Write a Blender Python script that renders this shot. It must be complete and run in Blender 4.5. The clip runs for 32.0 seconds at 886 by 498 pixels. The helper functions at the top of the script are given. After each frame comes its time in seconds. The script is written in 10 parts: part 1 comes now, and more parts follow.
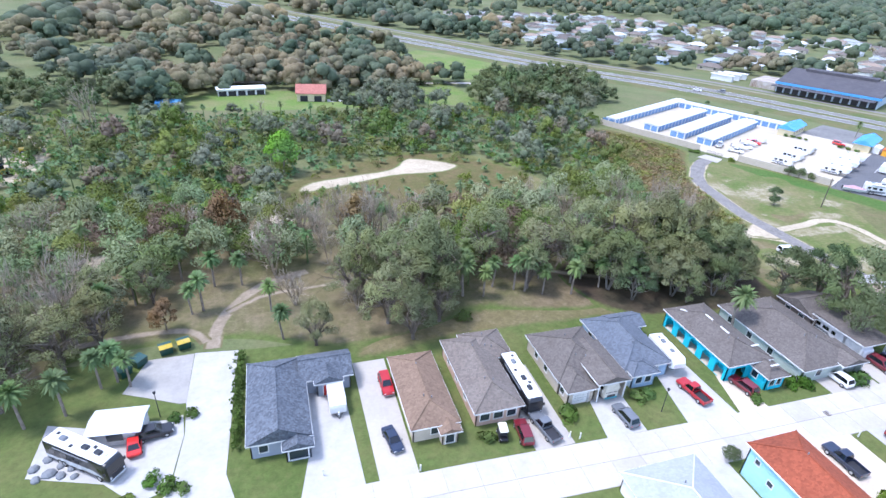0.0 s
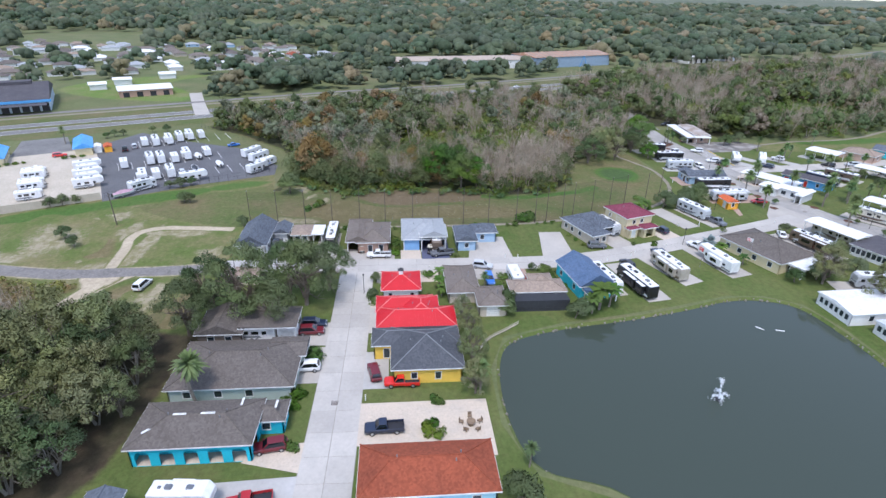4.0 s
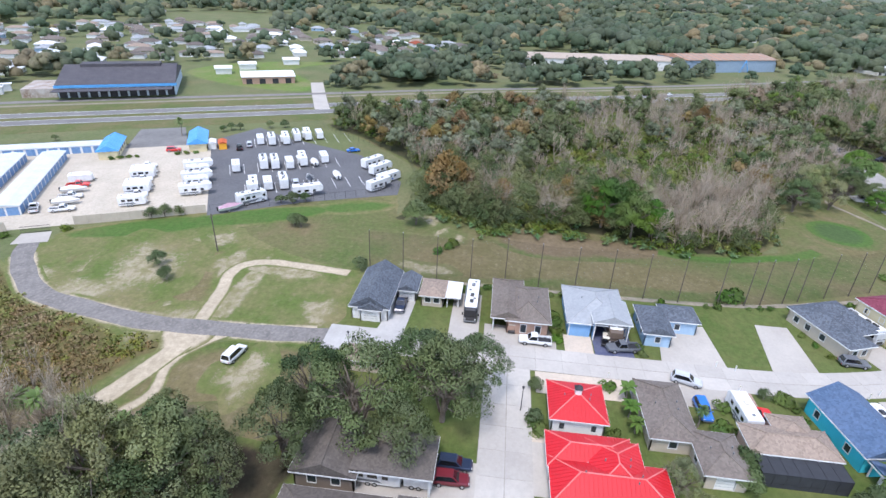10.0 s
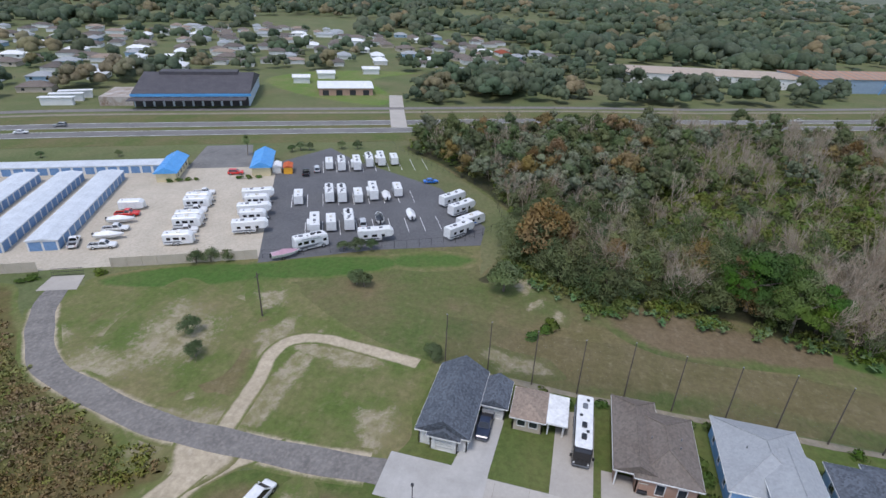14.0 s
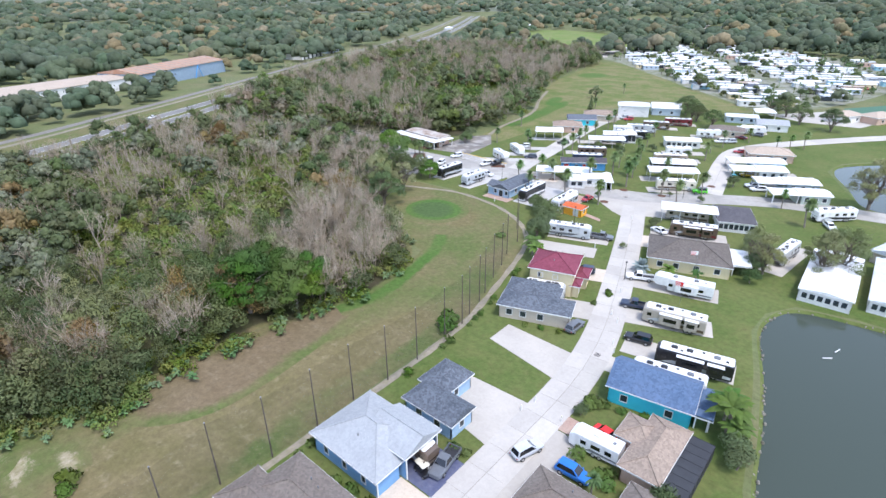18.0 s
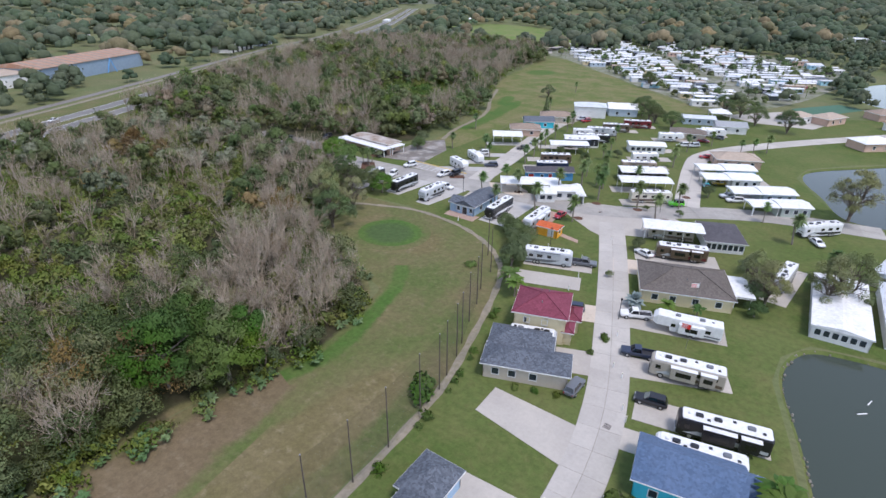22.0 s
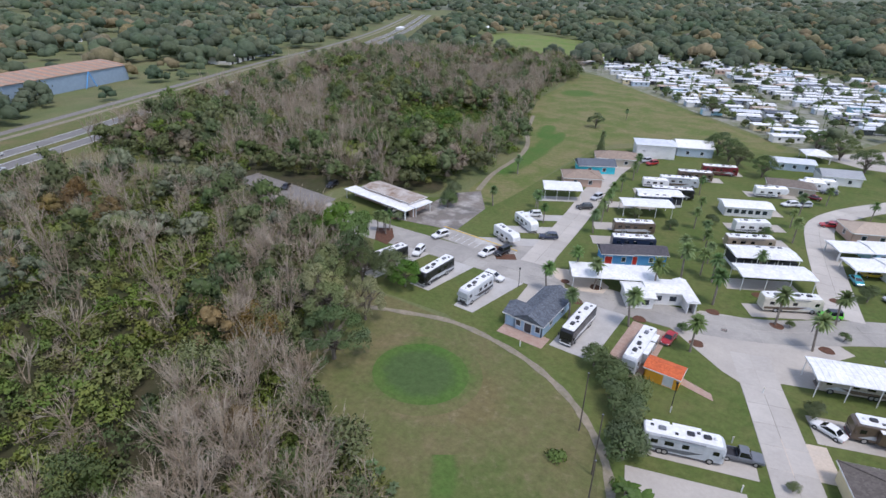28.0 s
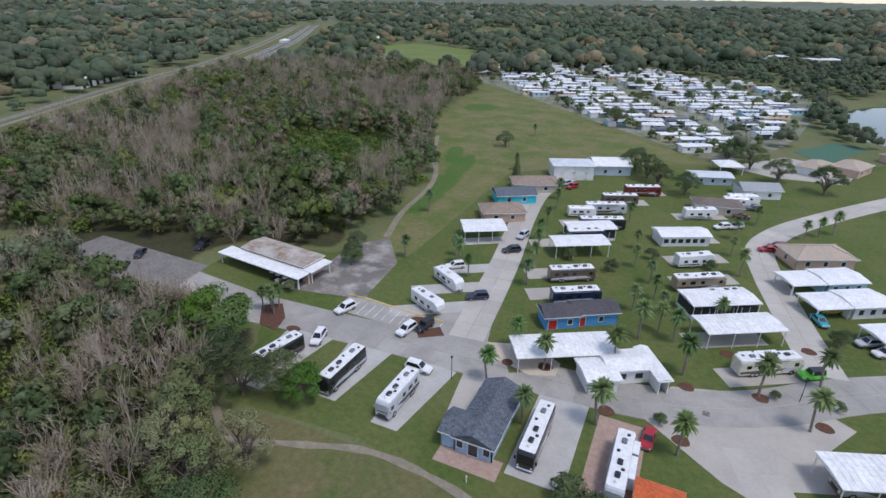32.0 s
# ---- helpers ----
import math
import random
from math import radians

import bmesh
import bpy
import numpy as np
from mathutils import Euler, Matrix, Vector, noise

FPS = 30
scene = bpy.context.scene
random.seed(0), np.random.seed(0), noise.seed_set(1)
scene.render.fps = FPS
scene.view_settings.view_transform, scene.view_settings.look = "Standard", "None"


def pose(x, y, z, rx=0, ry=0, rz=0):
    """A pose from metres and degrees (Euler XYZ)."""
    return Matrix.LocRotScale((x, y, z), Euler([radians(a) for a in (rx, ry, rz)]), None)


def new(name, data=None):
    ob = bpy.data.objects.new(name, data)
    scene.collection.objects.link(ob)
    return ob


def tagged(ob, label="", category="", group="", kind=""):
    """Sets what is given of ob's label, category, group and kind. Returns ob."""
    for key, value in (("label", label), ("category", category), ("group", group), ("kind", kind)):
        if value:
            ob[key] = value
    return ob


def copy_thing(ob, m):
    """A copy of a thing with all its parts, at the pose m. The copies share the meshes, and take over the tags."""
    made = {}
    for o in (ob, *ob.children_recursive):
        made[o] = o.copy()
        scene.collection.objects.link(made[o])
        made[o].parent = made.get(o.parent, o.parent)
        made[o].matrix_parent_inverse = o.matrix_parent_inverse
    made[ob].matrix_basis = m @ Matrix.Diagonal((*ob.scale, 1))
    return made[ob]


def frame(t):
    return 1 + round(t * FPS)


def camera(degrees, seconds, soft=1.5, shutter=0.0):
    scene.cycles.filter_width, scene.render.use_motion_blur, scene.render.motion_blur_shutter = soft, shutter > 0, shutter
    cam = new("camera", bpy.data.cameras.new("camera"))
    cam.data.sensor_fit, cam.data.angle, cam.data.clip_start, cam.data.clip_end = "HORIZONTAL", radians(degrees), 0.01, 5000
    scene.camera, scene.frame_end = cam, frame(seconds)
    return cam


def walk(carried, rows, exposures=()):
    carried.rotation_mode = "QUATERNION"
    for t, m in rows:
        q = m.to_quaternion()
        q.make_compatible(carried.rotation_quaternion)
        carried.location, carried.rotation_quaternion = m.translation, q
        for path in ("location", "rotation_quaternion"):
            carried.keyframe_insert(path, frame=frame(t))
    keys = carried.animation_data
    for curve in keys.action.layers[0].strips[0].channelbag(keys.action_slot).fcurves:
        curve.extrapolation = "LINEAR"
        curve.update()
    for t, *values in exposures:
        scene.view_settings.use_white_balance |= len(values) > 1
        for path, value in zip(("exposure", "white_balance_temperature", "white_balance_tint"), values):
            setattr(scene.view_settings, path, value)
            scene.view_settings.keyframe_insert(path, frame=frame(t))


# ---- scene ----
cam = camera(78.8, 32.0)
METRES, EYE, TILT, LEAN, TURN = 226.0, 59.15, 0.0, 0.0, -18.6
ROWS = [
    (0.0, 0.0, 0.0, 0.0, 1.63, -28.46, -3.01),
    (0.5, -0.0005, 0.0223, -0.0005, 1.02, -28.39, -3.04),
    (1.0, -0.0011, 0.043, -0.0006, -4.57, -28.02, -3.1),
    (1.5, -0.0015, 0.0615, -0.0005, -15.61, -27.4, -2.99),
    (2.0, -0.0013, 0.0784, -0.0006, -34.57, -26.46, -2.57),
    (2.5, -0.0016, 0.0952, -0.002, -57.74, -25.62, -1.68),
    (3.0, -0.0029, 0.1125, -0.002, -71.47, -25.38, -1.12),
    (3.5, -0.0011, 0.1274, -0.0017, -76.17, -25.47, -0.94),
    (5.5, 0.0298, 0.1732, -0.0032, -74.97, -26.08, -1.27),
    (6.0, 0.0405, 0.1831, -0.0035, -74.88, -26.22, -1.37),
    (6.5, 0.0519, 0.1926, -0.0036, -75.89, -26.32, -1.47),
    (7.0, 0.0636, 0.2013, -0.0036, -77.24, -26.38, -1.54),
    (7.5, 0.0758, 0.21, -0.0032, -80.8, -26.38, -1.54),
    (8.0, 0.0871, 0.2185, -0.0028, -84.64, -26.34, -1.52),
    (8.5, 0.1004, 0.2288, -0.0028, -84.55, -26.39, -1.67),
    (9.0, 0.1144, 0.2377, -0.0032, -78.66, -26.56, -1.83),
    (9.5, 0.1292, 0.2468, -0.0038, -70.53, -26.81, -2.08),
    (10.0, 0.1438, 0.2544, -0.004, -64.67, -26.94, -2.19),
    (10.5, 0.1577, 0.2633, -0.004, -61.83, -26.96, -2.21),
    (11.0, 0.1714, 0.2723, -0.004, -59.79, -26.97, -2.22),
    (11.5, 0.1853, 0.2818, -0.0039, -58.2, -26.98, -2.18),
    (12.0, 0.1987, 0.2917, -0.0036, -57.29, -26.97, -2.17),
    (12.5, 0.2122, 0.3021, -0.0034, -56.72, -26.95, -2.2),
    (13.0, 0.2256, 0.3132, -0.0033, -56.35, -26.93, -2.19),
    (13.5, 0.2392, 0.3246, -0.0033, -56.15, -26.88, -2.23),
    (15.5, 0.2911, 0.3665, -0.0023, -69.25, -26.12, -1.8),
    (16.0, 0.2996, 0.3742, -0.0025, -78.45, -25.75, -1.33),
    (16.5, 0.304, 0.3778, -0.0035, -88.26, -25.49, -0.76),
    (17.0, 0.3056, 0.3779, -0.0048, -102.66, -25.43, 0.08),
    (17.5, 0.3101, 0.3798, -0.006, -114.93, -25.56, 0.61),
    (18.0, 0.316, 0.3805, -0.0066, -120.49, -25.82, 0.66),
    (18.5, 0.3236, 0.3794, -0.0073, -124.97, -26.05, 0.64),
    (19.0, 0.3325, 0.3775, -0.0079, -127.13, -26.18, 0.52),
    (19.5, 0.3422, 0.3745, -0.0084, -128.07, -26.29, 0.36),
    (20.0, 0.3532, 0.3707, -0.0085, -128.23, -26.4, 0.16),
    (20.5, 0.365, 0.366, -0.0086, -127.99, -26.46, -0.05),
    (21.0, 0.3778, 0.3607, -0.0088, -127.6, -26.51, -0.23),
    (21.5, 0.3917, 0.3547, -0.0088, -127.14, -26.55, -0.39),
    (22.0, 0.4065, 0.3482, -0.0089, -126.71, -26.53, -0.56),
    (22.5, 0.4217, 0.3411, -0.0086, -126.34, -26.49, -0.66),
    (23.0, 0.4375, 0.3339, -0.0085, -125.9, -26.45, -0.71),
    (23.5, 0.4538, 0.3263, -0.0084, -125.41, -26.41, -0.81),
    (24.0, 0.4705, 0.3185, -0.0081, -124.87, -26.38, -0.93),
    (24.5, 0.4875, 0.3103, -0.0077, -124.37, -26.35, -1.02),
    (25.0, 0.5049, 0.3017, -0.0075, -123.85, -26.33, -1.1),
    (25.5, 0.5225, 0.2929, -0.0071, -123.39, -26.31, -1.17),
    (27.5, 0.5966, 0.2528, -0.006, -125.34, -26.14, -1.15),
    (28.0, 0.6146, 0.2418, -0.0055, -125.68, -26.1, -1.07),
    (28.5, 0.6317, 0.2299, -0.0049, -127.27, -26.03, -0.98),
    (29.0, 0.6484, 0.2179, -0.0041, -130.87, -25.92, -0.81),
    (29.5, 0.6656, 0.2056, -0.0036, -134.43, -25.78, -0.7),
    (30.0, 0.6818, 0.1926, -0.0031, -135.37, -25.69, -0.65),
    (30.5, 0.696, 0.18, -0.0026, -135.6, -25.49, -0.62),
    (31.0, 0.7057, 0.1708, -0.0026, -136.08, -25.37, -0.62),
    (31.5, 0.7122, 0.1651, -0.0034, -136.53, -25.25, -0.66),
    (32.0, 0.7163, 0.161, -0.0043, -136.58, -25.14, -0.71),
]
EXPOSURES = [(0.0, 1.74, 5780, 17), (1.0, 1.72, 5680, 16), (2.0, 1.75, 5630, 16), (2.6, 1.55, 5830, 15), (3.0, 1.38, 6030, 15), (4.0, 1.1, 6130, 15), (6.0, 0.9, 6280, 14), (7.0, 0.92, 6280, 14), (8.0, 1.05, 6280, 14), (9.0, 1.13, 6280, 15), (10.0, 1.33, 6280, 15), (11.0, 1.05, 6330, 15), (12.0, 0.77, 6380, 14), (13.0, 0.57, 6430, 14), (15.0, 0.7, 6380, 14), (16.0, 0.93, 6330, 15), (17.0, 1.5, 6280, 14), (18.0, 1.5, 6280, 14), (19.0, 1.0, 6430, 16), (20.0, 0.92, 6480, 17), (22.0, 0.9, 6480, 17), (24.0, 0.95, 6480, 17), (26.0, 0.92, 6480, 17), (28.0, 0.79, 6480, 17), (30.0, 0.55, 6430, 16), (32.0, 0.49, 6380, 15)]
walk(cam, [(t, pose(0, 0, EYE, TILT, LEAN, TURN) @ pose(METRES * x, METRES * y, METRES * z, 90 + pitch, roll, yaw)) for t, x, y, z, yaw, pitch, roll in ROWS], EXPOSURES)

# world and sun: a bright overcast sky
SUN_EL, SUN_ROT = radians(66), radians(285)
world = bpy.data.worlds.new("overcast")
scene.world = world
world.use_nodes = True
wn = world.node_tree.nodes
wl = world.node_tree.links
sky = wn.new("ShaderNodeTexSky")
sky.sky_type, sky.sun_disc = "NISHITA", False
sky.sun_elevation, sky.sun_rotation = SUN_EL, SUN_ROT
sky.air_density, sky.dust_density, sky.ozone_density = 1.0, 0.5, 1.0
grey = wn.new("ShaderNodeHueSaturation")
grey.inputs["Saturation"].default_value = 0.75
wl.new(sky.outputs[0], grey.inputs["Color"])
wl.new(grey.outputs[0], wn["Background"].inputs["Color"])
wn["Background"].inputs["Strength"].default_value = 0.15
sun_data = bpy.data.lights.new("sun", "SUN")
sun_data.energy, sun_data.angle, sun_data.color = 1.3, radians(14), (1.0, 0.975, 0.94)
sun = new("sun", sun_data)
sd = Vector((math.sin(SUN_ROT) * math.cos(SUN_EL), math.cos(SUN_ROT) * math.cos(SUN_EL), math.sin(SUN_EL)))
sun.matrix_basis = Matrix.Translation((0, 0, 200)) @ sd.to_track_quat("Z", "Y").to_matrix().to_4x4()

# ---------------------------------------------------------------- materials
def nodes_of(name):
    m = bpy.data.materials.new(name)
    m.use_nodes = True
    nt = m.node_tree
    return m, nt.nodes, nt.links, nt.nodes["Principled BSDF"]


def col(c):
    return (c[0], c[1], c[2], 1.0)


def mixed(n, l, fac, a, b):
    """A colour mix; a and b are colours or sockets."""
    x = n.new("ShaderNodeMix")
    x.data_type = "RGBA"
    l.new(fac, x.inputs[0])
    for s, v in ((6, a), (7, b)):
        if isinstance(v, tuple):
            x.inputs[s].default_value = col(v)
        else:
            l.new(v, x.inputs[s])
    return x.outputs[2]


def noise_of(n, l, vec, scale, detail=4, lo=0.35, hi=0.65, rough=0.55):
    t = n.new("ShaderNodeTexNoise")
    t.inputs["Scale"].default_value, t.inputs["Detail"].default_value, t.inputs["Roughness"].default_value = scale, detail, rough
    l.new(vec, t.inputs["Vector"])
    r = n.new("ShaderNodeMapRange")
    r.inputs[1].default_value, r.inputs[2].default_value = lo, hi
    l.new(t.outputs[0], r.inputs[0])
    return r.outputs[0]


def surf(name, a, b, scale, rough=0.8, fine=None, fine_scale=12.0, bump=0.0, bump_scale=20.0, metal=0.0, spec=0.3, where="world", per_thing=0.0, fine_amt=0.5, cover=False, uneven=0.22):
    """A two-scale surface: a and b blend at `scale`, `fine` speckles at fine_scale. cover: fades out at a patch's edge."""
    m, n, l, p = nodes_of(name)
    if where == "world":
        vec = n.new("ShaderNodeNewGeometry").outputs["Position"]
    else:
        vec = n.new("ShaderNodeTexCoord").outputs["Object"]
    c = mixed(n, l, noise_of(n, l, vec, scale), a, b)
    if fine:
        f = noise_of(n, l, vec, fine_scale, 3, 0.45, 0.7)
        k = n.new("ShaderNodeMath")
        k.operation = "MULTIPLY"
        k.inputs[1].default_value = fine_amt
        l.new(f, k.inputs[0])
        c = mixed(n, l, k.outputs[0], c, fine)
    if where == "world":
        # fine unevenness of outdoor surfaces
        e = n.new("ShaderNodeHueSaturation")
        r0 = n.new("ShaderNodeMapRange")
        r0.inputs[3].default_value, r0.inputs[4].default_value = 1 - uneven, 1 + uneven
        l.new(noise_of(n, l, vec, 1.7, 8, 0.25, 0.75, 0.75), r0.inputs[0])
        l.new(r0.outputs[0], e.inputs["Value"])
        l.new(c, e.inputs["Color"])
        c = e.outputs[0]
    if per_thing:
        h = n.new("ShaderNodeHueSaturation")
        o = n.new("ShaderNodeObjectInfo")
        r = n.new("ShaderNodeMapRange")
        r.inputs[3].default_value, r.inputs[4].default_value = 1 - per_thing, 1 + per_thing
        l.new(o.outputs["Random"], r.inputs[0])
        l.new(r.outputs[0], h.inputs["Value"])
        l.new(c, h.inputs["Color"])
        c = h.outputs[0]
    l.new(c, p.inputs["Base Color"])
    p.inputs["Roughness"].default_value, p.inputs["Metallic"].default_value = rough, metal
    p.inputs["Specular IOR Level"].default_value = spec
    if bump:
        b2 = n.new("ShaderNodeBump")
        b2.inputs["Strength"].default_value, b2.inputs["Distance"].default_value = bump, 0.05
        t = n.new("ShaderNodeTexNoise")
        t.inputs["Scale"].default_value, t.inputs["Detail"].default_value = bump_scale, 4
        l.new(vec, t.inputs["Vector"])
        l.new(t.outputs[0], b2.inputs["Height"])
        l.new(b2.outputs[0], p.inputs["Normal"])
    if cover:
        at = n.new("ShaderNodeAttribute")
        at.attribute_name = "cover"
        t = n.new("ShaderNodeTexNoise")
        t.inputs["Scale"].default_value, t.inputs["Detail"].default_value, t.inputs["Roughness"].default_value = 0.4, 9, 0.75
        l.new(vec, t.inputs["Vector"])
        s = n.new("ShaderNodeMath")
        s.operation = "ADD"
        l.new(at.outputs["Fac"], s.inputs[0])
        w = n.new("ShaderNodeMapRange")
        w.inputs[1].default_value, w.inputs[2].default_value = 0.3, 0.7
        l.new(t.outputs[0], w.inputs[0])
        l.new(w.outputs[0], s.inputs[1])
        r = n.new("ShaderNodeMapRange")
        r.inputs[1].default_value, r.inputs[2].default_value = 0.98, 1.02
        l.new(s.outputs[0], r.inputs[0])
        tr = n.new("ShaderNodeBsdfTransparent")
        ms = n.new("ShaderNodeMixShader")
        l.new(r.outputs[0], ms.inputs[0])
        l.new(tr.outputs[0], ms.inputs[1])
        l.new(p.outputs[0], ms.inputs[2])
        l.new(ms.outputs[0], n["Material Output"].inputs[0])
    return m


def plain(name, c, rough=0.5, metal=0.0, spec=0.4, var=0.06):
    """Painted or moulded stuff: one colour with slight wear."""
    d = tuple(max(0.0, v * (1 - var * 3)) for v in c)
    return surf(name, c, d, 0.8, rough, metal=metal, spec=spec, where="object")


def leafy(name, a, b, c, scale=0.12, gain=1.0, mass=0.0):
    """Foliage: tree-to-tree blend of a and b, leaf-to-leaf towards c; every tree has its own tint. mass: grain of crowns that are closed masses."""
    a, b, c = (tuple(v * gain for v in q) for q in (a, b, c))
    m, n, l, p = nodes_of(name)
    g = n.new("ShaderNodeNewGeometry")
    at = n.new("ShaderNodeAttribute")
    at.attribute_name = "tint"
    o = n.new("ShaderNodeObjectInfo")
    s = n.new("ShaderNodeMath")
    s.operation = "ADD"
    l.new(at.outputs["Fac"], s.inputs[0])
    l.new(o.outputs["Random"], s.inputs[1])
    f = n.new("ShaderNodeMath")
    f.operation = "FRACT"
    l.new(s.outputs[0], f.inputs[0])
    f2 = n.new("ShaderNodeMath")
    f2.operation = "MULTIPLY"
    f2.inputs[1].default_value = 7.31
    l.new(s.outputs[0], f2.inputs[0])
    f3 = n.new("ShaderNodeMath")
    f3.operation = "FRACT"
    l.new(f2.outputs[0], f3.inputs[0])
    k = mixed(n, l, f.outputs[0], a, b)
    q = n.new("ShaderNodeMath")
    q.operation = "MULTIPLY"
    q.inputs[1].default_value = 0.24
    if mass:
        q.inputs[1].default_value = 0.35 if mass < 0.6 else 0.6
        l.new(noise_of(n, l, g.outputs["Position"], mass, 4, 0.42, 0.68, 0.7), q.inputs[0])
    else:
        l.new(g.outputs["Random Per Island"], q.inputs[0])
    k = mixed(n, l, q.outputs[0], k, c)
    if mass:
        dark = n.new("ShaderNodeHueSaturation")
        rr = n.new("ShaderNodeMapRange")
        rr.inputs[3].default_value, rr.inputs[4].default_value = (0.72, 1.2) if mass < 0.6 else (0.55, 1.3)
        l.new(noise_of(n, l, g.outputs["Position"], mass * 0.6, 6, 0.33, 0.63, 0.75), rr.inputs[0])
        l.new(rr.outputs[0], dark.inputs["Value"])
        l.new(k, dark.inputs["Color"])
        k = dark.outputs[0]
    h = n.new("ShaderNodeHueSaturation")
    for src, sock, lo, hi in ((f3.outputs[0], "Value", 0.78, 1.25), (f.outputs[0], "Hue", 0.515, 0.485), (noise_of(n, l, g.outputs["Position"], scale, 2, 0.3, 0.7), "Saturation", 0.85, 1.15)):
        r = n.new("ShaderNodeMapRange")
        r.inputs[3].default_value, r.inputs[4].default_value = lo, hi
        l.new(src, r.inputs[0])
        l.new(r.outputs[0], h.inputs[sock])
    l.new(k, h.inputs["Color"])
    k = h.outputs[0]
    l.new(k, p.inputs["Base Color"])
    p.inputs["Roughness"].default_value, p.inputs["Specular IOR Level"].default_value = 0.65, 0.12
    tr = n.new("ShaderNodeBsdfTranslucent")
    l.new(k, tr.inputs["Color"])
    ms = n.new("ShaderNodeMixShader")
    ms.inputs[0].default_value = 0.3
    l.new(p.outputs[0], ms.inputs[1])
    l.new(tr.outputs[0], ms.inputs[2])
    l.new(ms.outputs[0], n["Material Output"].inputs[0])
    return m


# greens, dry drifts and bald specks of the grounds: a, b, dry, bald, drift thresholds, drift scale
GRASS = {
    "land": ((0.1, 0.125, 0.05), (0.135, 0.15, 0.065), (0.17, 0.15, 0.08), (0.15, 0.15, 0.08), 0.45, 0.75, 0.03),
    "turf": ((0.095, 0.13, 0.034), (0.13, 0.14, 0.048), (0.195, 0.165, 0.085), (0.24, 0.2, 0.12), 0.42, 0.72, 0.09),
    "lawn": ((0.074, 0.109, 0.027), (0.104, 0.128, 0.04), (0.14, 0.135, 0.052), (0.13, 0.125, 0.05), 0.45, 0.8, 0.11),
    "lush": ((0.06, 0.122, 0.025), (0.078, 0.13, 0.032), (0.1, 0.125, 0.04), (0.085, 0.12, 0.035), 0.45, 0.8, 0.11),
    "fairway": ((0.085, 0.115, 0.034), (0.115, 0.125, 0.046), (0.165, 0.13, 0.07), (0.2, 0.165, 0.1), 0.4, 0.72, 0.07),
    "dry": ((0.125, 0.112, 0.048), (0.145, 0.12, 0.056), (0.18, 0.145, 0.08), (0.26, 0.22, 0.14), 0.4, 0.75, 0.12),
    "green": ((0.06, 0.098, 0.033), (0.066, 0.104, 0.036), (0.075, 0.095, 0.04), (0.08, 0.11, 0.045), 0.5, 0.8, 0.11),
    "bald": ((0.36, 0.31, 0.22), (0.28, 0.24, 0.16), (0.2, 0.18, 0.09), (0.45, 0.4, 0.3), 0.42, 0.6, 0.4),
    "forest_floor": ((0.14, 0.11, 0.06), (0.11, 0.115, 0.045), (0.2, 0.155, 0.1), (0.25, 0.2, 0.13), 0.45, 0.75, 0.11),
    "brown": ((0.15, 0.112, 0.066), (0.13, 0.105, 0.055), (0.17, 0.13, 0.08), (0.22, 0.18, 0.12), 0.45, 0.75, 0.12),
    # leaf litter with the oaks' shade mixed into its browns
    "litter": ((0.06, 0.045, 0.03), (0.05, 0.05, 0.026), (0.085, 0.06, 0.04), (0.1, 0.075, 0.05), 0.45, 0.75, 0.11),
    # wood floor, its colours lowered to give dark shade between the trees
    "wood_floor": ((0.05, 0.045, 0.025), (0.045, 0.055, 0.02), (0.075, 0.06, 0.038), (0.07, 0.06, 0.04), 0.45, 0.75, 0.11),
    "scrub": ((0.11, 0.1, 0.036), (0.09, 0.1, 0.03), (0.15, 0.11, 0.055), (0.11, 0.08, 0.04), 0.4, 0.7, 0.2),
    "sandy": ((0.46, 0.385, 0.28), (0.38, 0.32, 0.23), (0.33, 0.28, 0.19), (0.54, 0.47, 0.36), 0.45, 0.75, 0.25),
    "trail": ((0.3, 0.245, 0.18), (0.25, 0.2, 0.145), (0.2, 0.165, 0.11), (0.38, 0.32, 0.25), 0.45, 0.75, 0.25),
    "field": ((0.105, 0.18, 0.036), (0.14, 0.185, 0.05), (0.2, 0.18, 0.09), (0.17, 0.16, 0.08), 0.42, 0.75, 0.05),
}


def grass_colour(n, l, vec, key):
    a, b, dry, bald, lo, hi, drift = GRASS[key]
    k = mixed(n, l, noise_of(n, l, vec, 0.045), a, b)
    k = mixed(n, l, noise_of(n, l, vec, drift, 9, lo, hi, 0.68), k, dry)
    w = noise_of(n, l, vec, 0.55, 6, 0.54, 0.74, 0.7)
    q = n.new("ShaderNodeMath")
    q.operation = "MULTIPLY"
    q.inputs[1].default_value = 0.6
    l.new(w, q.inputs[0])
    return mixed(n, l, q.outputs[0], k, bald)


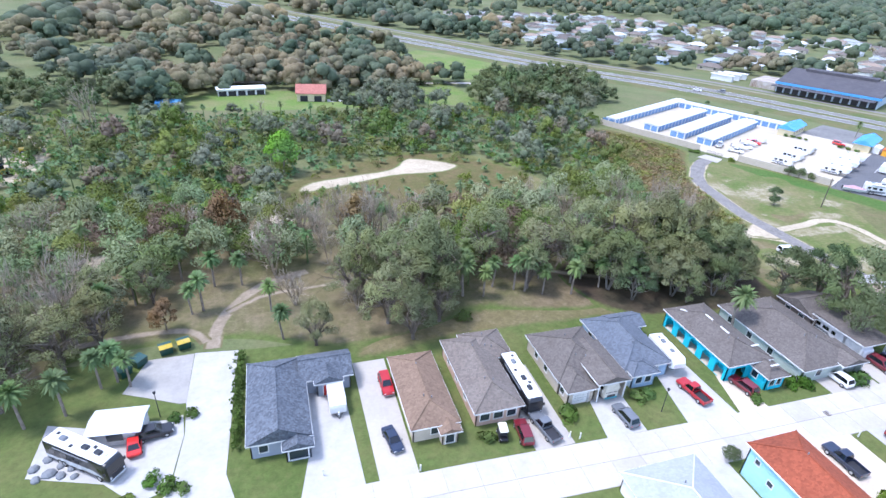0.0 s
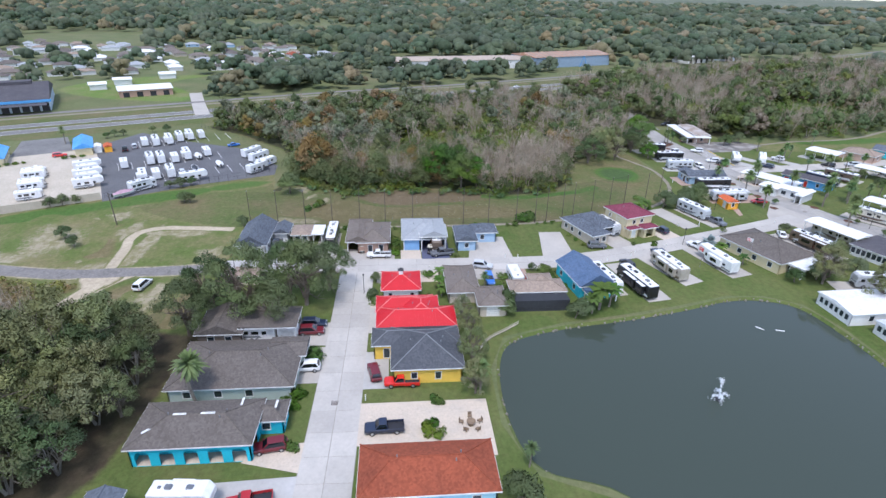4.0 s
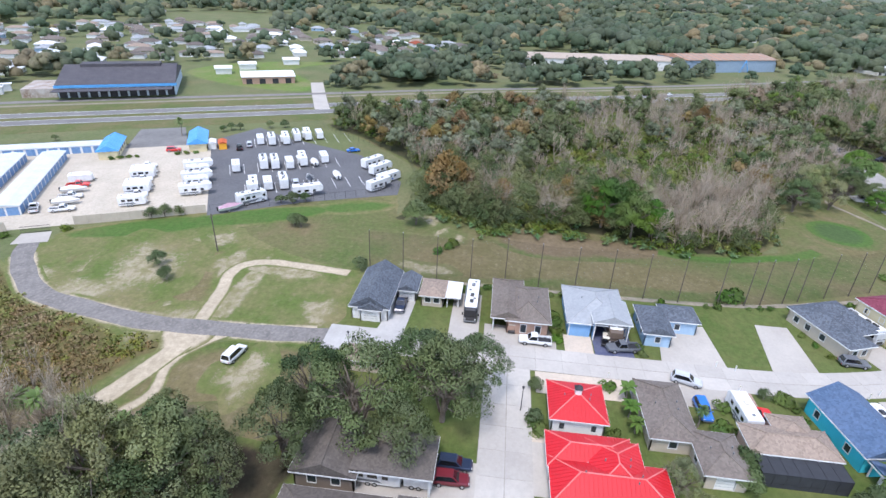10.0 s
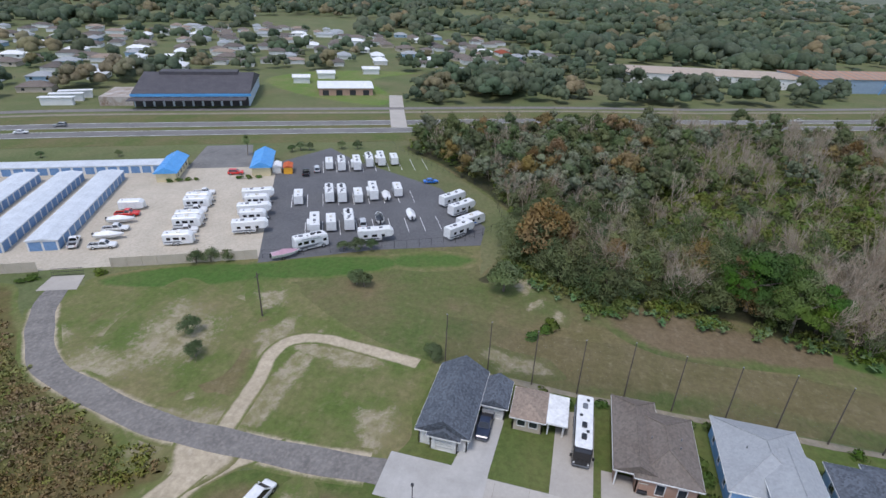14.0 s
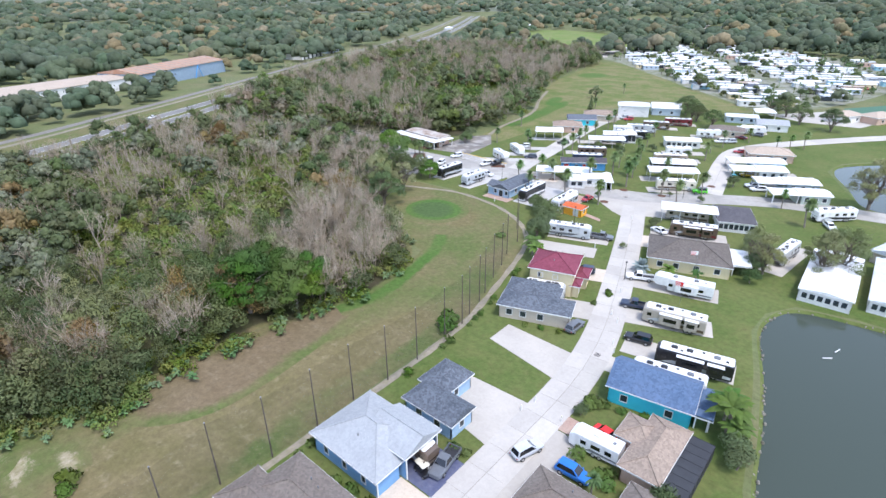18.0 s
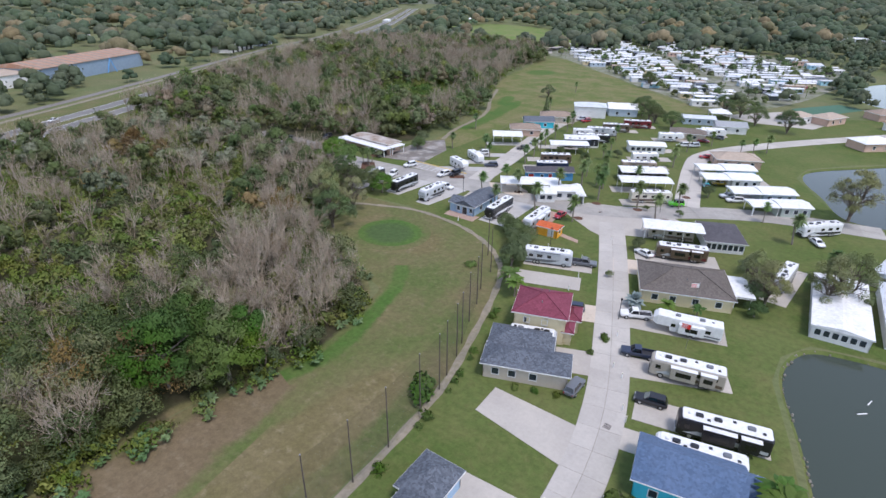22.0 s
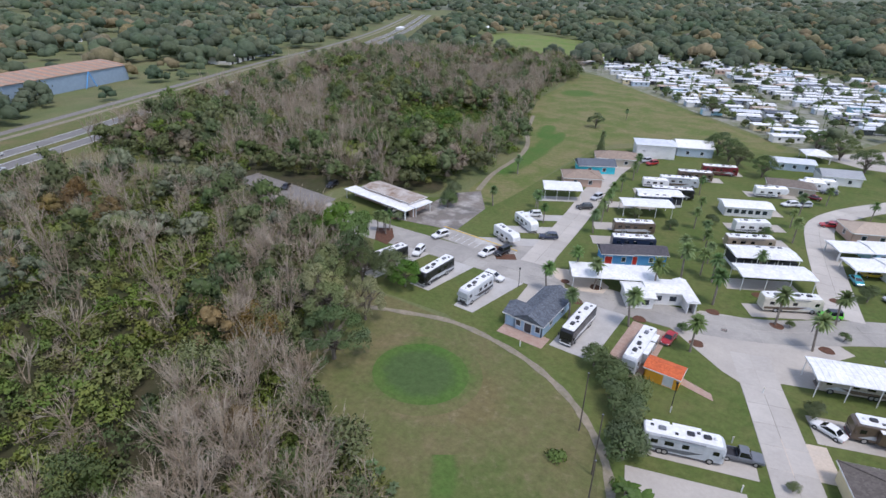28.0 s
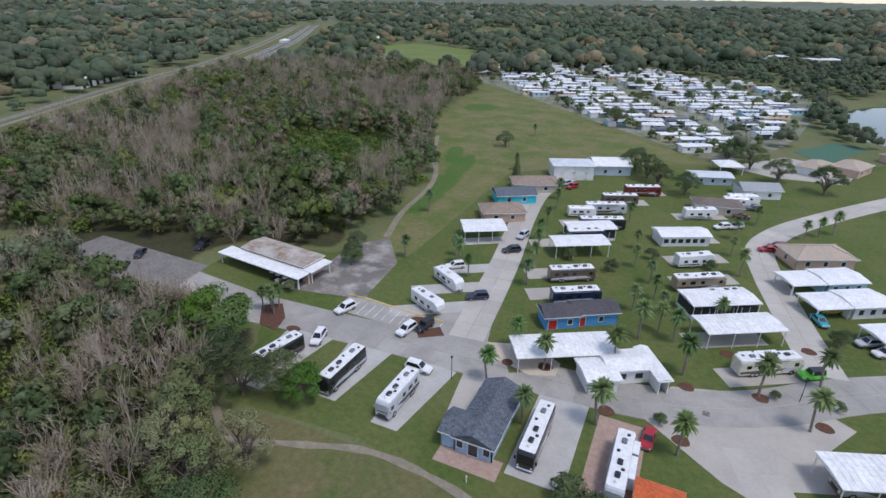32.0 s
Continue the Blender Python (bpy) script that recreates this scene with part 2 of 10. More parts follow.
def grass(name, key, under=None, cover=False):
    """Grass of one kind; under: the kind that it passes into at a patch's edge."""
    m = surf(name, (0.1, 0.1, 0.1), (0.1, 0.1, 0.1), 0.045, 0.95, bump=0.35, bump_scale=5.0, spec=0.15, cover=cover)
    n, l = m.node_tree.nodes, m.node_tree.links
    p = n["Principled BSDF"]
    vec = [q for q in n if q.bl_idname == "ShaderNodeNewGeometry"][0].outputs["Position"]
    k = grass_colour(n, l, vec, key)
    if under:
        at = n.new("ShaderNodeAttribute")
        at.attribute_name = "cover"
        w = n.new("ShaderNodeMath")
        w.operation, w.inputs[1].default_value = "MULTIPLY", 1.5 if key == "bald" else 0.7
        l.new(noise_of(n, l, vec, 0.9 if key == "bald" else 0.3, 9, 0.34, 0.64, 0.8), w.inputs[0])
        c = n.new("ShaderNodeMath")
        c.operation, c.inputs[1].default_value = "MULTIPLY", 1.7
        l.new(at.outputs["Fac"], c.inputs[0])
        d = n.new("ShaderNodeMath")
        d.operation = "SUBTRACT"
        l.new(c.outputs[0], d.inputs[0])
        l.new(w.outputs[0], d.inputs[1])
        r = n.new("ShaderNodeMapRange")
        r.interpolation_type = "SMOOTHSTEP"
        l.new(d.outputs[0], r.inputs[0])
        k = mixed(n, l, r.outputs[0], grass_colour(n, l, vec, under), k)
    h = n.new("ShaderNodeHueSaturation")
    r = n.new("ShaderNodeMapRange")
    r.inputs[3].default_value, r.inputs[4].default_value = 0.72, 1.28
    l.new(noise_of(n, l, vec, 0.9, 8, 0.3, 0.7, 0.8), r.inputs[0])
    l.new(r.outputs[0], h.inputs["Value"])
    l.new(k, h.inputs["Color"])
    l.new(h.outputs[0], p.inputs["Base Color"])
    return m


def shingles(name, a, b, rows=0.28, speck=0.18):
    """Roof shingles or tiles: blotches, single lighter and darker pieces, courses in relief."""
    m, n, l, p = nodes_of(name)
    vec = n.new("ShaderNodeTexCoord").outputs["Object"]
    c = mixed(n, l, noise_of(n, l, vec, 0.22, 8, 0.3, 0.7, 0.7), a, b)
    v = n.new("ShaderNodeTexVoronoi")
    v.inputs["Scale"].default_value = 1 / rows
    l.new(vec, v.inputs["Vector"])
    h = n.new("ShaderNodeHueSaturation")
    sep = n.new("ShaderNodeSeparateColor")
    l.new(v.outputs["Color"], sep.inputs[0])
    r = n.new("ShaderNodeMapRange")
    r.inputs[3].default_value, r.inputs[4].default_value = 1 - speck, 1 + speck
    l.new(sep.outputs[0], r.inputs[0])
    l.new(r.outputs[0], h.inputs["Value"])
    l.new(c, h.inputs["Color"])
    l.new(h.outputs[0], p.inputs["Base Color"])
    w = n.new("ShaderNodeTexWave")
    w.bands_direction, w.wave_profile = "Z", "SAW"
    w.inputs["Scale"].default_value, w.inputs["Distortion"].default_value = 1.6, 0.4
    l.new(vec, w.inputs["Vector"])
    bp = n.new("ShaderNodeBump")
    bp.inputs["Strength"].default_value, bp.inputs["Distance"].default_value = 0.5, 0.04
    l.new(w.outputs[0], bp.inputs["Height"])
    l.new(bp.outputs[0], p.inputs["Normal"])
    p.inputs["Roughness"].default_value, p.inputs["Specular IOR Level"].default_value = 0.85, 0.2
    return m


M = {}
# ground covers
M["land"] = grass("land", "land")
M["turf"] = grass("turf", "turf")
M["lawn"] = grass("lawn", "lawn")
for _a, _b in (("lush", "turf"), ("lush", "fairway"), ("dry", "turf"), ("dry", "fairway"), ("bald", "turf"), ("bald", "fairway"), ("green", "lush"), ("brown", "fairway"), ("dry", "lawn"), ("scrub", "turf")):
    M[_a + "_" + _b] = grass(_a + "_on_" + _b, _a, _b)
M["fairway"] = grass("fairway", "fairway")
# floor with tree shade in its colour, passing into the fairway
M["shaded_floor_fairway"] = grass("wood_floor", "wood_floor", "fairway")
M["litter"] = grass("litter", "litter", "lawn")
M["sand"] = grass("sand", "sandy", "turf")
M["trail"] = grass("trail", "trail", "forest_floor")
M["sand_road"] = surf("sand_road", (0.46, 0.4, 0.3), (0.38, 0.33, 0.24), 0.1, 0.95, (0.3, 0.27, 0.17), 0.6, 0.3, 8.0)
M["forest_floor"] = grass("forest_floor", "forest_floor", "lawn")
M["scrub"] = grass("scrub", "scrub", "turf")
M["field"] = grass("field", "field", "land")
M["concrete"] = surf("concrete", (0.43, 0.395, 0.345), (0.37, 0.34, 0.3), 0.15, 0.85, (0.38, 0.35, 0.31), 0.5, 0.15, 30.0, per_thing=0.06, uneven=0.09)
M["pale_concrete"] = surf("pale_concrete", (0.45, 0.435, 0.41), (0.39, 0.375, 0.35), 0.2, 0.8, (0.34, 0.325, 0.3), 0.5, 0.15, 30.0, uneven=0.09)
M["worn_concrete"] = surf("worn_concrete", (0.37, 0.35, 0.315), (0.29, 0.275, 0.25), 0.08, 0.85, (0.23, 0.22, 0.2), 0.35, 0.15, 30.0, per_thing=0.07, uneven=0.12)
M["yard_concrete"] = surf("yard_concrete", (0.5, 0.44, 0.35), (0.43, 0.38, 0.3), 0.15, 0.85, (0.38, 0.33, 0.26), 0.9, 0.15, 30.0)
M["road_concrete"] = surf("road_concrete", (0.46, 0.43, 0.385), (0.4, 0.37, 0.33), 0.08, 0.85, (0.37, 0.345, 0.31), 0.35, 0.15, 30.0, per_thing=0.07, uneven=0.1)
M["blue_pad"] = surf("blue_pad", (0.075, 0.085, 0.15), (0.1, 0.11, 0.17), 0.3, 0.7, (0.14, 0.14, 0.18), 1.5)
M["joint"] = surf("joint", (0.33, 0.31, 0.27), (0.27, 0.25, 0.22), 1.0, 0.95)
M["asphalt"] = surf("asphalt", (0.14, 0.135, 0.13), (0.19, 0.185, 0.175), 0.12, 0.9, (0.23, 0.22, 0.2), 0.8, 0.2, 30.0)
M["lot_asphalt"] = surf("lot_asphalt", (0.1, 0.1, 0.105), (0.125, 0.125, 0.13), 0.1, 0.9, (0.15, 0.15, 0.15), 1.2, 0.2, 30.0)
M["old_asphalt"] = surf("old_asphalt", (0.2, 0.175, 0.15), (0.14, 0.13, 0.118), 0.12, 0.9, (0.42, 0.4, 0.37), 0.22, 0.2, 30.0, fine_amt=0.8)
M["dirt_path"] = surf("dirt_path", (0.27, 0.23, 0.17), (0.2, 0.18, 0.14), 0.3, 0.95, (0.15, 0.145, 0.07), 0.8, 0.3, 12.0)
M["millings"] = surf("millings", (0.2, 0.187, 0.172), (0.15, 0.14, 0.13), 0.35, 0.95, (0.3, 0.27, 0.235), 1.6, 0.3, 12.0)
M["pavers"] = surf("pavers", (0.56, 0.47, 0.37), (0.5, 0.43, 0.35), 0.4, 0.85, (0.42, 0.35, 0.28), 3.0, 0.3, 10.0, uneven=0.1)
M["brick_paver"] = surf("brick_paver", (0.36, 0.24, 0.19), (0.4, 0.3, 0.24), 0.8, 0.85, (0.26, 0.18, 0.15), 5.0, 0.3, 10.0)
M["mulch"] = surf("mulch", (0.11, 0.052, 0.034), (0.08, 0.045, 0.03), 1.0, 0.95, (0.2, 0.09, 0.05), 4.0, 0.6, 10.0)
M["court"] = surf("court", (0.05, 0.13, 0.08), (0.06, 0.14, 0.09), 0.3, 0.85, (0.09, 0.16, 0.11), 1.5)
M["paint_white"] = plain("paint_white", (0.75, 0.75, 0.74), 0.6)
M["paint_yellow"] = plain("paint_yellow", (0.75, 0.5, 0.06), 0.6)
# buildings
for key, a, b in (("slate", (0.085, 0.098, 0.118), (0.115, 0.128, 0.148)), ("taupe", (0.15, 0.123, 0.103), (0.18, 0.155, 0.135)), ("brown", (0.17, 0.115, 0.08), (0.22, 0.15, 0.105)),
                  ("greybrown", (0.112, 0.096, 0.084), (0.14, 0.122, 0.108)), ("bluegrey", (0.1, 0.115, 0.138), (0.125, 0.14, 0.163)), ("grey_tile", (0.075, 0.08, 0.09), (0.1, 0.105, 0.115)),
                  ("clay", (0.29, 0.075, 0.038), (0.2, 0.055, 0.03)), ("maroon", (0.2, 0.05, 0.075), (0.16, 0.042, 0.062)), ("blue_shingle", (0.075, 0.12, 0.2), (0.1, 0.145, 0.23)),
                  ("palegrey", (0.29, 0.305, 0.315), (0.34, 0.355, 0.365)), ("tanroof", (0.3, 0.23, 0.18), (0.25, 0.2, 0.16)), ("dark_roof", (0.07, 0.065, 0.075), (0.1, 0.095, 0.1)),
                  ("pale_clay", (0.42, 0.17, 0.13), (0.36, 0.14, 0.11)), ("orange_tile", (0.55, 0.13, 0.05), (0.45, 0.1, 0.04)), ("sand_roof", (0.42, 0.34, 0.27), (0.36, 0.3, 0.24))):
    M[key] = shingles("roof_" + key, a, b, speck={"slate": 0.3, "palegrey": 0.07, "sand_roof": 0.1}.get(key, 0.17))
M["grey_ridge"] = plain("grey_ridge", (0.2, 0.21, 0.22), 0.8)
M["red_metal"] = surf("red_metal", (0.55, 0.016, 0.024), (0.49, 0.014, 0.02), 0.4, 0.45, spec=0.4, where="object")
M["pale_red"] = surf("pale_red", (0.7, 0.2, 0.19), (0.62, 0.14, 0.13), 0.5, 0.5, where="object")
M["park_ground"] = surf("park_ground", (0.16, 0.17, 0.1), (0.26, 0.25, 0.22), 0.08, 0.95, (0.09, 0.12, 0.04), 0.25, fine_amt=0.9)
M["white_metal"] = surf("white_metal", (0.78, 0.78, 0.77), (0.66, 0.66, 0.65), 0.5, 0.45, (0.55, 0.54, 0.52), 2.0, spec=0.4, fine_amt=0.3)
M["pale_metal"] = surf("pale_metal", (0.6, 0.63, 0.66), (0.5, 0.53, 0.56), 0.3, 0.4, (0.45, 0.45, 0.45), 1.5, spec=0.4, fine_amt=0.3)
M["rust_metal"] = surf("rust_metal", (0.42, 0.38, 0.34), (0.22, 0.15, 0.1), 0.25, 0.7, (0.6, 0.58, 0.55), 1.0, spec=0.3)
M["rust_roof"] = surf("rust_roof", (0.4, 0.21, 0.13), (0.32, 0.2, 0.14), 0.1, 0.8, (0.45, 0.36, 0.29), 0.4, spec=0.2)
M["door_blue"] = surf("door_blue", (0.13, 0.24, 0.42), (0.16, 0.28, 0.46), 0.6, 0.5, spec=0.4)
M["blue_metal"] = surf("blue_metal", (0.08, 0.3, 0.62), (0.1, 0.34, 0.66), 0.3, 0.45, spec=0.4)
for key, c in (("w_grey", (0.3, 0.33, 0.38)), ("w_white", (0.74, 0.73, 0.7)), ("w_tan", (0.52, 0.45, 0.36)), ("w_cream", (0.68, 0.58, 0.36)), ("w_teal", (0.03, 0.52, 0.66)), ("w_blue", (0.2, 0.38, 0.62)),
               ("w_paleblue", (0.36, 0.5, 0.64)), ("w_sage", (0.44, 0.5, 0.45)), ("w_yellow", (0.8, 0.52, 0.09)), ("w_turq", (0.05, 0.53, 0.64)), ("w_ltblue", (0.36, 0.62, 0.72)), ("w_brown", (0.2, 0.16, 0.13)),
               ("w_salmon", (0.58, 0.4, 0.31)), ("w_sky", (0.1, 0.33, 0.62)), ("w_orange", (0.85, 0.4, 0.04)), ("w_brick", (0.42, 0.27, 0.2)), ("w_greyblue", (0.45, 0.53, 0.6)), ("w_steel", (0.26, 0.34, 0.42))):
    M[key] = surf("wall_" + key[2:], c, tuple(v * 0.9 for v in c), 0.6, 0.8, tuple(v * 0.8 for v in c), 3.0, 0.1, 25.0, where="object", fine_amt=0.3)
M["trim"] = plain("trim", (0.78, 0.78, 0.76), 0.5)
M["dark"] = plain("dark", (0.03, 0.03, 0.035), 0.6)
M["steel"] = plain("steel", (0.35, 0.36, 0.37), 0.4, 0.8)
M["wood"] = surf("wood", (0.24, 0.17, 0.11), (0.17, 0.12, 0.08), 2.0, 0.85, where="object")
M["pole_wood"] = surf("pole_wood", (0.075, 0.062, 0.05), (0.11, 0.09, 0.075), 1.0, 0.9)
M["screen"] = plain("screen", (0.035, 0.037, 0.042), 0.7)
M["red_door"] = plain("red_door", (0.6, 0.04, 0.03), 0.5)
M["rock"] = surf("rock", (0.24, 0.22, 0.18), (0.14, 0.13, 0.1), 1.0, 0.9)


def glass_mat(name, c, rough=0.06):
    m, n, l, p = nodes_of(name)
    p.inputs["Base Color"].default_value, p.inputs["Roughness"].default_value = col(c), rough
    p.inputs["Specular IOR Level"].default_value = 0.8
    return m


M["glass"] = glass_mat("window_glass", (0.03, 0.04, 0.05))
M["tint"] = glass_mat("tinted_glass", (0.008, 0.009, 0.012))


def water_mat():
    m, n, l, p = nodes_of("water")
    p.inputs["Base Color"].default_value, p.inputs["Roughness"].default_value, p.inputs["IOR"].default_value = col((0.048, 0.061, 0.047)), 0.03, 1.33
    g = n.new("ShaderNodeNewGeometry")
    t = n.new("ShaderNodeTexNoise")
    t.inputs["Scale"].default_value, t.inputs["Detail"].default_value = 0.9, 5
    l.new(g.outputs["Position"], t.inputs["Vector"])
    b = n.new("ShaderNodeBump")
    b.inputs["Strength"].default_value, b.inputs["Distance"].default_value = 0.06, 0.04
    l.new(t.outputs[0], b.inputs["Height"])
    l.new(b.outputs[0], p.inputs["Normal"])
    return m


M["water"] = water_mat()


def net_mat():
    """A fine mesh, mostly open."""
    m, n, l, p = nodes_of("net_mesh")
    p.inputs["Base Color"].default_value, p.inputs["Roughness"].default_value = col((0.03, 0.035, 0.03)), 0.9
    tr, ms = n.new("ShaderNodeBsdfTransparent"), n.new("ShaderNodeMixShader")
    ms.inputs[0].default_value = 0.13
    l.new(tr.outputs[0], ms.inputs[1])
    l.new(p.outputs[0], ms.inputs[2])
    l.new(ms.outputs[0], n["Material Output"].inputs[0])
    return m


M["net"] = net_mat()
M["spray"] = plain("spray", (0.8, 0.82, 0.84), 0.3)
# plants
M["oak_leaf"] = leafy("oak_leaf", (0.05, 0.078, 0.032), (0.075, 0.1, 0.045), (0.12, 0.135, 0.07), gain=1.75)
M["moss_leaf"] = leafy("moss_leaf", (0.082, 0.098, 0.04), (0.108, 0.117, 0.054), (0.165, 0.17, 0.108), gain=2.15)
M["bright_leaf"] = leafy("bright_leaf", (0.06, 0.125, 0.024), (0.09, 0.15, 0.034), (0.14, 0.19, 0.06), gain=1.15)
M["lime_leaf"] = leafy("lime_leaf", (0.14, 0.28, 0.03), (0.18, 0.32, 0.04), (0.25, 0.36, 0.08), gain=1.0)
M["rust_leaf"] = leafy("rust_leaf", (0.23, 0.15, 0.055), (0.19, 0.135, 0.06), (0.3, 0.2, 0.085))
M["shrub_leaf"] = leafy("shrub_leaf", (0.072, 0.138, 0.0264), (0.108, 0.156, 0.036), (0.156, 0.198, 0.072), gain=1.1)
M["wood_leaf"] = leafy("wood_leaf", (0.1, 0.145, 0.055), (0.135, 0.165, 0.072), (0.19, 0.21, 0.115), 0.06, gain=0.95)
M["grove_leaf"] = leafy("grove_leaf", (0.13, 0.18, 0.08), (0.185, 0.205, 0.115), (0.26, 0.27, 0.18), 0.06, gain=1.4)
M["scrub_leaf"] = leafy("scrub_leaf", (0.15, 0.17, 0.045), (0.2, 0.19, 0.065), (0.28, 0.26, 0.12), 0.1, gain=1.25)
M["under_leaf"] = leafy("under_leaf", (0.1, 0.15, 0.028), (0.15, 0.17, 0.05), (0.2, 0.215, 0.09), 0.05, gain=1.25)
M["far_leaf"] = leafy("far_leaf", (0.075, 0.105, 0.062), (0.11, 0.132, 0.078), (0.135, 0.165, 0.11), 0.015, gain=1.05, mass=0.5)
M["mid_leaf"] = leafy("mid_leaf", (0.085, 0.125, 0.045), (0.13, 0.155, 0.065), (0.2, 0.22, 0.12), 0.03, gain=0.92, mass=0.9)
M["dry_leaf"] = leafy("dry_leaf", (0.213, 0.144, 0.0938), (0.163, 0.125, 0.0875), (0.263, 0.213, 0.163), 0.06, gain=1.1)
M["straw_leaf"] = leafy("straw_leaf", (0.24, 0.175, 0.085), (0.2, 0.15, 0.075), (0.32, 0.26, 0.15), 0.1, gain=1.2)
M["palm_leaf"] = leafy("palm_leaf", (0.078, 0.13, 0.0455), (0.111, 0.156, 0.0585), (0.169, 0.195, 0.104), gain=1.45)
M["palmetto_leaf"] = leafy("palmetto_leaf", (0.085, 0.15, 0.055), (0.108, 0.163, 0.068), (0.172, 0.23, 0.138), gain=1.35)
M["silver_leaf"] = leafy("silver_leaf", (0.28, 0.34, 0.33), (0.3, 0.37, 0.36), (0.42, 0.47, 0.46))
M["red_leaf"] = leafy("red_leaf", (0.3, 0.08, 0.03), (0.2, 0.07, 0.03), (0.35, 0.14, 0.05))
M["bark"] = surf("bark", (0.13, 0.105, 0.08), (0.2, 0.17, 0.14), 0.8, 0.95)
M["bare_bark"] = surf("bare_bark", (0.42, 0.35, 0.26), (0.24, 0.185, 0.13), 0.22, 0.95, (0.52, 0.47, 0.4), 0.3)
M["mid_under"] = leafy("mid_under", (0.1, 0.15, 0.03), (0.14, 0.17, 0.045), (0.22, 0.24, 0.1), 0.05, gain=0.95, mass=0.9)
M["mid_dry"] = leafy("mid_dry", (0.15, 0.13, 0.085), (0.19, 0.145, 0.095), (0.26, 0.23, 0.17), 0.05, gain=1.1, mass=0.9)
M["mid_moss"] = leafy("mid_moss", (0.12, 0.145, 0.085), (0.15, 0.165, 0.1), (0.24, 0.25, 0.18), 0.05, gain=1.1, mass=0.9)
M["mid_rust"] = leafy("mid_rust", (0.2, 0.14, 0.055), (0.17, 0.13, 0.06), (0.27, 0.19, 0.09), 0.05, gain=1.0, mass=0.9)
M["limb_bark"] = surf("limb_bark", (0.27, 0.245, 0.21), (0.18, 0.16, 0.13), 0.5, 0.95)
M["far_dry"] = leafy("far_dry", (0.155, 0.115, 0.068), (0.115, 0.12, 0.062), (0.2, 0.165, 0.11), 0.015, gain=1.5, mass=0.5)
M["far_land"] = surf("far_land", (0.1, 0.125, 0.09), (0.14, 0.15, 0.11), 0.012, 0.95, (0.2, 0.2, 0.14), 0.004, spec=0.1)
M["palm_bark"] = surf("palm_bark", (0.26, 0.22, 0.18), (0.19, 0.16, 0.13), 1.0, 0.95)


def paint_mat(name, c, rough=0.3, metal=0.0):
    m, n, l, p = nodes_of(name)
    v = n.new("ShaderNodeTexCoord").outputs["Object"]
    k = mixed(n, l, noise_of(n, l, v, 1.5), tuple(c), tuple(x * 0.85 for x in c))
    l.new(k, p.inputs["Base Color"])
    p.inputs["Roughness"].default_value, p.inputs["Metallic"].default_value = rough, metal
    p.inputs["Coat Weight"].default_value = 0.3
    return m


for key, c in (("white", (0.76, 0.76, 0.75)), ("cream", (0.64, 0.6, 0.5)), ("black", (0.015, 0.015, 0.018)), ("red", (0.4, 0.015, 0.02)), ("bright_red", (0.65, 0.02, 0.015)), ("blue", (0.02, 0.16, 0.55)), ("navy", (0.02, 0.03, 0.06)),
               ("silver", (0.5, 0.52, 0.54)), ("grey", (0.14, 0.15, 0.165)), ("green", (0.12, 0.65, 0.03)), ("yellow", (0.5, 0.36, 0.03)), ("champagne", (0.4, 0.36, 0.3)), ("maroon_p", (0.15, 0.012, 0.02)), ("teal_p", (0.02, 0.3, 0.36)),
               ("bottle", (0.012, 0.06, 0.045)), ("bronze", (0.12, 0.085, 0.06)), ("tan_p", (0.36, 0.29, 0.22)), ("pink_p", (0.5, 0.3, 0.36))):
    M["p_" + key] = paint_mat("paint_" + key, c)
M["rubber"] = plain("rubber", (0.025, 0.025, 0.025), 0.85)
M["rim"] = plain("rim", (0.5, 0.5, 0.5), 0.35, 0.7)
M["lamp_red"] = plain("lamp_red", (0.4, 0.02, 0.02), 0.3)
M["lamp_clear"] = plain("lamp_clear", (0.7, 0.7, 0.7), 0.2)


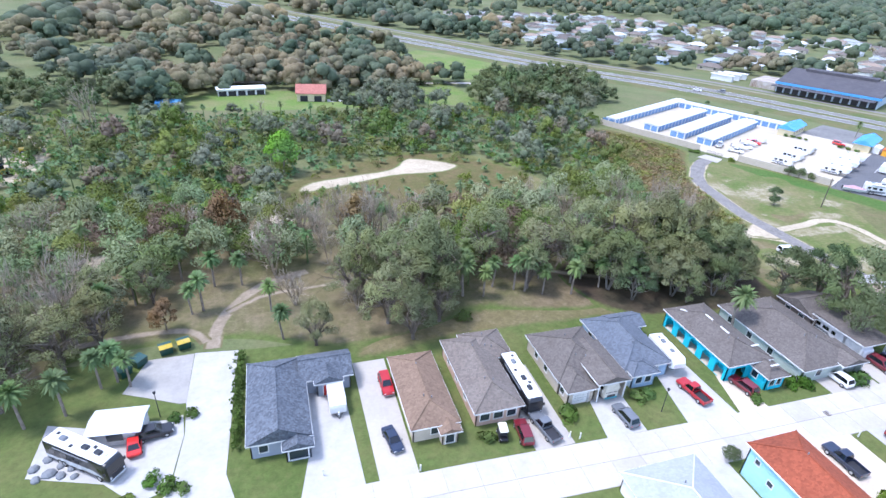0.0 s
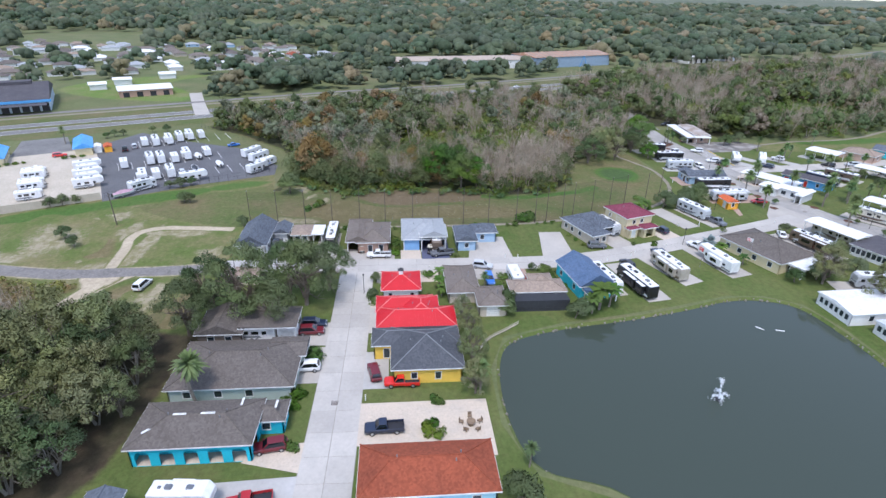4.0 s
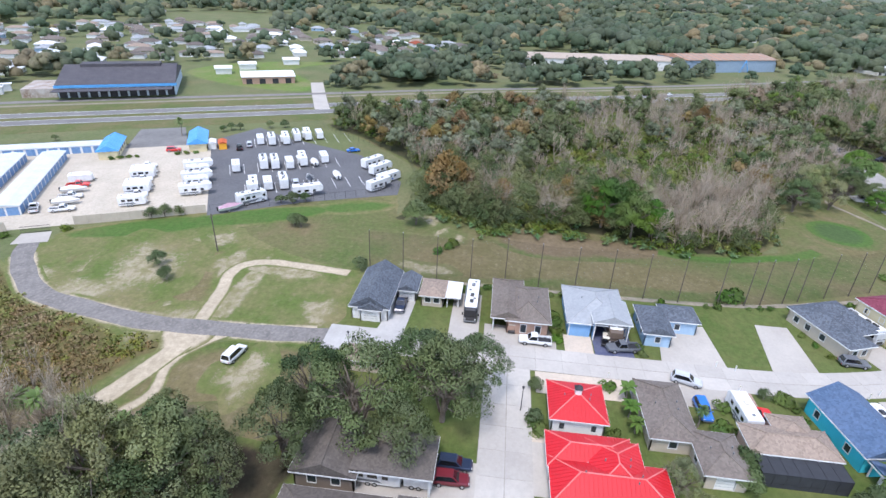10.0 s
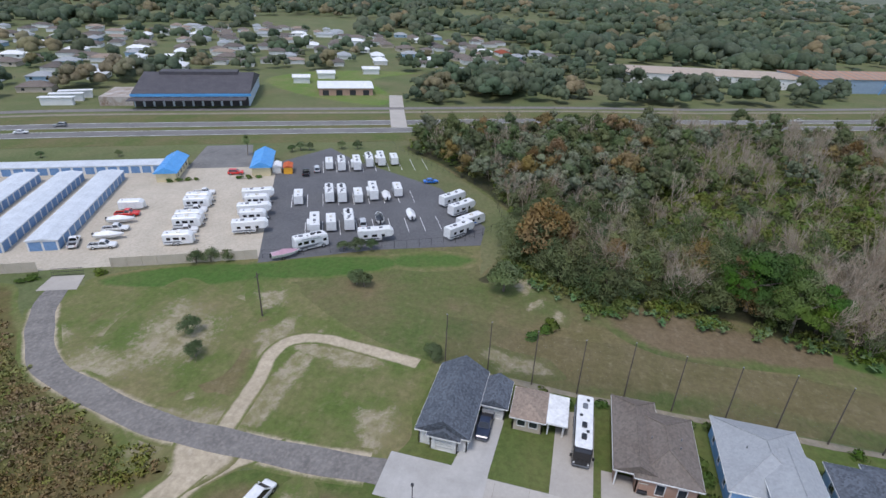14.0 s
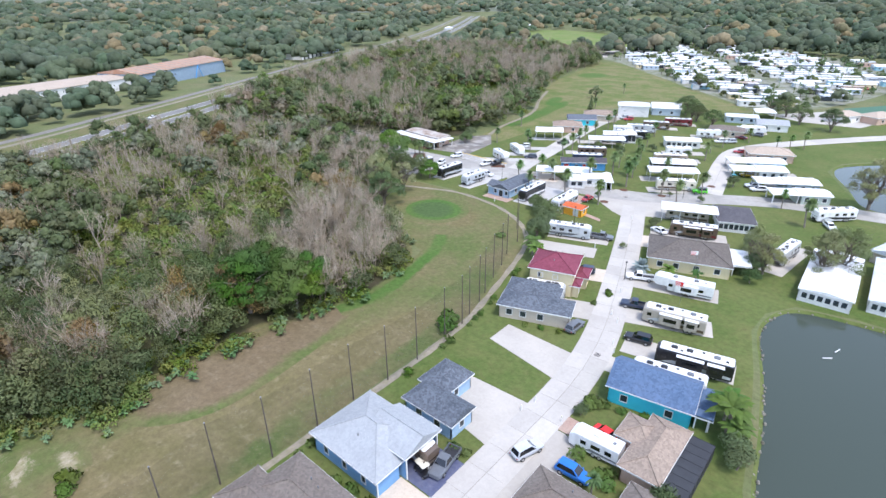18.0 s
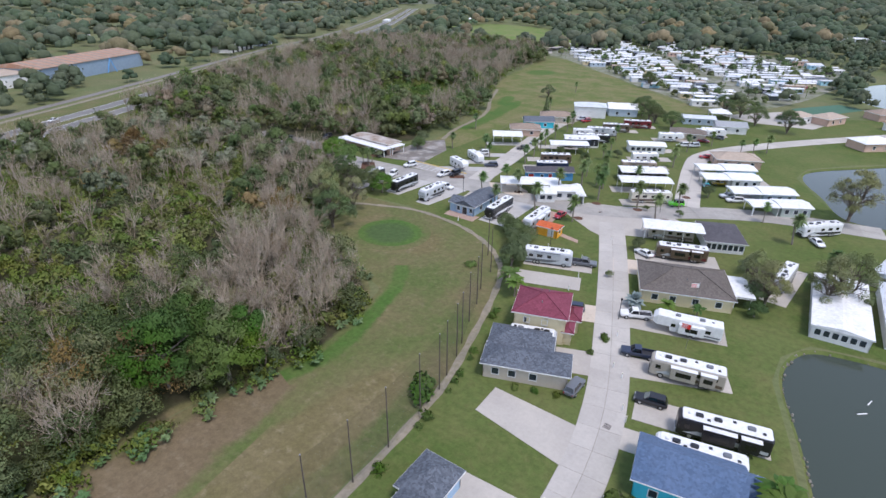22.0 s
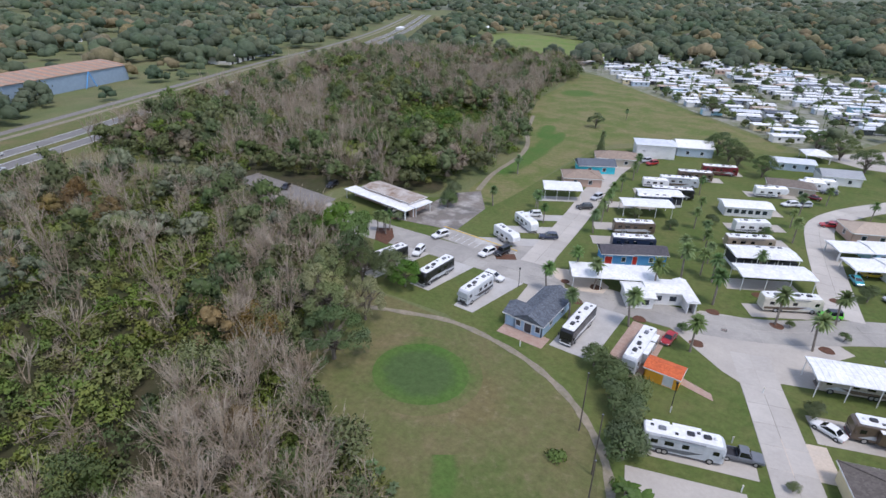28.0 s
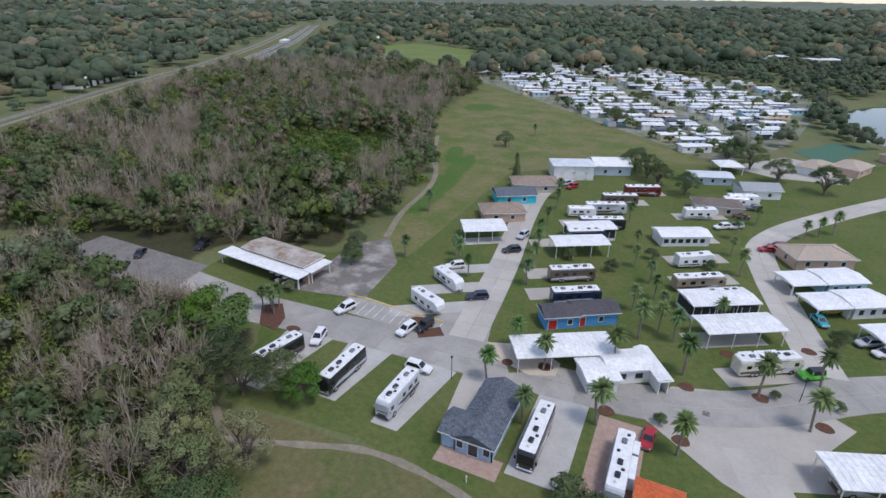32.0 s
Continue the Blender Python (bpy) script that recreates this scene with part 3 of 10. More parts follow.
# ---------------------------------------------------------------- geometry helpers
class B:
    """Collects the corners and faces of one part."""

    def __init__(self):
        self.v, self.f = [], []

    def add(self, verts, faces):
        o = len(self.v)
        self.v.extend(verts)
        self.f.extend([tuple(i + o for i in q) for q in faces])
        return self

    def box(self, x0, x1, y0, y1, z0, z1):
        v = [(x, y, z) for z in (z0, z1) for x, y in ((x0, y0), (x1, y0), (x1, y1), (x0, y1))]
        return self.add(v, [(3, 2, 1, 0), (4, 5, 6, 7), (0, 1, 5, 4), (1, 2, 6, 5), (2, 3, 7, 6), (3, 0, 4, 7)])

    def loft(self, rings, close=True):
        n = len(rings[0])
        f = []
        for r in range(len(rings) - 1):
            for i in range(n):
                j = (i + 1) % n
                f.append((r * n + i, r * n + j, (r + 1) * n + j, (r + 1) * n + i))
        if close:
            f.append(tuple(range(n - 1, -1, -1)))
            f.append(tuple((len(rings) - 1) * n + i for i in range(n)))
        return self.add([p for r in rings for p in r], f)

    def rbox(self, x0, x1, y0, y1, z0, z1, b=0.05, c=None):
        """A box with cut upright corners and a chamfered top."""
        c = b if c is None else c

        def ring(z, i):
            a0, a1, e0, e1 = x0 + i, x1 - i, y0 + i, y1 - i
            return [(a0 + c, e0, z), (a1 - c, e0, z), (a1, e0 + c, z), (a1, e1 - c, z), (a1 - c, e1, z), (a0 + c, e1, z), (a0, e1 - c, z), (a0, e0 + c, z)]
        return self.loft([ring(z0, 0), ring(z1 - b, 0), ring(z1, b)])

    def tube(self, p, q, r0, r1, n=6):
        p, q = Vector(p), Vector(q)
        d = (q - p).normalized()
        u = d.orthogonal().normalized()
        w = d.cross(u)
        rings = [[tuple(c + u * (r * math.cos(6.2832 * i / n)) + w * (r * math.sin(6.2832 * i / n))) for i in range(n)] for c, r in ((p, r0), (q, r1))]
        return self.loft(rings)

    def weld(self):
        """Joins corners that coincide, so that the part is one piece."""
        seen, to, v = {}, [], []
        for p in self.v:
            k = (round(p[0], 3), round(p[1], 3), round(p[2], 3))
            if k not in seen:
                seen[k] = len(v)
                v.append(p)
            to.append(seen[k])
        self.v, self.f = v, [q for q in (tuple(to[i] for i in f) for f in self.f) if len(set(q)) == len(q)]
        return self

    def poly(self, pts, z0, z1):
        """An upright slab over a convex or simple outline (counter-clockwise)."""
        return self.loft([[(x, y, z0) for x, y in pts], [(x, y, z1) for x, y in pts]])


def mesh_of(name, b, mat, smooth=False):
    me = bpy.data.meshes.new(name)
    me.from_pydata(b.v, [], b.f)
    if mat:
        me.materials.append(mat)
    if smooth:
        me.polygons.foreach_set("use_smooth", [True] * len(me.polygons))
    me.update()
    return me


def part(name, b, mat, parent, label=""):
    ob = new(name, mesh_of(name, b, mat))
    ob.parent = parent
    if label:
        ob["label"] = label
    return ob


def thing(name, x, y, z=0.0, turn=0.0, label="", category="", group="", kind=""):
    ob = new(name)
    ob.empty_display_size = 0.2
    ob.matrix_basis = pose(x, y, z, 0, 0, turn)
    return tagged(ob, label, category, group, kind)


def solid(name, b, mat, label="", category="", group="", kind="", at=(0, 0, 0), turn=0.0):
    ob = new(name, mesh_of(name, b, mat))
    ob.matrix_basis = pose(*at, 0, 0, turn)
    return tagged(ob, label, category, group, kind)


def curve_through(pts, closed=True, step=6):
    """A smooth line through a few corners (Catmull-Rom)."""
    n = len(pts)
    out = []
    for i in range(n if closed else n - 1):
        a, b, c, d = (pts[(i + k) % n] if closed else pts[min(max(i + k, 0), n - 1)] for k in (-1, 0, 1, 2))
        for s in range(step):
            t = s / step
            out.append(tuple(0.5 * ((2 * b[k]) + (c[k] - a[k]) * t + (2 * a[k] - 5 * b[k] + 4 * c[k] - d[k]) * t * t + (3 * b[k] - a[k] - 3 * c[k] + d[k]) * t ** 3) for k in (0, 1)))
    if not closed:
        out.append(tuple(pts[-1]))
    return out


def ccw(pts):
    s = sum(p[0] * q[1] - q[0] * p[1] for p, q in zip(pts, pts[1:] + pts[:1]))
    return pts if s > 0 else pts[::-1]


def inset(pts, d):
    """The outline moved inwards by d."""
    n = len(pts)
    out = []
    for i in range(n):
        a, b = pts[i - 1], pts[(i + 1) % n]
        tx, ty = b[0] - a[0], b[1] - a[1]
        q = math.hypot(tx, ty) or 1
        out.append((pts[i][0] - ty / q * d, pts[i][1] + tx / q * d))
    return out


def fill(loops, z):
    """A flat sheet inside the first loop, with the other loops as holes."""
    bm = bmesh.new()
    edges = []
    for lp in loops:
        vs = [bm.verts.new((x, y, z)) for x, y in lp]
        edges += [bm.edges.new((vs[i], vs[(i + 1) % len(vs)])) for i in range(len(vs))]
    bmesh.ops.triangle_fill(bm, use_beauty=True, use_dissolve=False, edges=edges)
    bmesh.ops.recalc_face_normals(bm, faces=bm.faces)
    for f in bm.faces:
        if f.normal.z < 0:
            f.normal_flip()
    return bm


def shrink(pts, d):
    """A round outline drawn in towards its middle."""
    cx, cy = sum(p[0] for p in pts) / len(pts), sum(p[1] for p in pts) / len(pts)
    return [(cx + (x - cx) * max(0.25, 1 - d / max(0.1, math.hypot(x - cx, y - cy))), cy + (y - cy) * max(0.25, 1 - d / max(0.1, math.hypot(x - cx, y - cy)))) for x, y in pts]


def patch(name, pts, mat, z, feather=0.0, smooth=True, step=5, label="", category="", jag=0.0, star=False):
    """A flat cover on the ground, whose edge frays over `feather` metres."""
    pts = ccw(curve_through(pts, True, step) if smooth else list(pts))
    if jag:
        pts = [(x + jag * noise.noise((x * 0.2, y * 0.2, 1)), y + jag * noise.noise((x * 0.2, y * 0.2, 7))) for x, y in pts]
    inner = (shrink if star else inset)(pts, feather) if feather else pts
    bm = fill([inner], z)
    me = bpy.data.meshes.new(name)
    bm.to_mesh(me)
    bm.free()
    if feather:
        n0 = len(me.vertices)
        v = [tuple(q.co) for q in me.vertices]
        f = [tuple(p.vertices) for p in me.polygons]
        order = {(round(q[0], 3), round(q[1], 3)): i for i, q in enumerate(v)}
        idx = [order[(round(np.float32(x).item(), 3), round(np.float32(y).item(), 3))] if (round(np.float32(x).item(), 3), round(np.float32(y).item(), 3)) in order else min(range(n0), key=lambda k: (v[k][0] - x) ** 2 + (v[k][1] - y) ** 2) for x, y in inner]
        v += [(x, y, z - 0.004) for x, y in pts]
        k = len(pts)
        f += [(idx[i], n0 + i, n0 + (i + 1) % k, idx[(i + 1) % k]) for i in range(k)]
        me = bpy.data.meshes.new(name)
        me.from_pydata(v, [], f)
        at = me.attributes.new("cover", "FLOAT", "POINT")
        at.data.foreach_set("value", [1.0] * n0 + [0.0] * k)
    elif True:
        at = me.attributes.new("cover", "FLOAT", "POINT")
        at.data.foreach_set("value", [1.0] * len(me.vertices))
    me.materials.append(mat)
    ob = new(name, me)
    return tagged(ob, label or name.replace("_", " "), category or "ground", kind="structure")


def along(line, w, side=0.0):
    """Left and right edges of a band of width w along a line."""
    L, R = [], []
    n = len(line)
    for i, (x, y) in enumerate(line):
        a, b = line[max(i - 1, 0)], line[min(i + 1, n - 1)]
        tx, ty = b[0] - a[0], b[1] - a[1]
        q = math.hypot(tx, ty) or 1
        ww = w[i] if isinstance(w, list) else w
        L.append((x - ty / q * ww / 2, y + tx / q * ww / 2))
        R.append((x + ty / q * ww / 2, y - tx / q * ww / 2))
    return L, R


def even(line, step):
    """Points every `step` metres along a line."""
    p = np.array(line)
    s = np.concatenate([[0], np.cumsum(np.hypot(*np.diff(p, axis=0).T))])
    t = np.linspace(0, s[-1], max(2, int(s[-1] / step) + 1))
    return [(float(np.interp(k, s, p[:, 0])), float(np.interp(k, s, p[:, 1]))) for k in t]


def ribbon(name, line, w, z, mat, thick=0.04, label="", category="road", kind="structure"):
    L, R = along(line, w)
    b = B()
    n = len(line)
    v = [(x, y, z) for x, y in L] + [(x, y, z) for x, y in R] + [(x, y, z - thick) for x, y in L] + [(x, y, z - thick) for x, y in R]
    f = []
    for i in range(n - 1):
        f += [(n + i, n + i + 1, i + 1, i), (i, i + 1, 2 * n + i + 1, 2 * n + i), (n + i + 1, n + i, 3 * n + i, 3 * n + i + 1)]
    b.add(v, f)
    return solid(name, b, mat, label or name.replace("_", " "), category, kind=kind)


def inside(poly, x, y):
    """Which of the points lie inside the outline (arrays)."""
    r = np.zeros(len(x), bool)
    n = len(poly)
    for i in range(n):
        (x0, y0), (x1, y1) = poly[i], poly[i - 1]
        if y0 == y1:
            continue
        c = ((y0 > y) != (y1 > y)) & (x < (x1 - x0) * (y - y0) / (y1 - y0) + x0)
        r ^= c
    return r


# ---------------------------------------------------------------- ground, water and roads
POND_A = [(58, 1), (63, 11), (72, 14), (85, 13.5), (93.5, 9.5), (97.5, -2), (99.5, -14), (102.5, -28), (106, -41), (105.5, -49), (102, -54.5), (93, -56.5), (78, -56.5), (50, -52), (26, -34), (34, -12), (46, -3)]
POND_B = [(109, -172), (96, -186), (80, -200), (55, -208), (30, -190), (34, -140), (60, -124), (82, -126), (98, -127), (105, -144), (111, -160)]
POND_C = [(84, -410), (52, -440), (0, -420), (10, -340), (60, -312), (86, -316), (96, -340), (94, -380)]
POND_D = [(221, -258), (212, -262), (205, -247), (200, -230), (205, -228), (210, -240)]
ponds = [ccw(curve_through(p, True, 5)) for p in (POND_A, POND_B, POND_C, POND_D)]
FAR = 4900
outer = [(FAR * math.cos(a * math.pi / 24), FAR * math.sin(a * math.pi / 24)) for a in range(48)]
bm = fill([outer] + ponds, 0.0)
me = bpy.data.meshes.new("ground")
bm.to_mesh(me)
bm.free()
me.materials.append(M["land"])
tagged(new("ground", me), "flat green and brown land reaching the horizon", "ground", kind="structure")
rng = np.random.default_rng(5)
for k, (pd, wlab) in enumerate(zip(ponds, ("dark green pond with a fountain", "pale pond behind mobile homes", "far pond", "small golf course pond"))):
    low = inset(pd, 1.0)
    b = B()
    n = len(pd)
    b.add([(x, y, 0) for x, y in pd] + [(x, y, -0.75) for x, y in low], [(i, (i + 1) % n, n + (i + 1) % n, n + i) for i in range(n)])
    solid("bank", b, M["lawn"], "grassy pond bank", "bank", kind="structure")
    bm = fill([inset(pd, 0.3)], -0.45)
    me = bpy.data.meshes.new("water")
    bm.to_mesh(me)
    bm.free()
    me.materials.append(M["water"])
    tagged(new("water", me), wlab, "water", kind="structure")

# lawns of the settlement and the open golf land
patch("settlement_lawn", [(-60, 30), (-60, 80), (0, 76), (60, 77), (100, 74), (118, 74), (128, 74), (148, 70), (148.5, 20), (148.5, -6), (152, -22), (163, -42), (176, -60), (200, -66), (224, -64), (234, -84), (262, -95), (262, -112), (240, -116), (222, -150),
      (222, -200), (200, -222), (150, -250), (60, -290), (30, -240), (30, -212), (55, -210), (80, -202), (97, -188), (110, -173), (112.5, -160), (106, -143), (98.5, -126), (82, -125), (60, -122), (34, -136), (20, -100), (20, -40), (26, -34), (50, -53),
      (78, -57.5), (93, -57.5), (102.5, -55.5), (106.5, -49), (107, -41), (103.5, -28), (100.5, -14), (98.5, -2), (94.5, 10.5), (85, 14.5), (72, 15), (62, 11.5), (57, 1), (45, -3), (30, -8), (0, 10)], M["lawn"], 0.012, smooth=False, label="mown green lawn between the houses")
patch("fairway", [(149, 71), (160, 100), (176, 112), (193, 78), (178, 68), (185, 60), (174, 46), (177, 27), (175, 13), (169, -1), (171, -18), (178, -27), (190, -30), (210, -42), (220, -60), (214, -64), (197, -64.5), (184, -63.5), (174, -60), (166, -55), (160, -47), (156, -36), (153, -24), (150, -8), (149, 20)],
      M["fairway"], 0.016, step=4, label="golf fairway of dry olive grass")
patch("far_fairway", [(224, -118), (236, -130), (238, -160), (243, -180), (256, -206), (274, -245), (290, -291), (298, -340), (312, -385), (290, -392), (250, -352), (226, -322), (196, -288), (160, -252), (180, -232), (200, -222), (218, -214), (223, -180), (222, -140)], M["turf"], 0.02, step=4, label="long green golf fairway beside the woods")
patch("open_field", [(122, 106), (131, 128), (146, 146), (150, 147), (170, 121), (196, 79), (192, 72), (160, 68), (148, 70), (127, 73), (122, 80)], M["turf"], 0.014, label="open grass field beside the storage yard")
patch("scrub_field", [(104, 104), (112, 100), (119, 97), (121, 108), (126, 122), (131, 135), (141, 150), (147, 162), (132, 190), (118, 180), (108, 150), (100, 122)], M["scrub"], 0.018, 2.5, label="rough brown scrub field")
patch("dry_grass", [(126, 98), (130, 118), (142, 138), (156, 130), (162, 112), (152, 99), (140, 97)], M["dry_turf"], 0.022, 8, star=True, label="dry pale grass")
patch("dry_grass", [(96, 74), (104, 98), (114, 96), (121, 88), (122, 72), (112, 68)], M["dry_lawn"], 0.022, 5, star=True, label="dry grass under the oaks")
patch("dry_grass", [(10, 69), (14, 77), (34, 80), (60, 76), (92, 74), (92, 67), (60, 70), (30, 71)], M["dry_lawn"], 0.0215, 3, label="dry olive grass behind the houses")
patch("dry_grass", [(150, 66), (166, 62), (172, 44), (169, 20), (163, 0), (158, -14), (152, -4), (150.5, 30)], M["dry_fairway"], 0.022, 9, star=True, label="dry brown fairway grass")
patch("dry_grass", [(186, -36), (196, -36), (206, -44), (208, -54), (200, -62), (186, -61), (176, -54), (174, -44)], M["dry_fairway"], 0.02, 8, star=True, label="dry brown grass round the putting green")
for k, (x, y, a, c, on) in enumerate(((141, 127, 11, 9, "turf"), (151, 113, 9, 7, "turf"), (135, 112, 7, 6, "turf"), (148, 101, 8, 4, "turf"), (133, 76, 7, 5, "turf"), (128, 103, 5, 4, "turf"), (174, 57, 5, 4, "fairway"), (169, 52, 4, 3, "fairway"), (120, 104, 5, 4, "turf"), (113, 82, 8, 5, "turf"), (159, 108, 6, 5, "turf"), (136, 136, 6, 5, "turf"), (143, 117, 17, 16, "turf"), (132, 124, 6, 12, "turf"), (136, 93.5, 14, 4, "turf"), (126, 101, 5, 9, "turf"), (146, 88, 4, 9, "turf"), (180, 60, 6, 5, "fairway"), (153, 58, 4, 9, "fairway"))):
    patch("bare_sand", [(x + a * math.cos(t) * (1 + 0.3 * math.sin(3 * t + k)), y + c * math.sin(t) * (1 + 0.25 * math.cos(2 * t + k))) for t in np.linspace(0, 6.283, 10)[:-1]], M["bald_" + on], 0.028 + 0.0005 * k, 0.85 * min(a, c), star=True, label="bare sandy patch in the grass")
for k, (x, y, a, c, g, on) in enumerate(((167.5, 116, 6, 34, 26.6, "turf"), (184, 82, 5, 12, 20, "turf"), (240, -190, 6, 30, 8, "turf"), (236, -160, 5, 14, 0, "turf"), (250, -214, 6, 16, 20, "turf"))):
    co, si = math.cos(radians(g)), math.sin(radians(g))
    patch("lush_grass", [(x + a * math.cos(t) * co - c * math.sin(t) * si, y + a * math.cos(t) * si + c * math.sin(t) * co) for t in np.linspace(0, 6.283, 17)[:-1]], M["lush_" + on], 0.024 + 0.0004 * k, 0.95 * a, star=True, label="lush bright green grass")
patch("putting_green", [(193 + 10.5 * math.cos(t), -49 + 10 * math.sin(t)) for t in np.linspace(0, 6.283, 15)[:-1]], M["lush_fairway"], 0.032, 5, star=True, label="green fringe of the putting green")
patch("putting_green", [(193 + 8.2 * math.cos(t), -49 + 7.6 * math.sin(t)) for t in np.linspace(0, 6.283, 15)[:-1]], M["green_lush"], 0.038, 4, star=True, label="round dark green putting green")
patch("putting_green", [(278 + 14 * math.cos(t), -315 + 16 * math.sin(t)) for t in np.linspace(0, 6.283, 15)[:-1]], M["lush_turf"], 0.03, 8, star=True, label="far putting green")
patch("forest_floor", [(-60, 70), (-38, 74), (-32, 80), (-10, 80), (8, 73), (26, 75), (34, 79), (52, 74), (66, 75), (90, 76), (108, 76), (104, 100), (96, 130), (60, 140), (0, 138), (-80, 130)], M["forest_floor"], 0.024, 3.0, label="brown leaf litter under the trees")
# litter of the golf-side wood, the trees' shade painted into it
patch("forest_floor", [(178, 70), (186, 60), (175, 46), (178, 27), (177, 13), (171, -1), (174, -18), (182, -28), (198, -34), (212, -44), (224, -62), (240, -84), (300, -60), (318, 40), (275, 115), (250, 96), (212, 66)], M["shaded_floor_fairway"], 0.0245, 2.5, label="brown leaf litter under the trees")
# litter coloured dark to stand in for the shade below the oaks
patch("forest_floor", [(58, 75), (68, 68.5), (92, 66.8), (99, 67), (101, 88), (96, 100), (70, 97), (56, 90)], M["litter"], 0.027, 2.5, label="leaf litter under the oaks, darkened by painted shade")
# sand: tracks, trails, clearing
def track(pts, w, label, z=0.04, mat="sand", feather=0.9):
    line = curve_through(pts, False, 6)
    n = len(line)
    rows = [along(line, w)[0], along(line, w - 2 * feather)[0], along(line, w - 2 * feather)[1], along(line, w)[1]]
    me = bpy.data.meshes.new("track")
    me.from_pydata([(x, y, z) for row in rows for x, y in row], [], [((k + 1) * n + i, (k + 1) * n + i + 1, k * n + i + 1, k * n + i) for k in range(3) for i in range(n - 1)])
    me.attributes.new("cover", "FLOAT", "POINT").data.foreach_set("value", [0.0] * n + [1.0] * (2 * n) + [0.0] * n)
    me.materials.append(M[mat])
    tagged(new("track", me), label, "track", kind="structure")
track([(88, 108), (96, 104), (104, 100), (111, 97.5), (119, 95.3)], 4.2, "sandy track", 0.05, feather=0.6)
track([(96, 100), (106, 93.5), (113, 94.5), (119, 92.5), (126, 86)], 2.4, "sandy wheel track", 0.046)
track([(122, 95), (127, 96), (136, 97), (143, 98.5), (147.5, 97), (149.5, 92), (149, 84), (148, 74)], 3.4, "sandy path", 0.044)
track([(-13, 78), (-12.5, 84), (-10, 90), (-5, 96), (4, 100)], 3.0, "sandy forest trail", 0.044, "trail")
track([(-14, 80), (-18, 84), (-30, 84), (-44, 80)], 2.2, "sandy forest trail", 0.048, "trail")
track([(-11, 88), (-4, 92.5), (8, 94), (24, 98), (40, 97), (53, 90), (68, 84), (80, 85), (94, 88)], 1.8, "sandy forest trail", 0.05, "trail")
patch("scrub_field", [(-6, 126), (10, 124), (40, 124), (66, 128), (78, 142), (64, 166), (40, 172), (6, 156)], M["scrub"], 0.03, 5, star=True, label="rough dry grass round the sand clearing")
patch("clearing", [(6, 142), (20, 146), (34, 151), (50, 152), (56, 158), (42, 166), (34, 157), (20, 153), (8, 149)], M["sand"], 0.05, 1.5, label="bare sand clearing in the woods")
patch("clearing", [(-66, 160), (-64, 186), (-74, 206), (-100, 210), (-104, 170), (-84, 158)], M["sand"], 0.05, 3, label="bare sandy machine yard")
patch("clearing", [(-6, 118), (2, 122), (4, 130), (-4, 128)], M["sand"], 0.05, 1.5, label="bare sand clearing in the woods")
patch("clearing", [(-40, 104), (-34, 108), (-36, 116), (-44, 112)], M["sand"], 0.05, 1.5, label="bare sand clearing in the woods")

track([(143, 146), (136, 139.5), (129.5, 131), (126.5, 120), (124, 106), (124, 96), (124.5, 82), (125.5, 74)], 6.4, "sandy shoulder of the millings road", 0.034, "sand", 1.5)
patch("clearing", [(117, 93), (122, 91), (125, 95), (123, 101), (118, 99), (113, 97)], M["sand"], 0.051, 1.6, label="bare sand where the tracks meet", star=True)
track([(179.6, -37.1), (175.5, -30.7), (172.0, -18.7), (169.8, -7.8), (170.3, -1.2), (171.7, 3.5)], 5.4, "lush green grass along the wood", 0.036, "lush_fairway", 2.2)
patch("dry_grass", [(179, 44), (170, 44), (163, 34), (164, 16), (167, 4), (171, 0), (174, 5), (177, 14), (178.5, 28)], M["brown_fairway"], 0.0365, 5, star=True, label="bare brown grass before the wood")
# the millings road round the field, and the cart paths
gravel = curve_through([(150.5, 150), (143, 146), (136, 139.5), (129.5, 131), (126.5, 120), (124, 106), (124, 96), (124.5, 82), (125.5, 71)], False, 6)
ribbon("gravel_road", gravel, [4.3 - 0.25 * math.sin(i) for i in range(len(gravel))], 0.06, M["millings"], label="grey asphalt-millings road curving round the field")
cart = curve_through([(149, 70), (148, 50), (148, 25), (148.3, 5), (149.5, -10), (152.5, -23), (156, -36), (160, -47), (166, -54.5), (174, -60), (184, -63.5), (197, -64.5), (208, -61), (217, -58), (224, -62)], False, 6)
ribbon("cart_path", cart, [1.25 + 0.25 * math.sin(i * 1.7) for i in range(len(cart))], 0.055, M["dirt_path"], label="narrow worn golf cart path")
cart2 = curve_through([(233, -130), (238, -148), (241, -172), (247, -190), (257, -209), (270, -240)], False, 5)
ribbon("cart_path", cart2, 1.8, 0.055, M["dirt_path"], label="narrow pale golf cart path")

# highway: two carriageways, a frontage strip and a rail bed, parallel
HW = even(curve_through([(-120, 840), (-10, 640), (40, 552), (80, 484), (120, 418), (160, 352), (195, 305), (230, 262), (264, 198), (297, 131), (333, 58), (361, -14), (379, -52), (397, -92), (449, -195), (495, -285), (560, -429), (680, -640), (900, -980)], False, 8), 12)
def beside(line, d):
    L, R = along(line, 2 * abs(d))
    return L if d > 0 else R
    

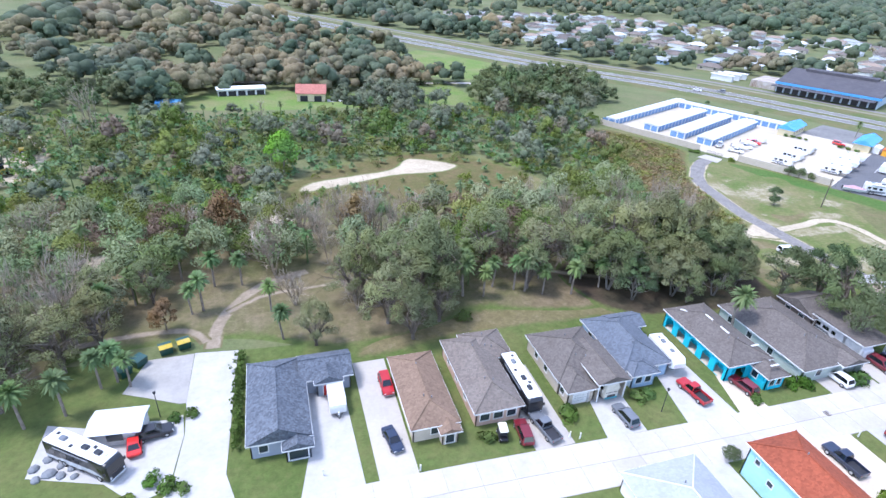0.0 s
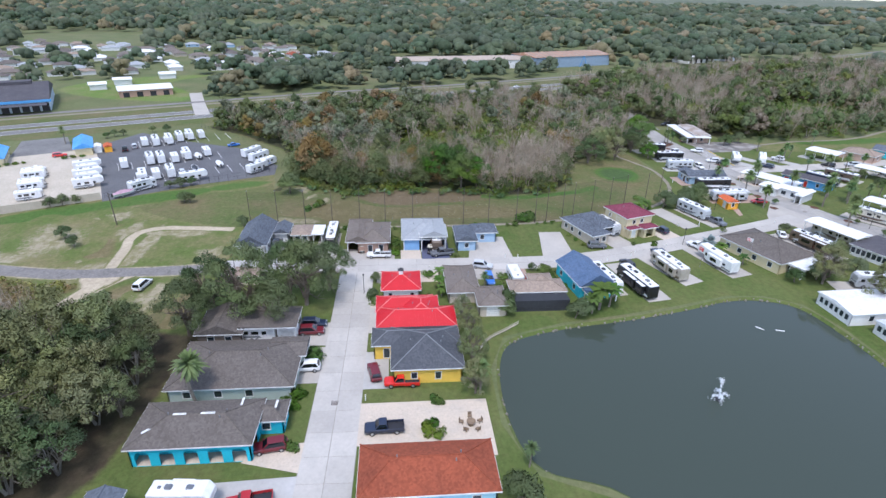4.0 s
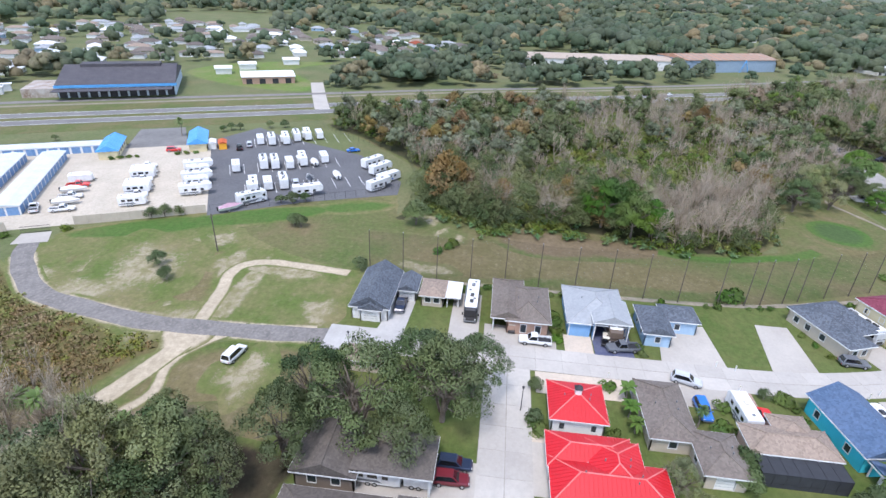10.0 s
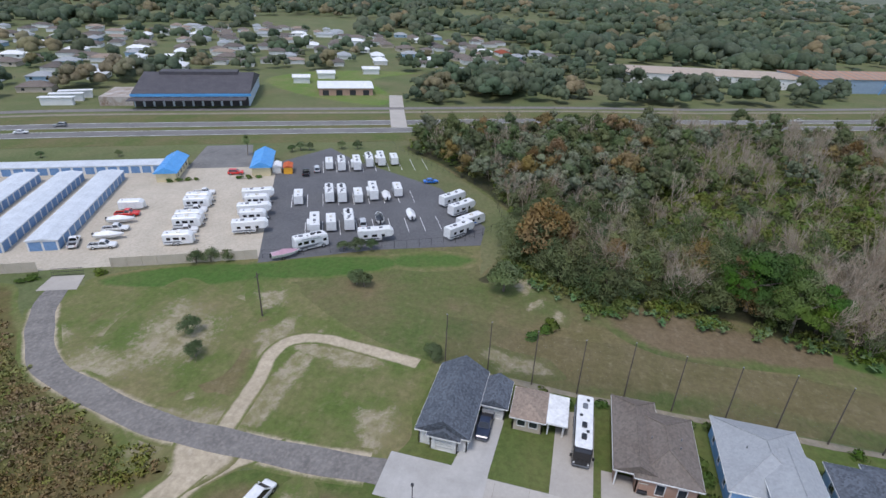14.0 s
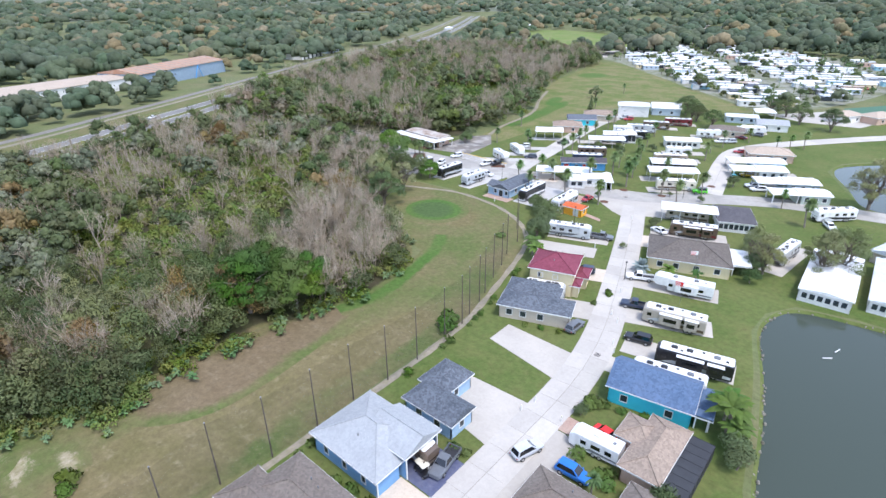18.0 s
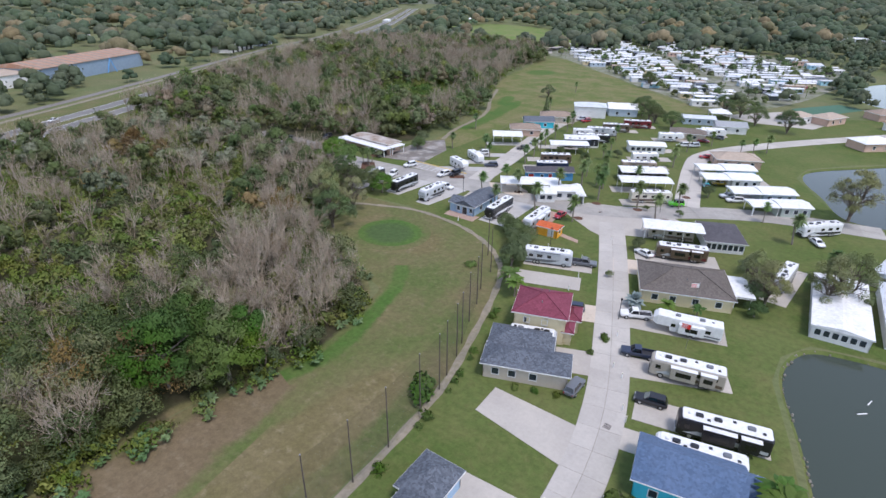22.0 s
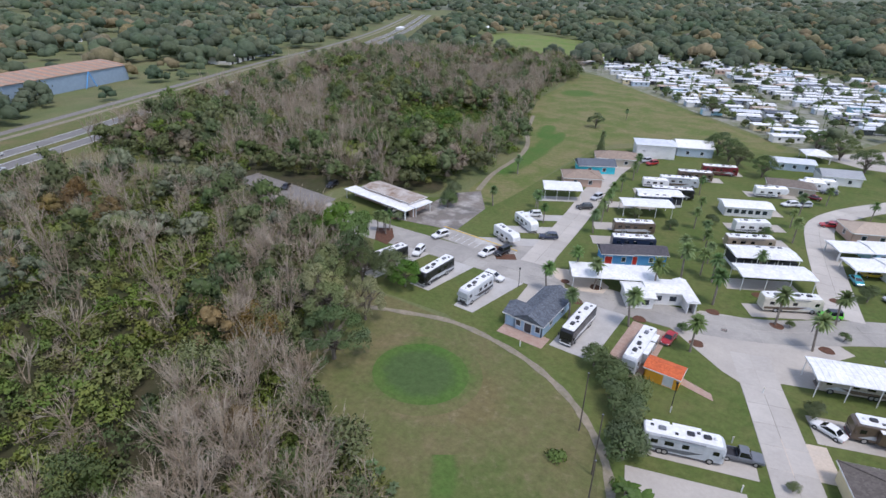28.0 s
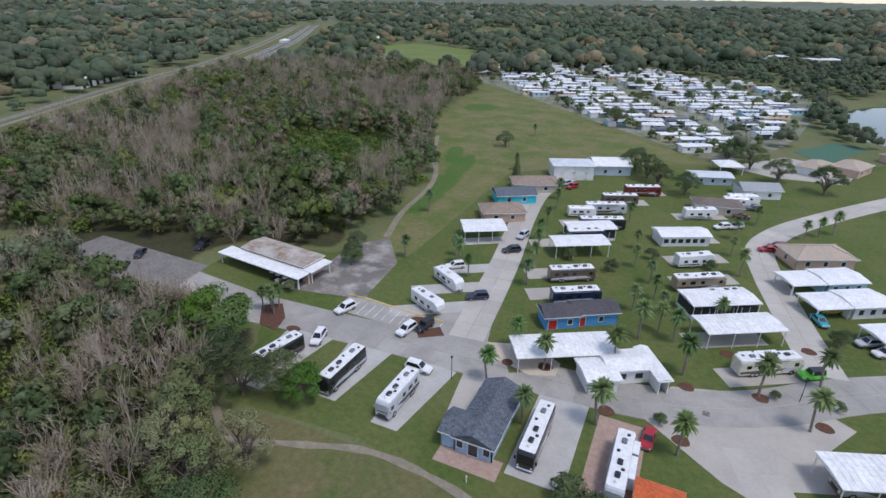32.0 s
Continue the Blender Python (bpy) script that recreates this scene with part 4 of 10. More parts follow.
for d, w, nm, lab in ((6.5, 8.0, "road", "dark asphalt highway carriageway"), (-6.5, 8.0, "road", "dark asphalt highway carriageway")):
    ribbon(nm, beside(HW, d), w, 0.07, M["asphalt"], label=lab)
    for e in (-3.6, 3.6):
        ribbon("edge_line", beside(HW, d + e), 0.25, 0.078, M["paint_white"], 0.004, "white painted road line", "marking")
for d, w in ((0.0, 5.0), (17.0, 12.5), (-17.0, 12.5)):
    ribbon("verge", beside(HW, d) if d else HW, w, 0.05, M["fairway"], 0.02, "dry grass highway verge", "verge")
ribbon("frontage_track", beside(HW, 26), 3.2, 0.06, M["dirt_path"], 0.02, "pale sandy track beside the highway", "track")
ribbon("railway_bed", beside(HW, 34), 5.0, 0.09, M["millings"], 0.06, "gravel railway bed", "railway")

# concrete streets of loose slabs
def street(name, pts, w, label, slab=4.5, z=0.06, mat="road_concrete"):
    line = even(curve_through(pts, False, 8), slab)
    root = ribbon(name, line, w, z - 0.02, M["joint"], 0.03, label)
    L, R = along(line, w - 0.1)
    C1, C2 = along(line, 0.07)
    for i in range(len(line) - 1):
        for A, D in ((L, C1), (C2, R)):
            q = [A[i], A[i + 1], D[i + 1], D[i]]
            cx, cy = sum(p[0] for p in q) / 4, sum(p[1] for p in q) / 4
            s = 1 - 0.05 / slab
            pts4 = [((x - cx) * s, (y - cy) * s) for x, y in q]
            ob = part("slab", B().poly(ccw(pts4), -0.05, 0.0), M[mat], root)
            ob.location = (cx, cy, z + random.uniform(-0.003, 0.003))
    return root


street("street", [(-70, 41.5), (-30, 41.5), (10, 42), (50, 40.6), (90, 39.8), (122, 39.6)], 7.6, "pale concrete residential street")
street("street", [(125.2, 71), (125, 45), (124.8, 15), (125, -6), (127.5, -22), (133.5, -42), (141.5, -66), (149.5, -88)], 6.4, "pale concrete residential street")
street("street", [(240, -88), (222, -89), (205, -90), (190, -90.5), (175, -91), (160, -93), (146, -99), (133, -108.5), (116, -117), (90, -122)], 8.5, "worn grey street through the park", 5.0, mat="worn_concrete")
street("street", [(196, -96), (199.5, -128), (204.5, -161), (206, -185), (201, -205)], 7.0, "pale concrete park street", 5.0)
street("street", [(136, -112), (139.5, -132), (142.5, -152), (143, -166), (137, -181), (125, -198), (106, -221), (80, -250)], 7.0, "pale concrete park street", 5.0)


def pad(name, pts, mat, z=0.055, label="", category="driveway"):
    pts = ccw(list(pts))
    cx, cy = sum(p[0] for p in pts) / len(pts), sum(p[1] for p in pts) / len(pts)
    return solid(name, B().poly([(x - cx, y - cy) for x, y in pts], -0.05, 0.0), M[mat], label or name.replace("_", " "), category, kind="structure", at=(cx, cy, z))


def rect(x0, x1, y0, y1):
    return [(x0, y0), (x1, y0), (x1, y1), (x0, y1)]


def turned(cx, cy, L, W, a):
    c, s = math.cos(radians(a)), math.sin(radians(a))
    return [(cx + x * c - y * s, cy + x * s + y * c) for x, y in ((-L / 2, -W / 2), (L / 2, -W / 2), (L / 2, W / 2), (-L / 2, W / 2))]


# street A, north side
pad("driveway", [(-20, 45.5), (-8, 45.5), (-9.8, 51.7), (-9.4, 63.6), (-8.9, 76.6), (-15.6, 77.4), (-15.8, 66), (-15.4, 59.7), (-16.2, 51)], "pale_concrete", label="wide pale concrete drive")
pad("parking_lot", [(-15.7, 77.3), (-22.5, 77.2), (-24.9, 70), (-21.3, 68.3), (-16.8, 66), (-15.8, 65.9)], "worn_concrete", 0.054, "worn grey concrete parking lot", "parking lot")
pad("parking_lot", [(-16.4, 51), (-15.5, 59.7), (-16, 63.6), (-17.7, 63), (-20.7, 63.5), (-27, 63.6), (-33.2, 65.8), (-33.2, 57), (-24, 53.8), (-20, 50)], "pale_concrete", 0.05, "pale concrete pad under a motorhome", "parking lot")
for x, y, q in ((-32.6, 58.2, 0.7), (-31.4, 59.4, 0.6), (-30.6, 57.0, 0.8), (-29.2, 56.4, 0.6), (-28.2, 57.2, 0.5), (-31.9, 56.4, 0.6), (-29.6, 58.0, 0.5), (-27.6, 55.9, 0.5)):
    solid("boulder", B().loft([[(q * k * math.cos(a) * (1 + 0.2 * math.sin(5 * a + x)), q * k * math.sin(a), z * q) for a in np.linspace(0, 6.283, 8)[:-1]] for z, k in ((0, 1.0), (0.35, 0.95), (0.65, 0.6), (0.75, 0.2))]), M["grey_ridge"], "grey boulder beside the motorhome pad", "boulder", "boulders by the motorhome", at=(x, y, 0.05), turn=x * 40)
pad("driveway", [(-1, 45.5), (7, 45.5), (6.5, 66), (1, 66), (0.5, 52)], "pale_concrete", label="pale concrete driveway")
pad("driveway", rect(8.8, 14, 45, 69), "concrete", label="buff concrete driveway")
pad("driveway", rect(30.5, 36.5, 45, 62), "concrete", label="concrete driveway")
pad("driveway", [(41.5, 44.5), (48, 44.5), (48.5, 53), (43, 53)], "pale_concrete", label="pale concrete driveway")
pad("driveway", [(55, 44), (64, 44), (63.5, 58), (58.5, 61), (57, 55)], "pale_concrete", label="pale concrete driveway")
pad("driveway", [(64.4, 43.5), (70, 43.5), (69.5, 50), (66.8, 52)], "pavers", label="beige paver driveway")
pad("driveway", rect(83, 93, 43, 47.5), "concrete", label="concrete driveway")
pad("driveway", rect(93.5, 101, 43, 63), "concrete", label="concrete driveway")
# street A, south side
pad("driveway", rect(39, 55.5, 18, 37), "pale_concrete", 0.05, label="pale concrete driveway")
pad("driveway", rect(68.8, 77.6, 27, 37), "pavers", label="beige paver driveway")
pad("patio", rect(66, 77.6, 16.5, 27), "pavers", 0.058, "beige paver patio beside the pond", "patio")
pad("driveway", rect(81, 91, 32, 37), "pale_concrete", label="pale concrete driveway")
pad("driveway", rect(97, 106, 34, 37), "concrete", label="concrete driveway")
pad("driveway", rect(105.6, 107.6, 22.5, 36), "pavers", 0.05, label="beige paver path")
pad("driveway", rect(116.4, 121.6, 21, 35), "pavers", 0.05, label="beige paver driveway")
# street B
pad("driveway", rect(121.8, 129, 58.5, 72), "pale_concrete", 0.068, label="pale concrete slab at the street's end")
pad("driveway", [(129, 58.5), (139, 58), (144, 58.5), (139, 62), (129, 63.5)], "pale_concrete", label="pale concrete driveway")
pad("driveway", rect(128, 144, 45, 50.5), "concrete", label="concrete driveway")
pad("driveway", rect(128, 134, 31, 44), "concrete", label="concrete driveway")
pad("driveway", rect(127.8, 133, 24.5, 29.5), "pavers", label="beige paver driveway")
pad("driveway", rect(127.8, 140, 17.5, 24.3), "blue_pad", 0.06, label="dark blue painted driveway")
pad("driveway", [(127.6, 2), (140, 2.5), (140, 7), (134, 12), (127.6, 13)], "concrete", label="concrete driveway")
pad("driveway", [(128, -13.5), (142.5, -14), (142.5, -8), (127.6, -5.5)], "concrete", label="empty concrete pad")
pad("driveway", turned(134.5, -27.5, 10, 6.5, 20), "concrete", label="concrete driveway")
pad("driveway", turned(140.5, -42, 12, 6, 20), "pavers", label="beige paver driveway")
pad("driveway", turned(151, -50, 15, 5.5, 18), "concrete", label="concrete driveway")
pad("driveway", turned(151.5, -58, 15, 4.5, 18), "concrete", label="concrete pad under a motorhome")
pad("driveway", rect(104.5, 122, 0.5, 3.8), "brick_paver", label="brick paver driveway")
pad("driveway", rect(117, 122, 4, 20), "concrete", label="concrete driveway")
pad("driveway", turned(115.5, -16.2, 15, 4.4, 9), "concrete", label="concrete pad")
pad("driveway", turned(114.5, -23.8, 18, 5.5, 10), "concrete", label="concrete pad")
pad("driveway", turned(121, -33.5, 18, 5.5, 20), "concrete", label="concrete pad")
pad("driveway", turned(123.5, -47.5, 17, 6, 15), "concrete", label="concrete pad")
pad("driveway", turned(130.5, -76.5, 18, 6, 20), "concrete", label="concrete pad")
pad("driveway", turned(108.5, -77, 5, 19, -8), "concrete", label="concrete pad")
pad("driveway", [(152.5, -80), (163, -88), (160, -98), (141, -104), (134, -99), (141.5, -88), (146, -77)], "concrete", 0.052, "wide concrete street junction")
pad("driveway", turned(137.5, -88, 16, 6, 21), "concrete", 0.05, label="concrete pad under a carport")
pad("driveway", turned(139, -66, 7, 7, 20), "pavers", 0.05, label="beige paver driveway")
pad("path", [(152.6, -72.6), (157.5, -74), (157.5, -72.2), (152, -71)], "brick_paver", 0.055, "brick garden path", "path")
# park, west of the loop street
pad("driveway", rect(162.5, 169.5, -86, -68.5), "brick_paver", label="brick paver pad under a motorhome")
pad("driveway", rect(171.3, 179.2, -87, -69), "pale_concrete", label="pale concrete pad under a motorhome")
pad("patio", rect(179.8, 189, -70.6, -67), "brick_paver", 0.06, "brick patio beside the grey house", "patio")
pad("driveway", [(187.5, -87), (192.5, -87), (191, -76), (187.5, -74)], "concrete", label="concrete driveway")
pad("driveway", [(193.5, -86), (203, -86.5), (201, -80), (200.5, -69.5), (196, -69.5)], "pale_concrete", label="pale concrete pad under a motorhome")
pad("driveway", [(206, -86.5), (215, -86.5), (213, -71), (208, -71)], "pale_concrete", label="pale concrete pad under a motorhome")
pad("driveway", [(218, -86.5), (228, -86), (226, -68), (220.5, -68)], "pale_concrete", label="pale concrete pad under a motorhome")
pad("parking_lot", [(207, -94), (240, -92), (262, -94), (266, -88), (243, -82), (226, -84), (205, -86)], "worn_concrete", 0.05, "worn concrete parking lot", "parking lot")
pad("parking_lot", [(240, -96), (221, -100), (223, -118), (232, -130), (238, -122), (238, -104)], "old_asphalt", 0.056, "patchy worn asphalt parking area", "parking lot")
pad("parking_lot", [(260, -84), (300, -84), (300, -98), (262, -97)], "millings", 0.052, "gravel parking beside the woods", "parking lot")
pad("driveway", [(187, -94), (208, -93.5), (205.5, -98), (203, -104), (193.5, -104), (192, -97)], "worn_concrete", 0.05, "wide junction of park streets")
for (cx, cy, L) in ((206, -103, 18), (206, -112.5, 18), (206.5, -122.5, 16), (208, -140, 18)):
    pad("driveway", turned(cx, cy, L, 4.2, 33), "pale_concrete", label="pale concrete pad")
# storage yard north of the field
SU, SV = (0.447, -0.894), (0.894, 0.447)


def yard(u, v):
    """A place in the storage yard: u along its south wall, v into it."""
    return (159 + SU[0] * u + SV[0] * v, 146 + SU[1] * u + SV[1] * v)


pad("storage_yard", [yard(-55, 0.4), yard(-3, 0.4), yard(30, 0.4), yard(30, 70), yard(-30, 70), yard(-55, 64)], "yard_concrete", 0.05, "pale concrete storage yard", "yard")
pad("parking_lot", [yard(30, -2), yard(56, 1), yard(82, 0), yard(86, 10), yard(80, 40), yard(56, 70), yard(48, 86), yard(30, 70)], "lot_asphalt", 0.052, "dark asphalt vehicle storage lot", "parking lot")
pad("driveway", [(146.6, 152.4), (149.5, 145.5), (154.6, 148.6), (152, 154.2)], "concrete", 0.066, "concrete entry by the yard gate")
pad("driveway", [yard(2, 66), yard(22, 66), yard(20, 92), yard(4, 92)], "asphalt", 0.054, "asphalt entrance from the highway")

pad("parking_lot", [(201.5, -99.1), (224.5, -101.2), (224, -94), (206, -93.6), (202, -96)], "worn_concrete", 0.049, "worn concrete parking bays", "parking lot")
# mulch beds, paved rings and hedged islands of the park
pad("patio", [(192, -96.5), (189, -92.6), (182, -90.6), (178, -92.4), (178, -96), (184, -99.6)], "pavers", 0.064, "pinkish paver apron round a drain", "patio")
pad("garden_bed", [(200, -95), (204, -92.2), (205.4, -94), (202, -97.4)], "mulch", 0.085, "red mulch garden bed at the lot's corner", "garden bed")
pad("garden_bed", [(229.6, -82.6), (234, -83), (238.4, -88.6), (235, -91), (231, -87)], "mulch", 0.085, "red mulch bed below the palms", "garden bed")
for x, y in ((181.3, -86.1), (180.3, -94), (168.8, -87.4), (157.8, -85.7), (157.7, -99), (138.3, -97.8), (146.6, -101.2), (151.3, -112.1), (137.8, -119.4)):
    pad("garden_bed", [(x + 1.3 * math.cos(t) * (1 + 0.12 * math.sin(3 * t + x)), y + 1.2 * math.sin(t)) for t in np.linspace(0, 6.283, 13)[:-1]], "mulch", 0.072, "dark mulch ring round a palm", "garden bed")


# ---------------------------------------------------------------- houses
def wall_run(b, p, q, z0, z1, holes, t=0.18):
    """One wall from p to q (thickness inwards, to the left of its run), with real openings (s0, s1, z0, z1)."""
    dx, dy = q[0] - p[0], q[1] - p[1]
    n = math.hypot(dx, dy)
    ux, uy = dx / n, dy / n
    nx, ny = -uy, ux

    def blk(s0, s1, a, c):
        if s1 - s0 < 0.01 or c - a < 0.01:
            return
        v = [(p[0] + ux * s + nx * k, p[1] + uy * s + ny * k, z) for z in (a, c) for s, k in ((s0, 0), (s1, 0), (s1, t), (s0, t))]
        b.add(v, [(3, 2, 1, 0), (4, 5, 6, 7), (0, 1, 5, 4), (1, 2, 6, 5), (2, 3, 7, 6), (3, 0, 4, 7)])
    s = 0.0
    for s0, s1, a, c in sorted(holes):
        blk(s, s0, z0, z1)
        blk(s0, s1, z0, a)
        blk(s0, s1, c, z1)
        s = s1
    blk(s, n, z0, z1)


def roof_solid(x0, x1, y0, y1, e, pitch, kind, b, caps, ends, th=0.16):
    """A hip or gable roof over an eaves rectangle; kind: hip, gx (ridge along x), gy, shed. Adds ridge caps and gable triangles."""
    w, d = x1 - x0, y1 - y0
    base = [(x0, y0, e), (x1, y0, e), (x1, y1, e), (x0, y1, e)]
    low = [(x, y, z - th) for x, y, z in base]
    if kind in ("hip", "gx", "gy", "hxm", "hxp", "hym", "hyp"):
        lx = kind in ("gx", "hxm", "hxp") or (kind == "hip" and w >= d)
        h = pitch * (d if lx else w) / 2
        cut = (d if lx else w) / 2
        c0 = cut if kind in ("hip", "hxm", "hym") else 0.0
        c1 = cut if kind in ("hip", "hxp", "hyp") else 0.0
        if lx:
            r0, r1 = (x0 + c0, (y0 + y1) / 2, e + h), (x1 - c1, (y0 + y1) / 2, e + h)
            top = [(0, 1, 5, 4), (2, 3, 4, 5)]
            e0, e1 = (3, 0, 4), (1, 2, 5)
        else:
            r0, r1 = ((x0 + x1) / 2, y0 + c0, e + h), ((x0 + x1) / 2, y1 - c1, e + h)
            top = [(1, 2, 5, 4), (3, 0, 4, 5)]
            e0, e1 = (0, 1, 4), (2, 3, 5)
        v = base + [r0, r1]
        f = list(top) + [e0, e1]
        o = len(v)
        v += low
        f += [(o + 3, o + 2, o + 1, o), (0, 1, o + 1, o)[::-1], (1, 2, o + 2, o + 1)[::-1], (2, 3, o + 3, o + 2)[::-1], (3, 0, o, o + 3)[::-1]]
        b.add(v, f)
        caps.append((r0, r1))
        if c0:
            caps += [(base[e0[0]], r0), (base[e0[1]], r0)]
        else:
            ends.append((base[e0[0]], base[e0[1]], r0))
        if c1:
            caps += [(base[e1[0]], r1), (base[e1[1]], r1)]
        else:
            ends.append((base[e1[0]], base[e1[1]], r1))
    else:
        h = pitch
        v = [(x0, y0, e), (x1, y0, e), (x1, y1, e + h), (x0, y1, e + h)]
        v += [(x, y, z - th) for x, y, z in v]
        b.add(v, [(0, 1, 2, 3), (7, 6, 5, 4), (4, 5, 1, 0), (5, 6, 2, 1), (6, 7, 3, 2), (7, 4, 0, 3)])


def window(house, p, u, nrm, s0, s1, z0, z1, kind="window"):
    """A window, door or garage door in the opening of a wall that runs from p along u; nrm points outwards."""
    def at(s, k, z):
        return (p[0] + u[0] * s + nrm[0] * k, p[1] + u[1] * s + nrm[1] * k, z)

    def bar(b, a0, a1, c0, c1, k0, k1):
        v = [at(s, k, z) for z in (c0, c1) for s, k in ((a0, k1), (a1, k1), (a1, k0), (a0, k0))]
        b.add(v, [(3, 2, 1, 0), (4, 5, 6, 7), (0, 1, 5, 4), (1, 2, 6, 5), (2, 3, 7, 6), (3, 0, 4, 7)])
    t = 0.1
    fr = B()
    bar(fr, s0 - t, s0, z0 - t, z1 + t, -0.05, 0.04)
    bar(fr, s1, s1 + t, z0 - t, z1 + t, -0.05, 0.04)
    bar(fr, s0, s1, z1, z1 + t, -0.05, 0.04)
    if kind == "window":
        bar(fr, s0, s1, z0 - t, z0, -0.05, 0.06)
        pane = B()
        bar(pane, s0, s1, z0, z1, -0.1, -0.07)
        w = part("window", pane, M["glass"], house)
        part("frame", fr, M["trim"], w)
        bar(fr, s0, s1, (z0 + z1) / 2 - 0.03, (z0 + z1) / 2 + 0.03, -0.07, -0.03)
    else:
        d = B()
        bar(d, s0, s1, z0, z1, -0.12, -0.06)
        w = part("door" if kind != "garage" else "garage_door", d, M["red_door" if kind == "red" else "w_white" if kind in ("garage", "door") else "dark"], house)
        part("frame", fr, M["trim"], w)
        if kind == "garage":
            g = B()
            for i in range(1, 4):
                z = z0 + (z1 - z0) * i / 4
                bar(g, s0, s1, z - 0.02, z + 0.02, -0.06, -0.045)
            part("panel_line", g, M["steel"], w)


def house(label, cx, cy, turn, blocks, wall, roof, ridge="trim", over=0.45, name="house", category="house", seams=0.0, fascia="trim"):
    """blocks: (x0, x1, y0, y1, eaves height, roof kind, pitch, {side: [(where, width, sill, top, kind)]}, open sides) on the eaves line, about (cx, cy)."""
    h = thing(name, cx, cy, 0, turn, label, category)
    for x0, x1, y0, y1, e, kind, pitch, holes, gone in blocks:
        rb, caps, ends, wb = B(), [], [], B()
        roof_solid(x0, x1, y0, y1, e, pitch, kind, rb, caps, ends)
        r = part("roof", rb, M[roof] if not isinstance(roof, dict) else M[roof[kind]], h)
        for p, q in caps if ridge else ():
            up = Vector((0, 0, 0.03))
            if (Vector(p) - Vector(q)).length > 0.3:
                part("ridge_cap", B().tube(Vector(p) + up, Vector(q) + up, 0.1, 0.1, 5), M[ridge], r)
        if cy > -70 and 0 < cx < 150 and kind == "hip" and x1 - x0 > 7:
            w, d = x1 - x0, y1 - y0
            for fx, fy in ((0.42, 0.3), (0.56, 0.26), (0.5, 0.72)):
                u, q = x0 + w * fx, y0 + d * fy
                zz = e + pitch * min(u - x0, x1 - u, q - y0, y1 - q)
                part("vent_pipe", B().tube((u, q, zz - 0.1), (u, q, zz + 0.4), 0.08, 0.08, 7), M["grey_ridge"], r)
        fb = B()
        for (ax, ay), (bx, by) in (((x0, y0), (x1, y0)), ((x1, y0), (x1, y1)), ((x1, y1), (x0, y1)), ((x0, y1), (x0, y0))):
            wall_run(fb, (ax, ay), (bx, by), e - 0.22, e - 0.03, [], -0.04)
        part("fascia", fb.weld(), M[fascia], r)
        if seams:
            sb = B()
            w, d = x1 - x0, y1 - y0
            lx = kind == "gx" or (kind == "hip" and w >= d)
            hh = (d if lx else w) / 2
            for k in range(1, int((w if lx else d) / seams)):
                s = k * seams
                for sg in (-1, 1):
                    reach = hh if kind != "hip" else min(hh, s, (w if lx else d) - s)
                    if lx:
                        p, q = (x0 + s, y0 if sg < 0 else y1, e), (x0 + s, (y0 + reach) if sg < 0 else y1 - reach, e + pitch * reach)
                    else:
                        p, q = (x0 if sg < 0 else x1, y0 + s, e), ((x0 + reach) if sg < 0 else x1 - reach, y0 + s, e + pitch * reach)
                    sb.tube(Vector(p) + Vector((0, 0, 0.02)), Vector(q) + Vector((0, 0, 0.02)), 0.05, 0.05, 4)
            if kind == "hip":
                for k in range(1, int((d if lx else w) / seams)):
                    s = k * seams
                    reach = min(s, (d if lx else w) - s)
                    for sg in (-1, 1):
                        if lx:
                            p, q = (x0 if sg < 0 else x1, y0 + s, e), ((x0 + reach) if sg < 0 else x1 - reach, y0 + s, e + pitch * reach)
                        else:
                            p, q = (x0 + s, y0 if sg < 0 else y1, e), (x0 + s, (y0 + reach) if sg < 0 else y1 - reach, e + pitch * reach)
                        sb.tube(Vector(p) + Vector((0, 0, 0.02)), Vector(q) + Vector((0, 0, 0.02)), 0.05, 0.05, 4)
            tagged(part("standing_seams", sb, M[roof], r), kind="stuff")
        a0, a1, c0, c1 = x0 + over, x1 - over, y0 + over, y1 - over
        runs = {"y-": ((a0, c0), (a1, c0)), "x+": ((a1, c0), (a1, c1)), "y+": ((a1, c1), (a0, c1)), "x-": ((a0, c1), (a0, c0))}
        for side, (p, q) in runs.items():
            n = math.hypot(q[0] - p[0], q[1] - p[1])
            u = ((q[0] - p[0]) / n, (q[1] - p[1]) / n)
            hs = []
            if side in gone:
                pb = B()
                for s in (0.1, n - 0.1):
                    x, y = p[0] + u[0] * s, p[1] + u[1] * s
                    pb = B().rbox(x - 0.1, x + 0.1, y - 0.1, y + 0.1, 0, e - 0.1, 0.02)
                    part("post", pb, M["trim"], h)
                continue
            for wh, ww, z0, z1, k in holes.get(side, ()):
                s0, s1 = wh * n - ww / 2, wh * n + ww / 2
                if s0 < 0.15 or s1 > n - 0.15:
                    continue
                hs.append((s0, s1, z0, z1))
                if k != "open":
                    window(h, p, u, (u[1], -u[0]), s0, s1, z0, z1, k)
            wall_run(wb, p, q, 0, e - 0.1, hs)
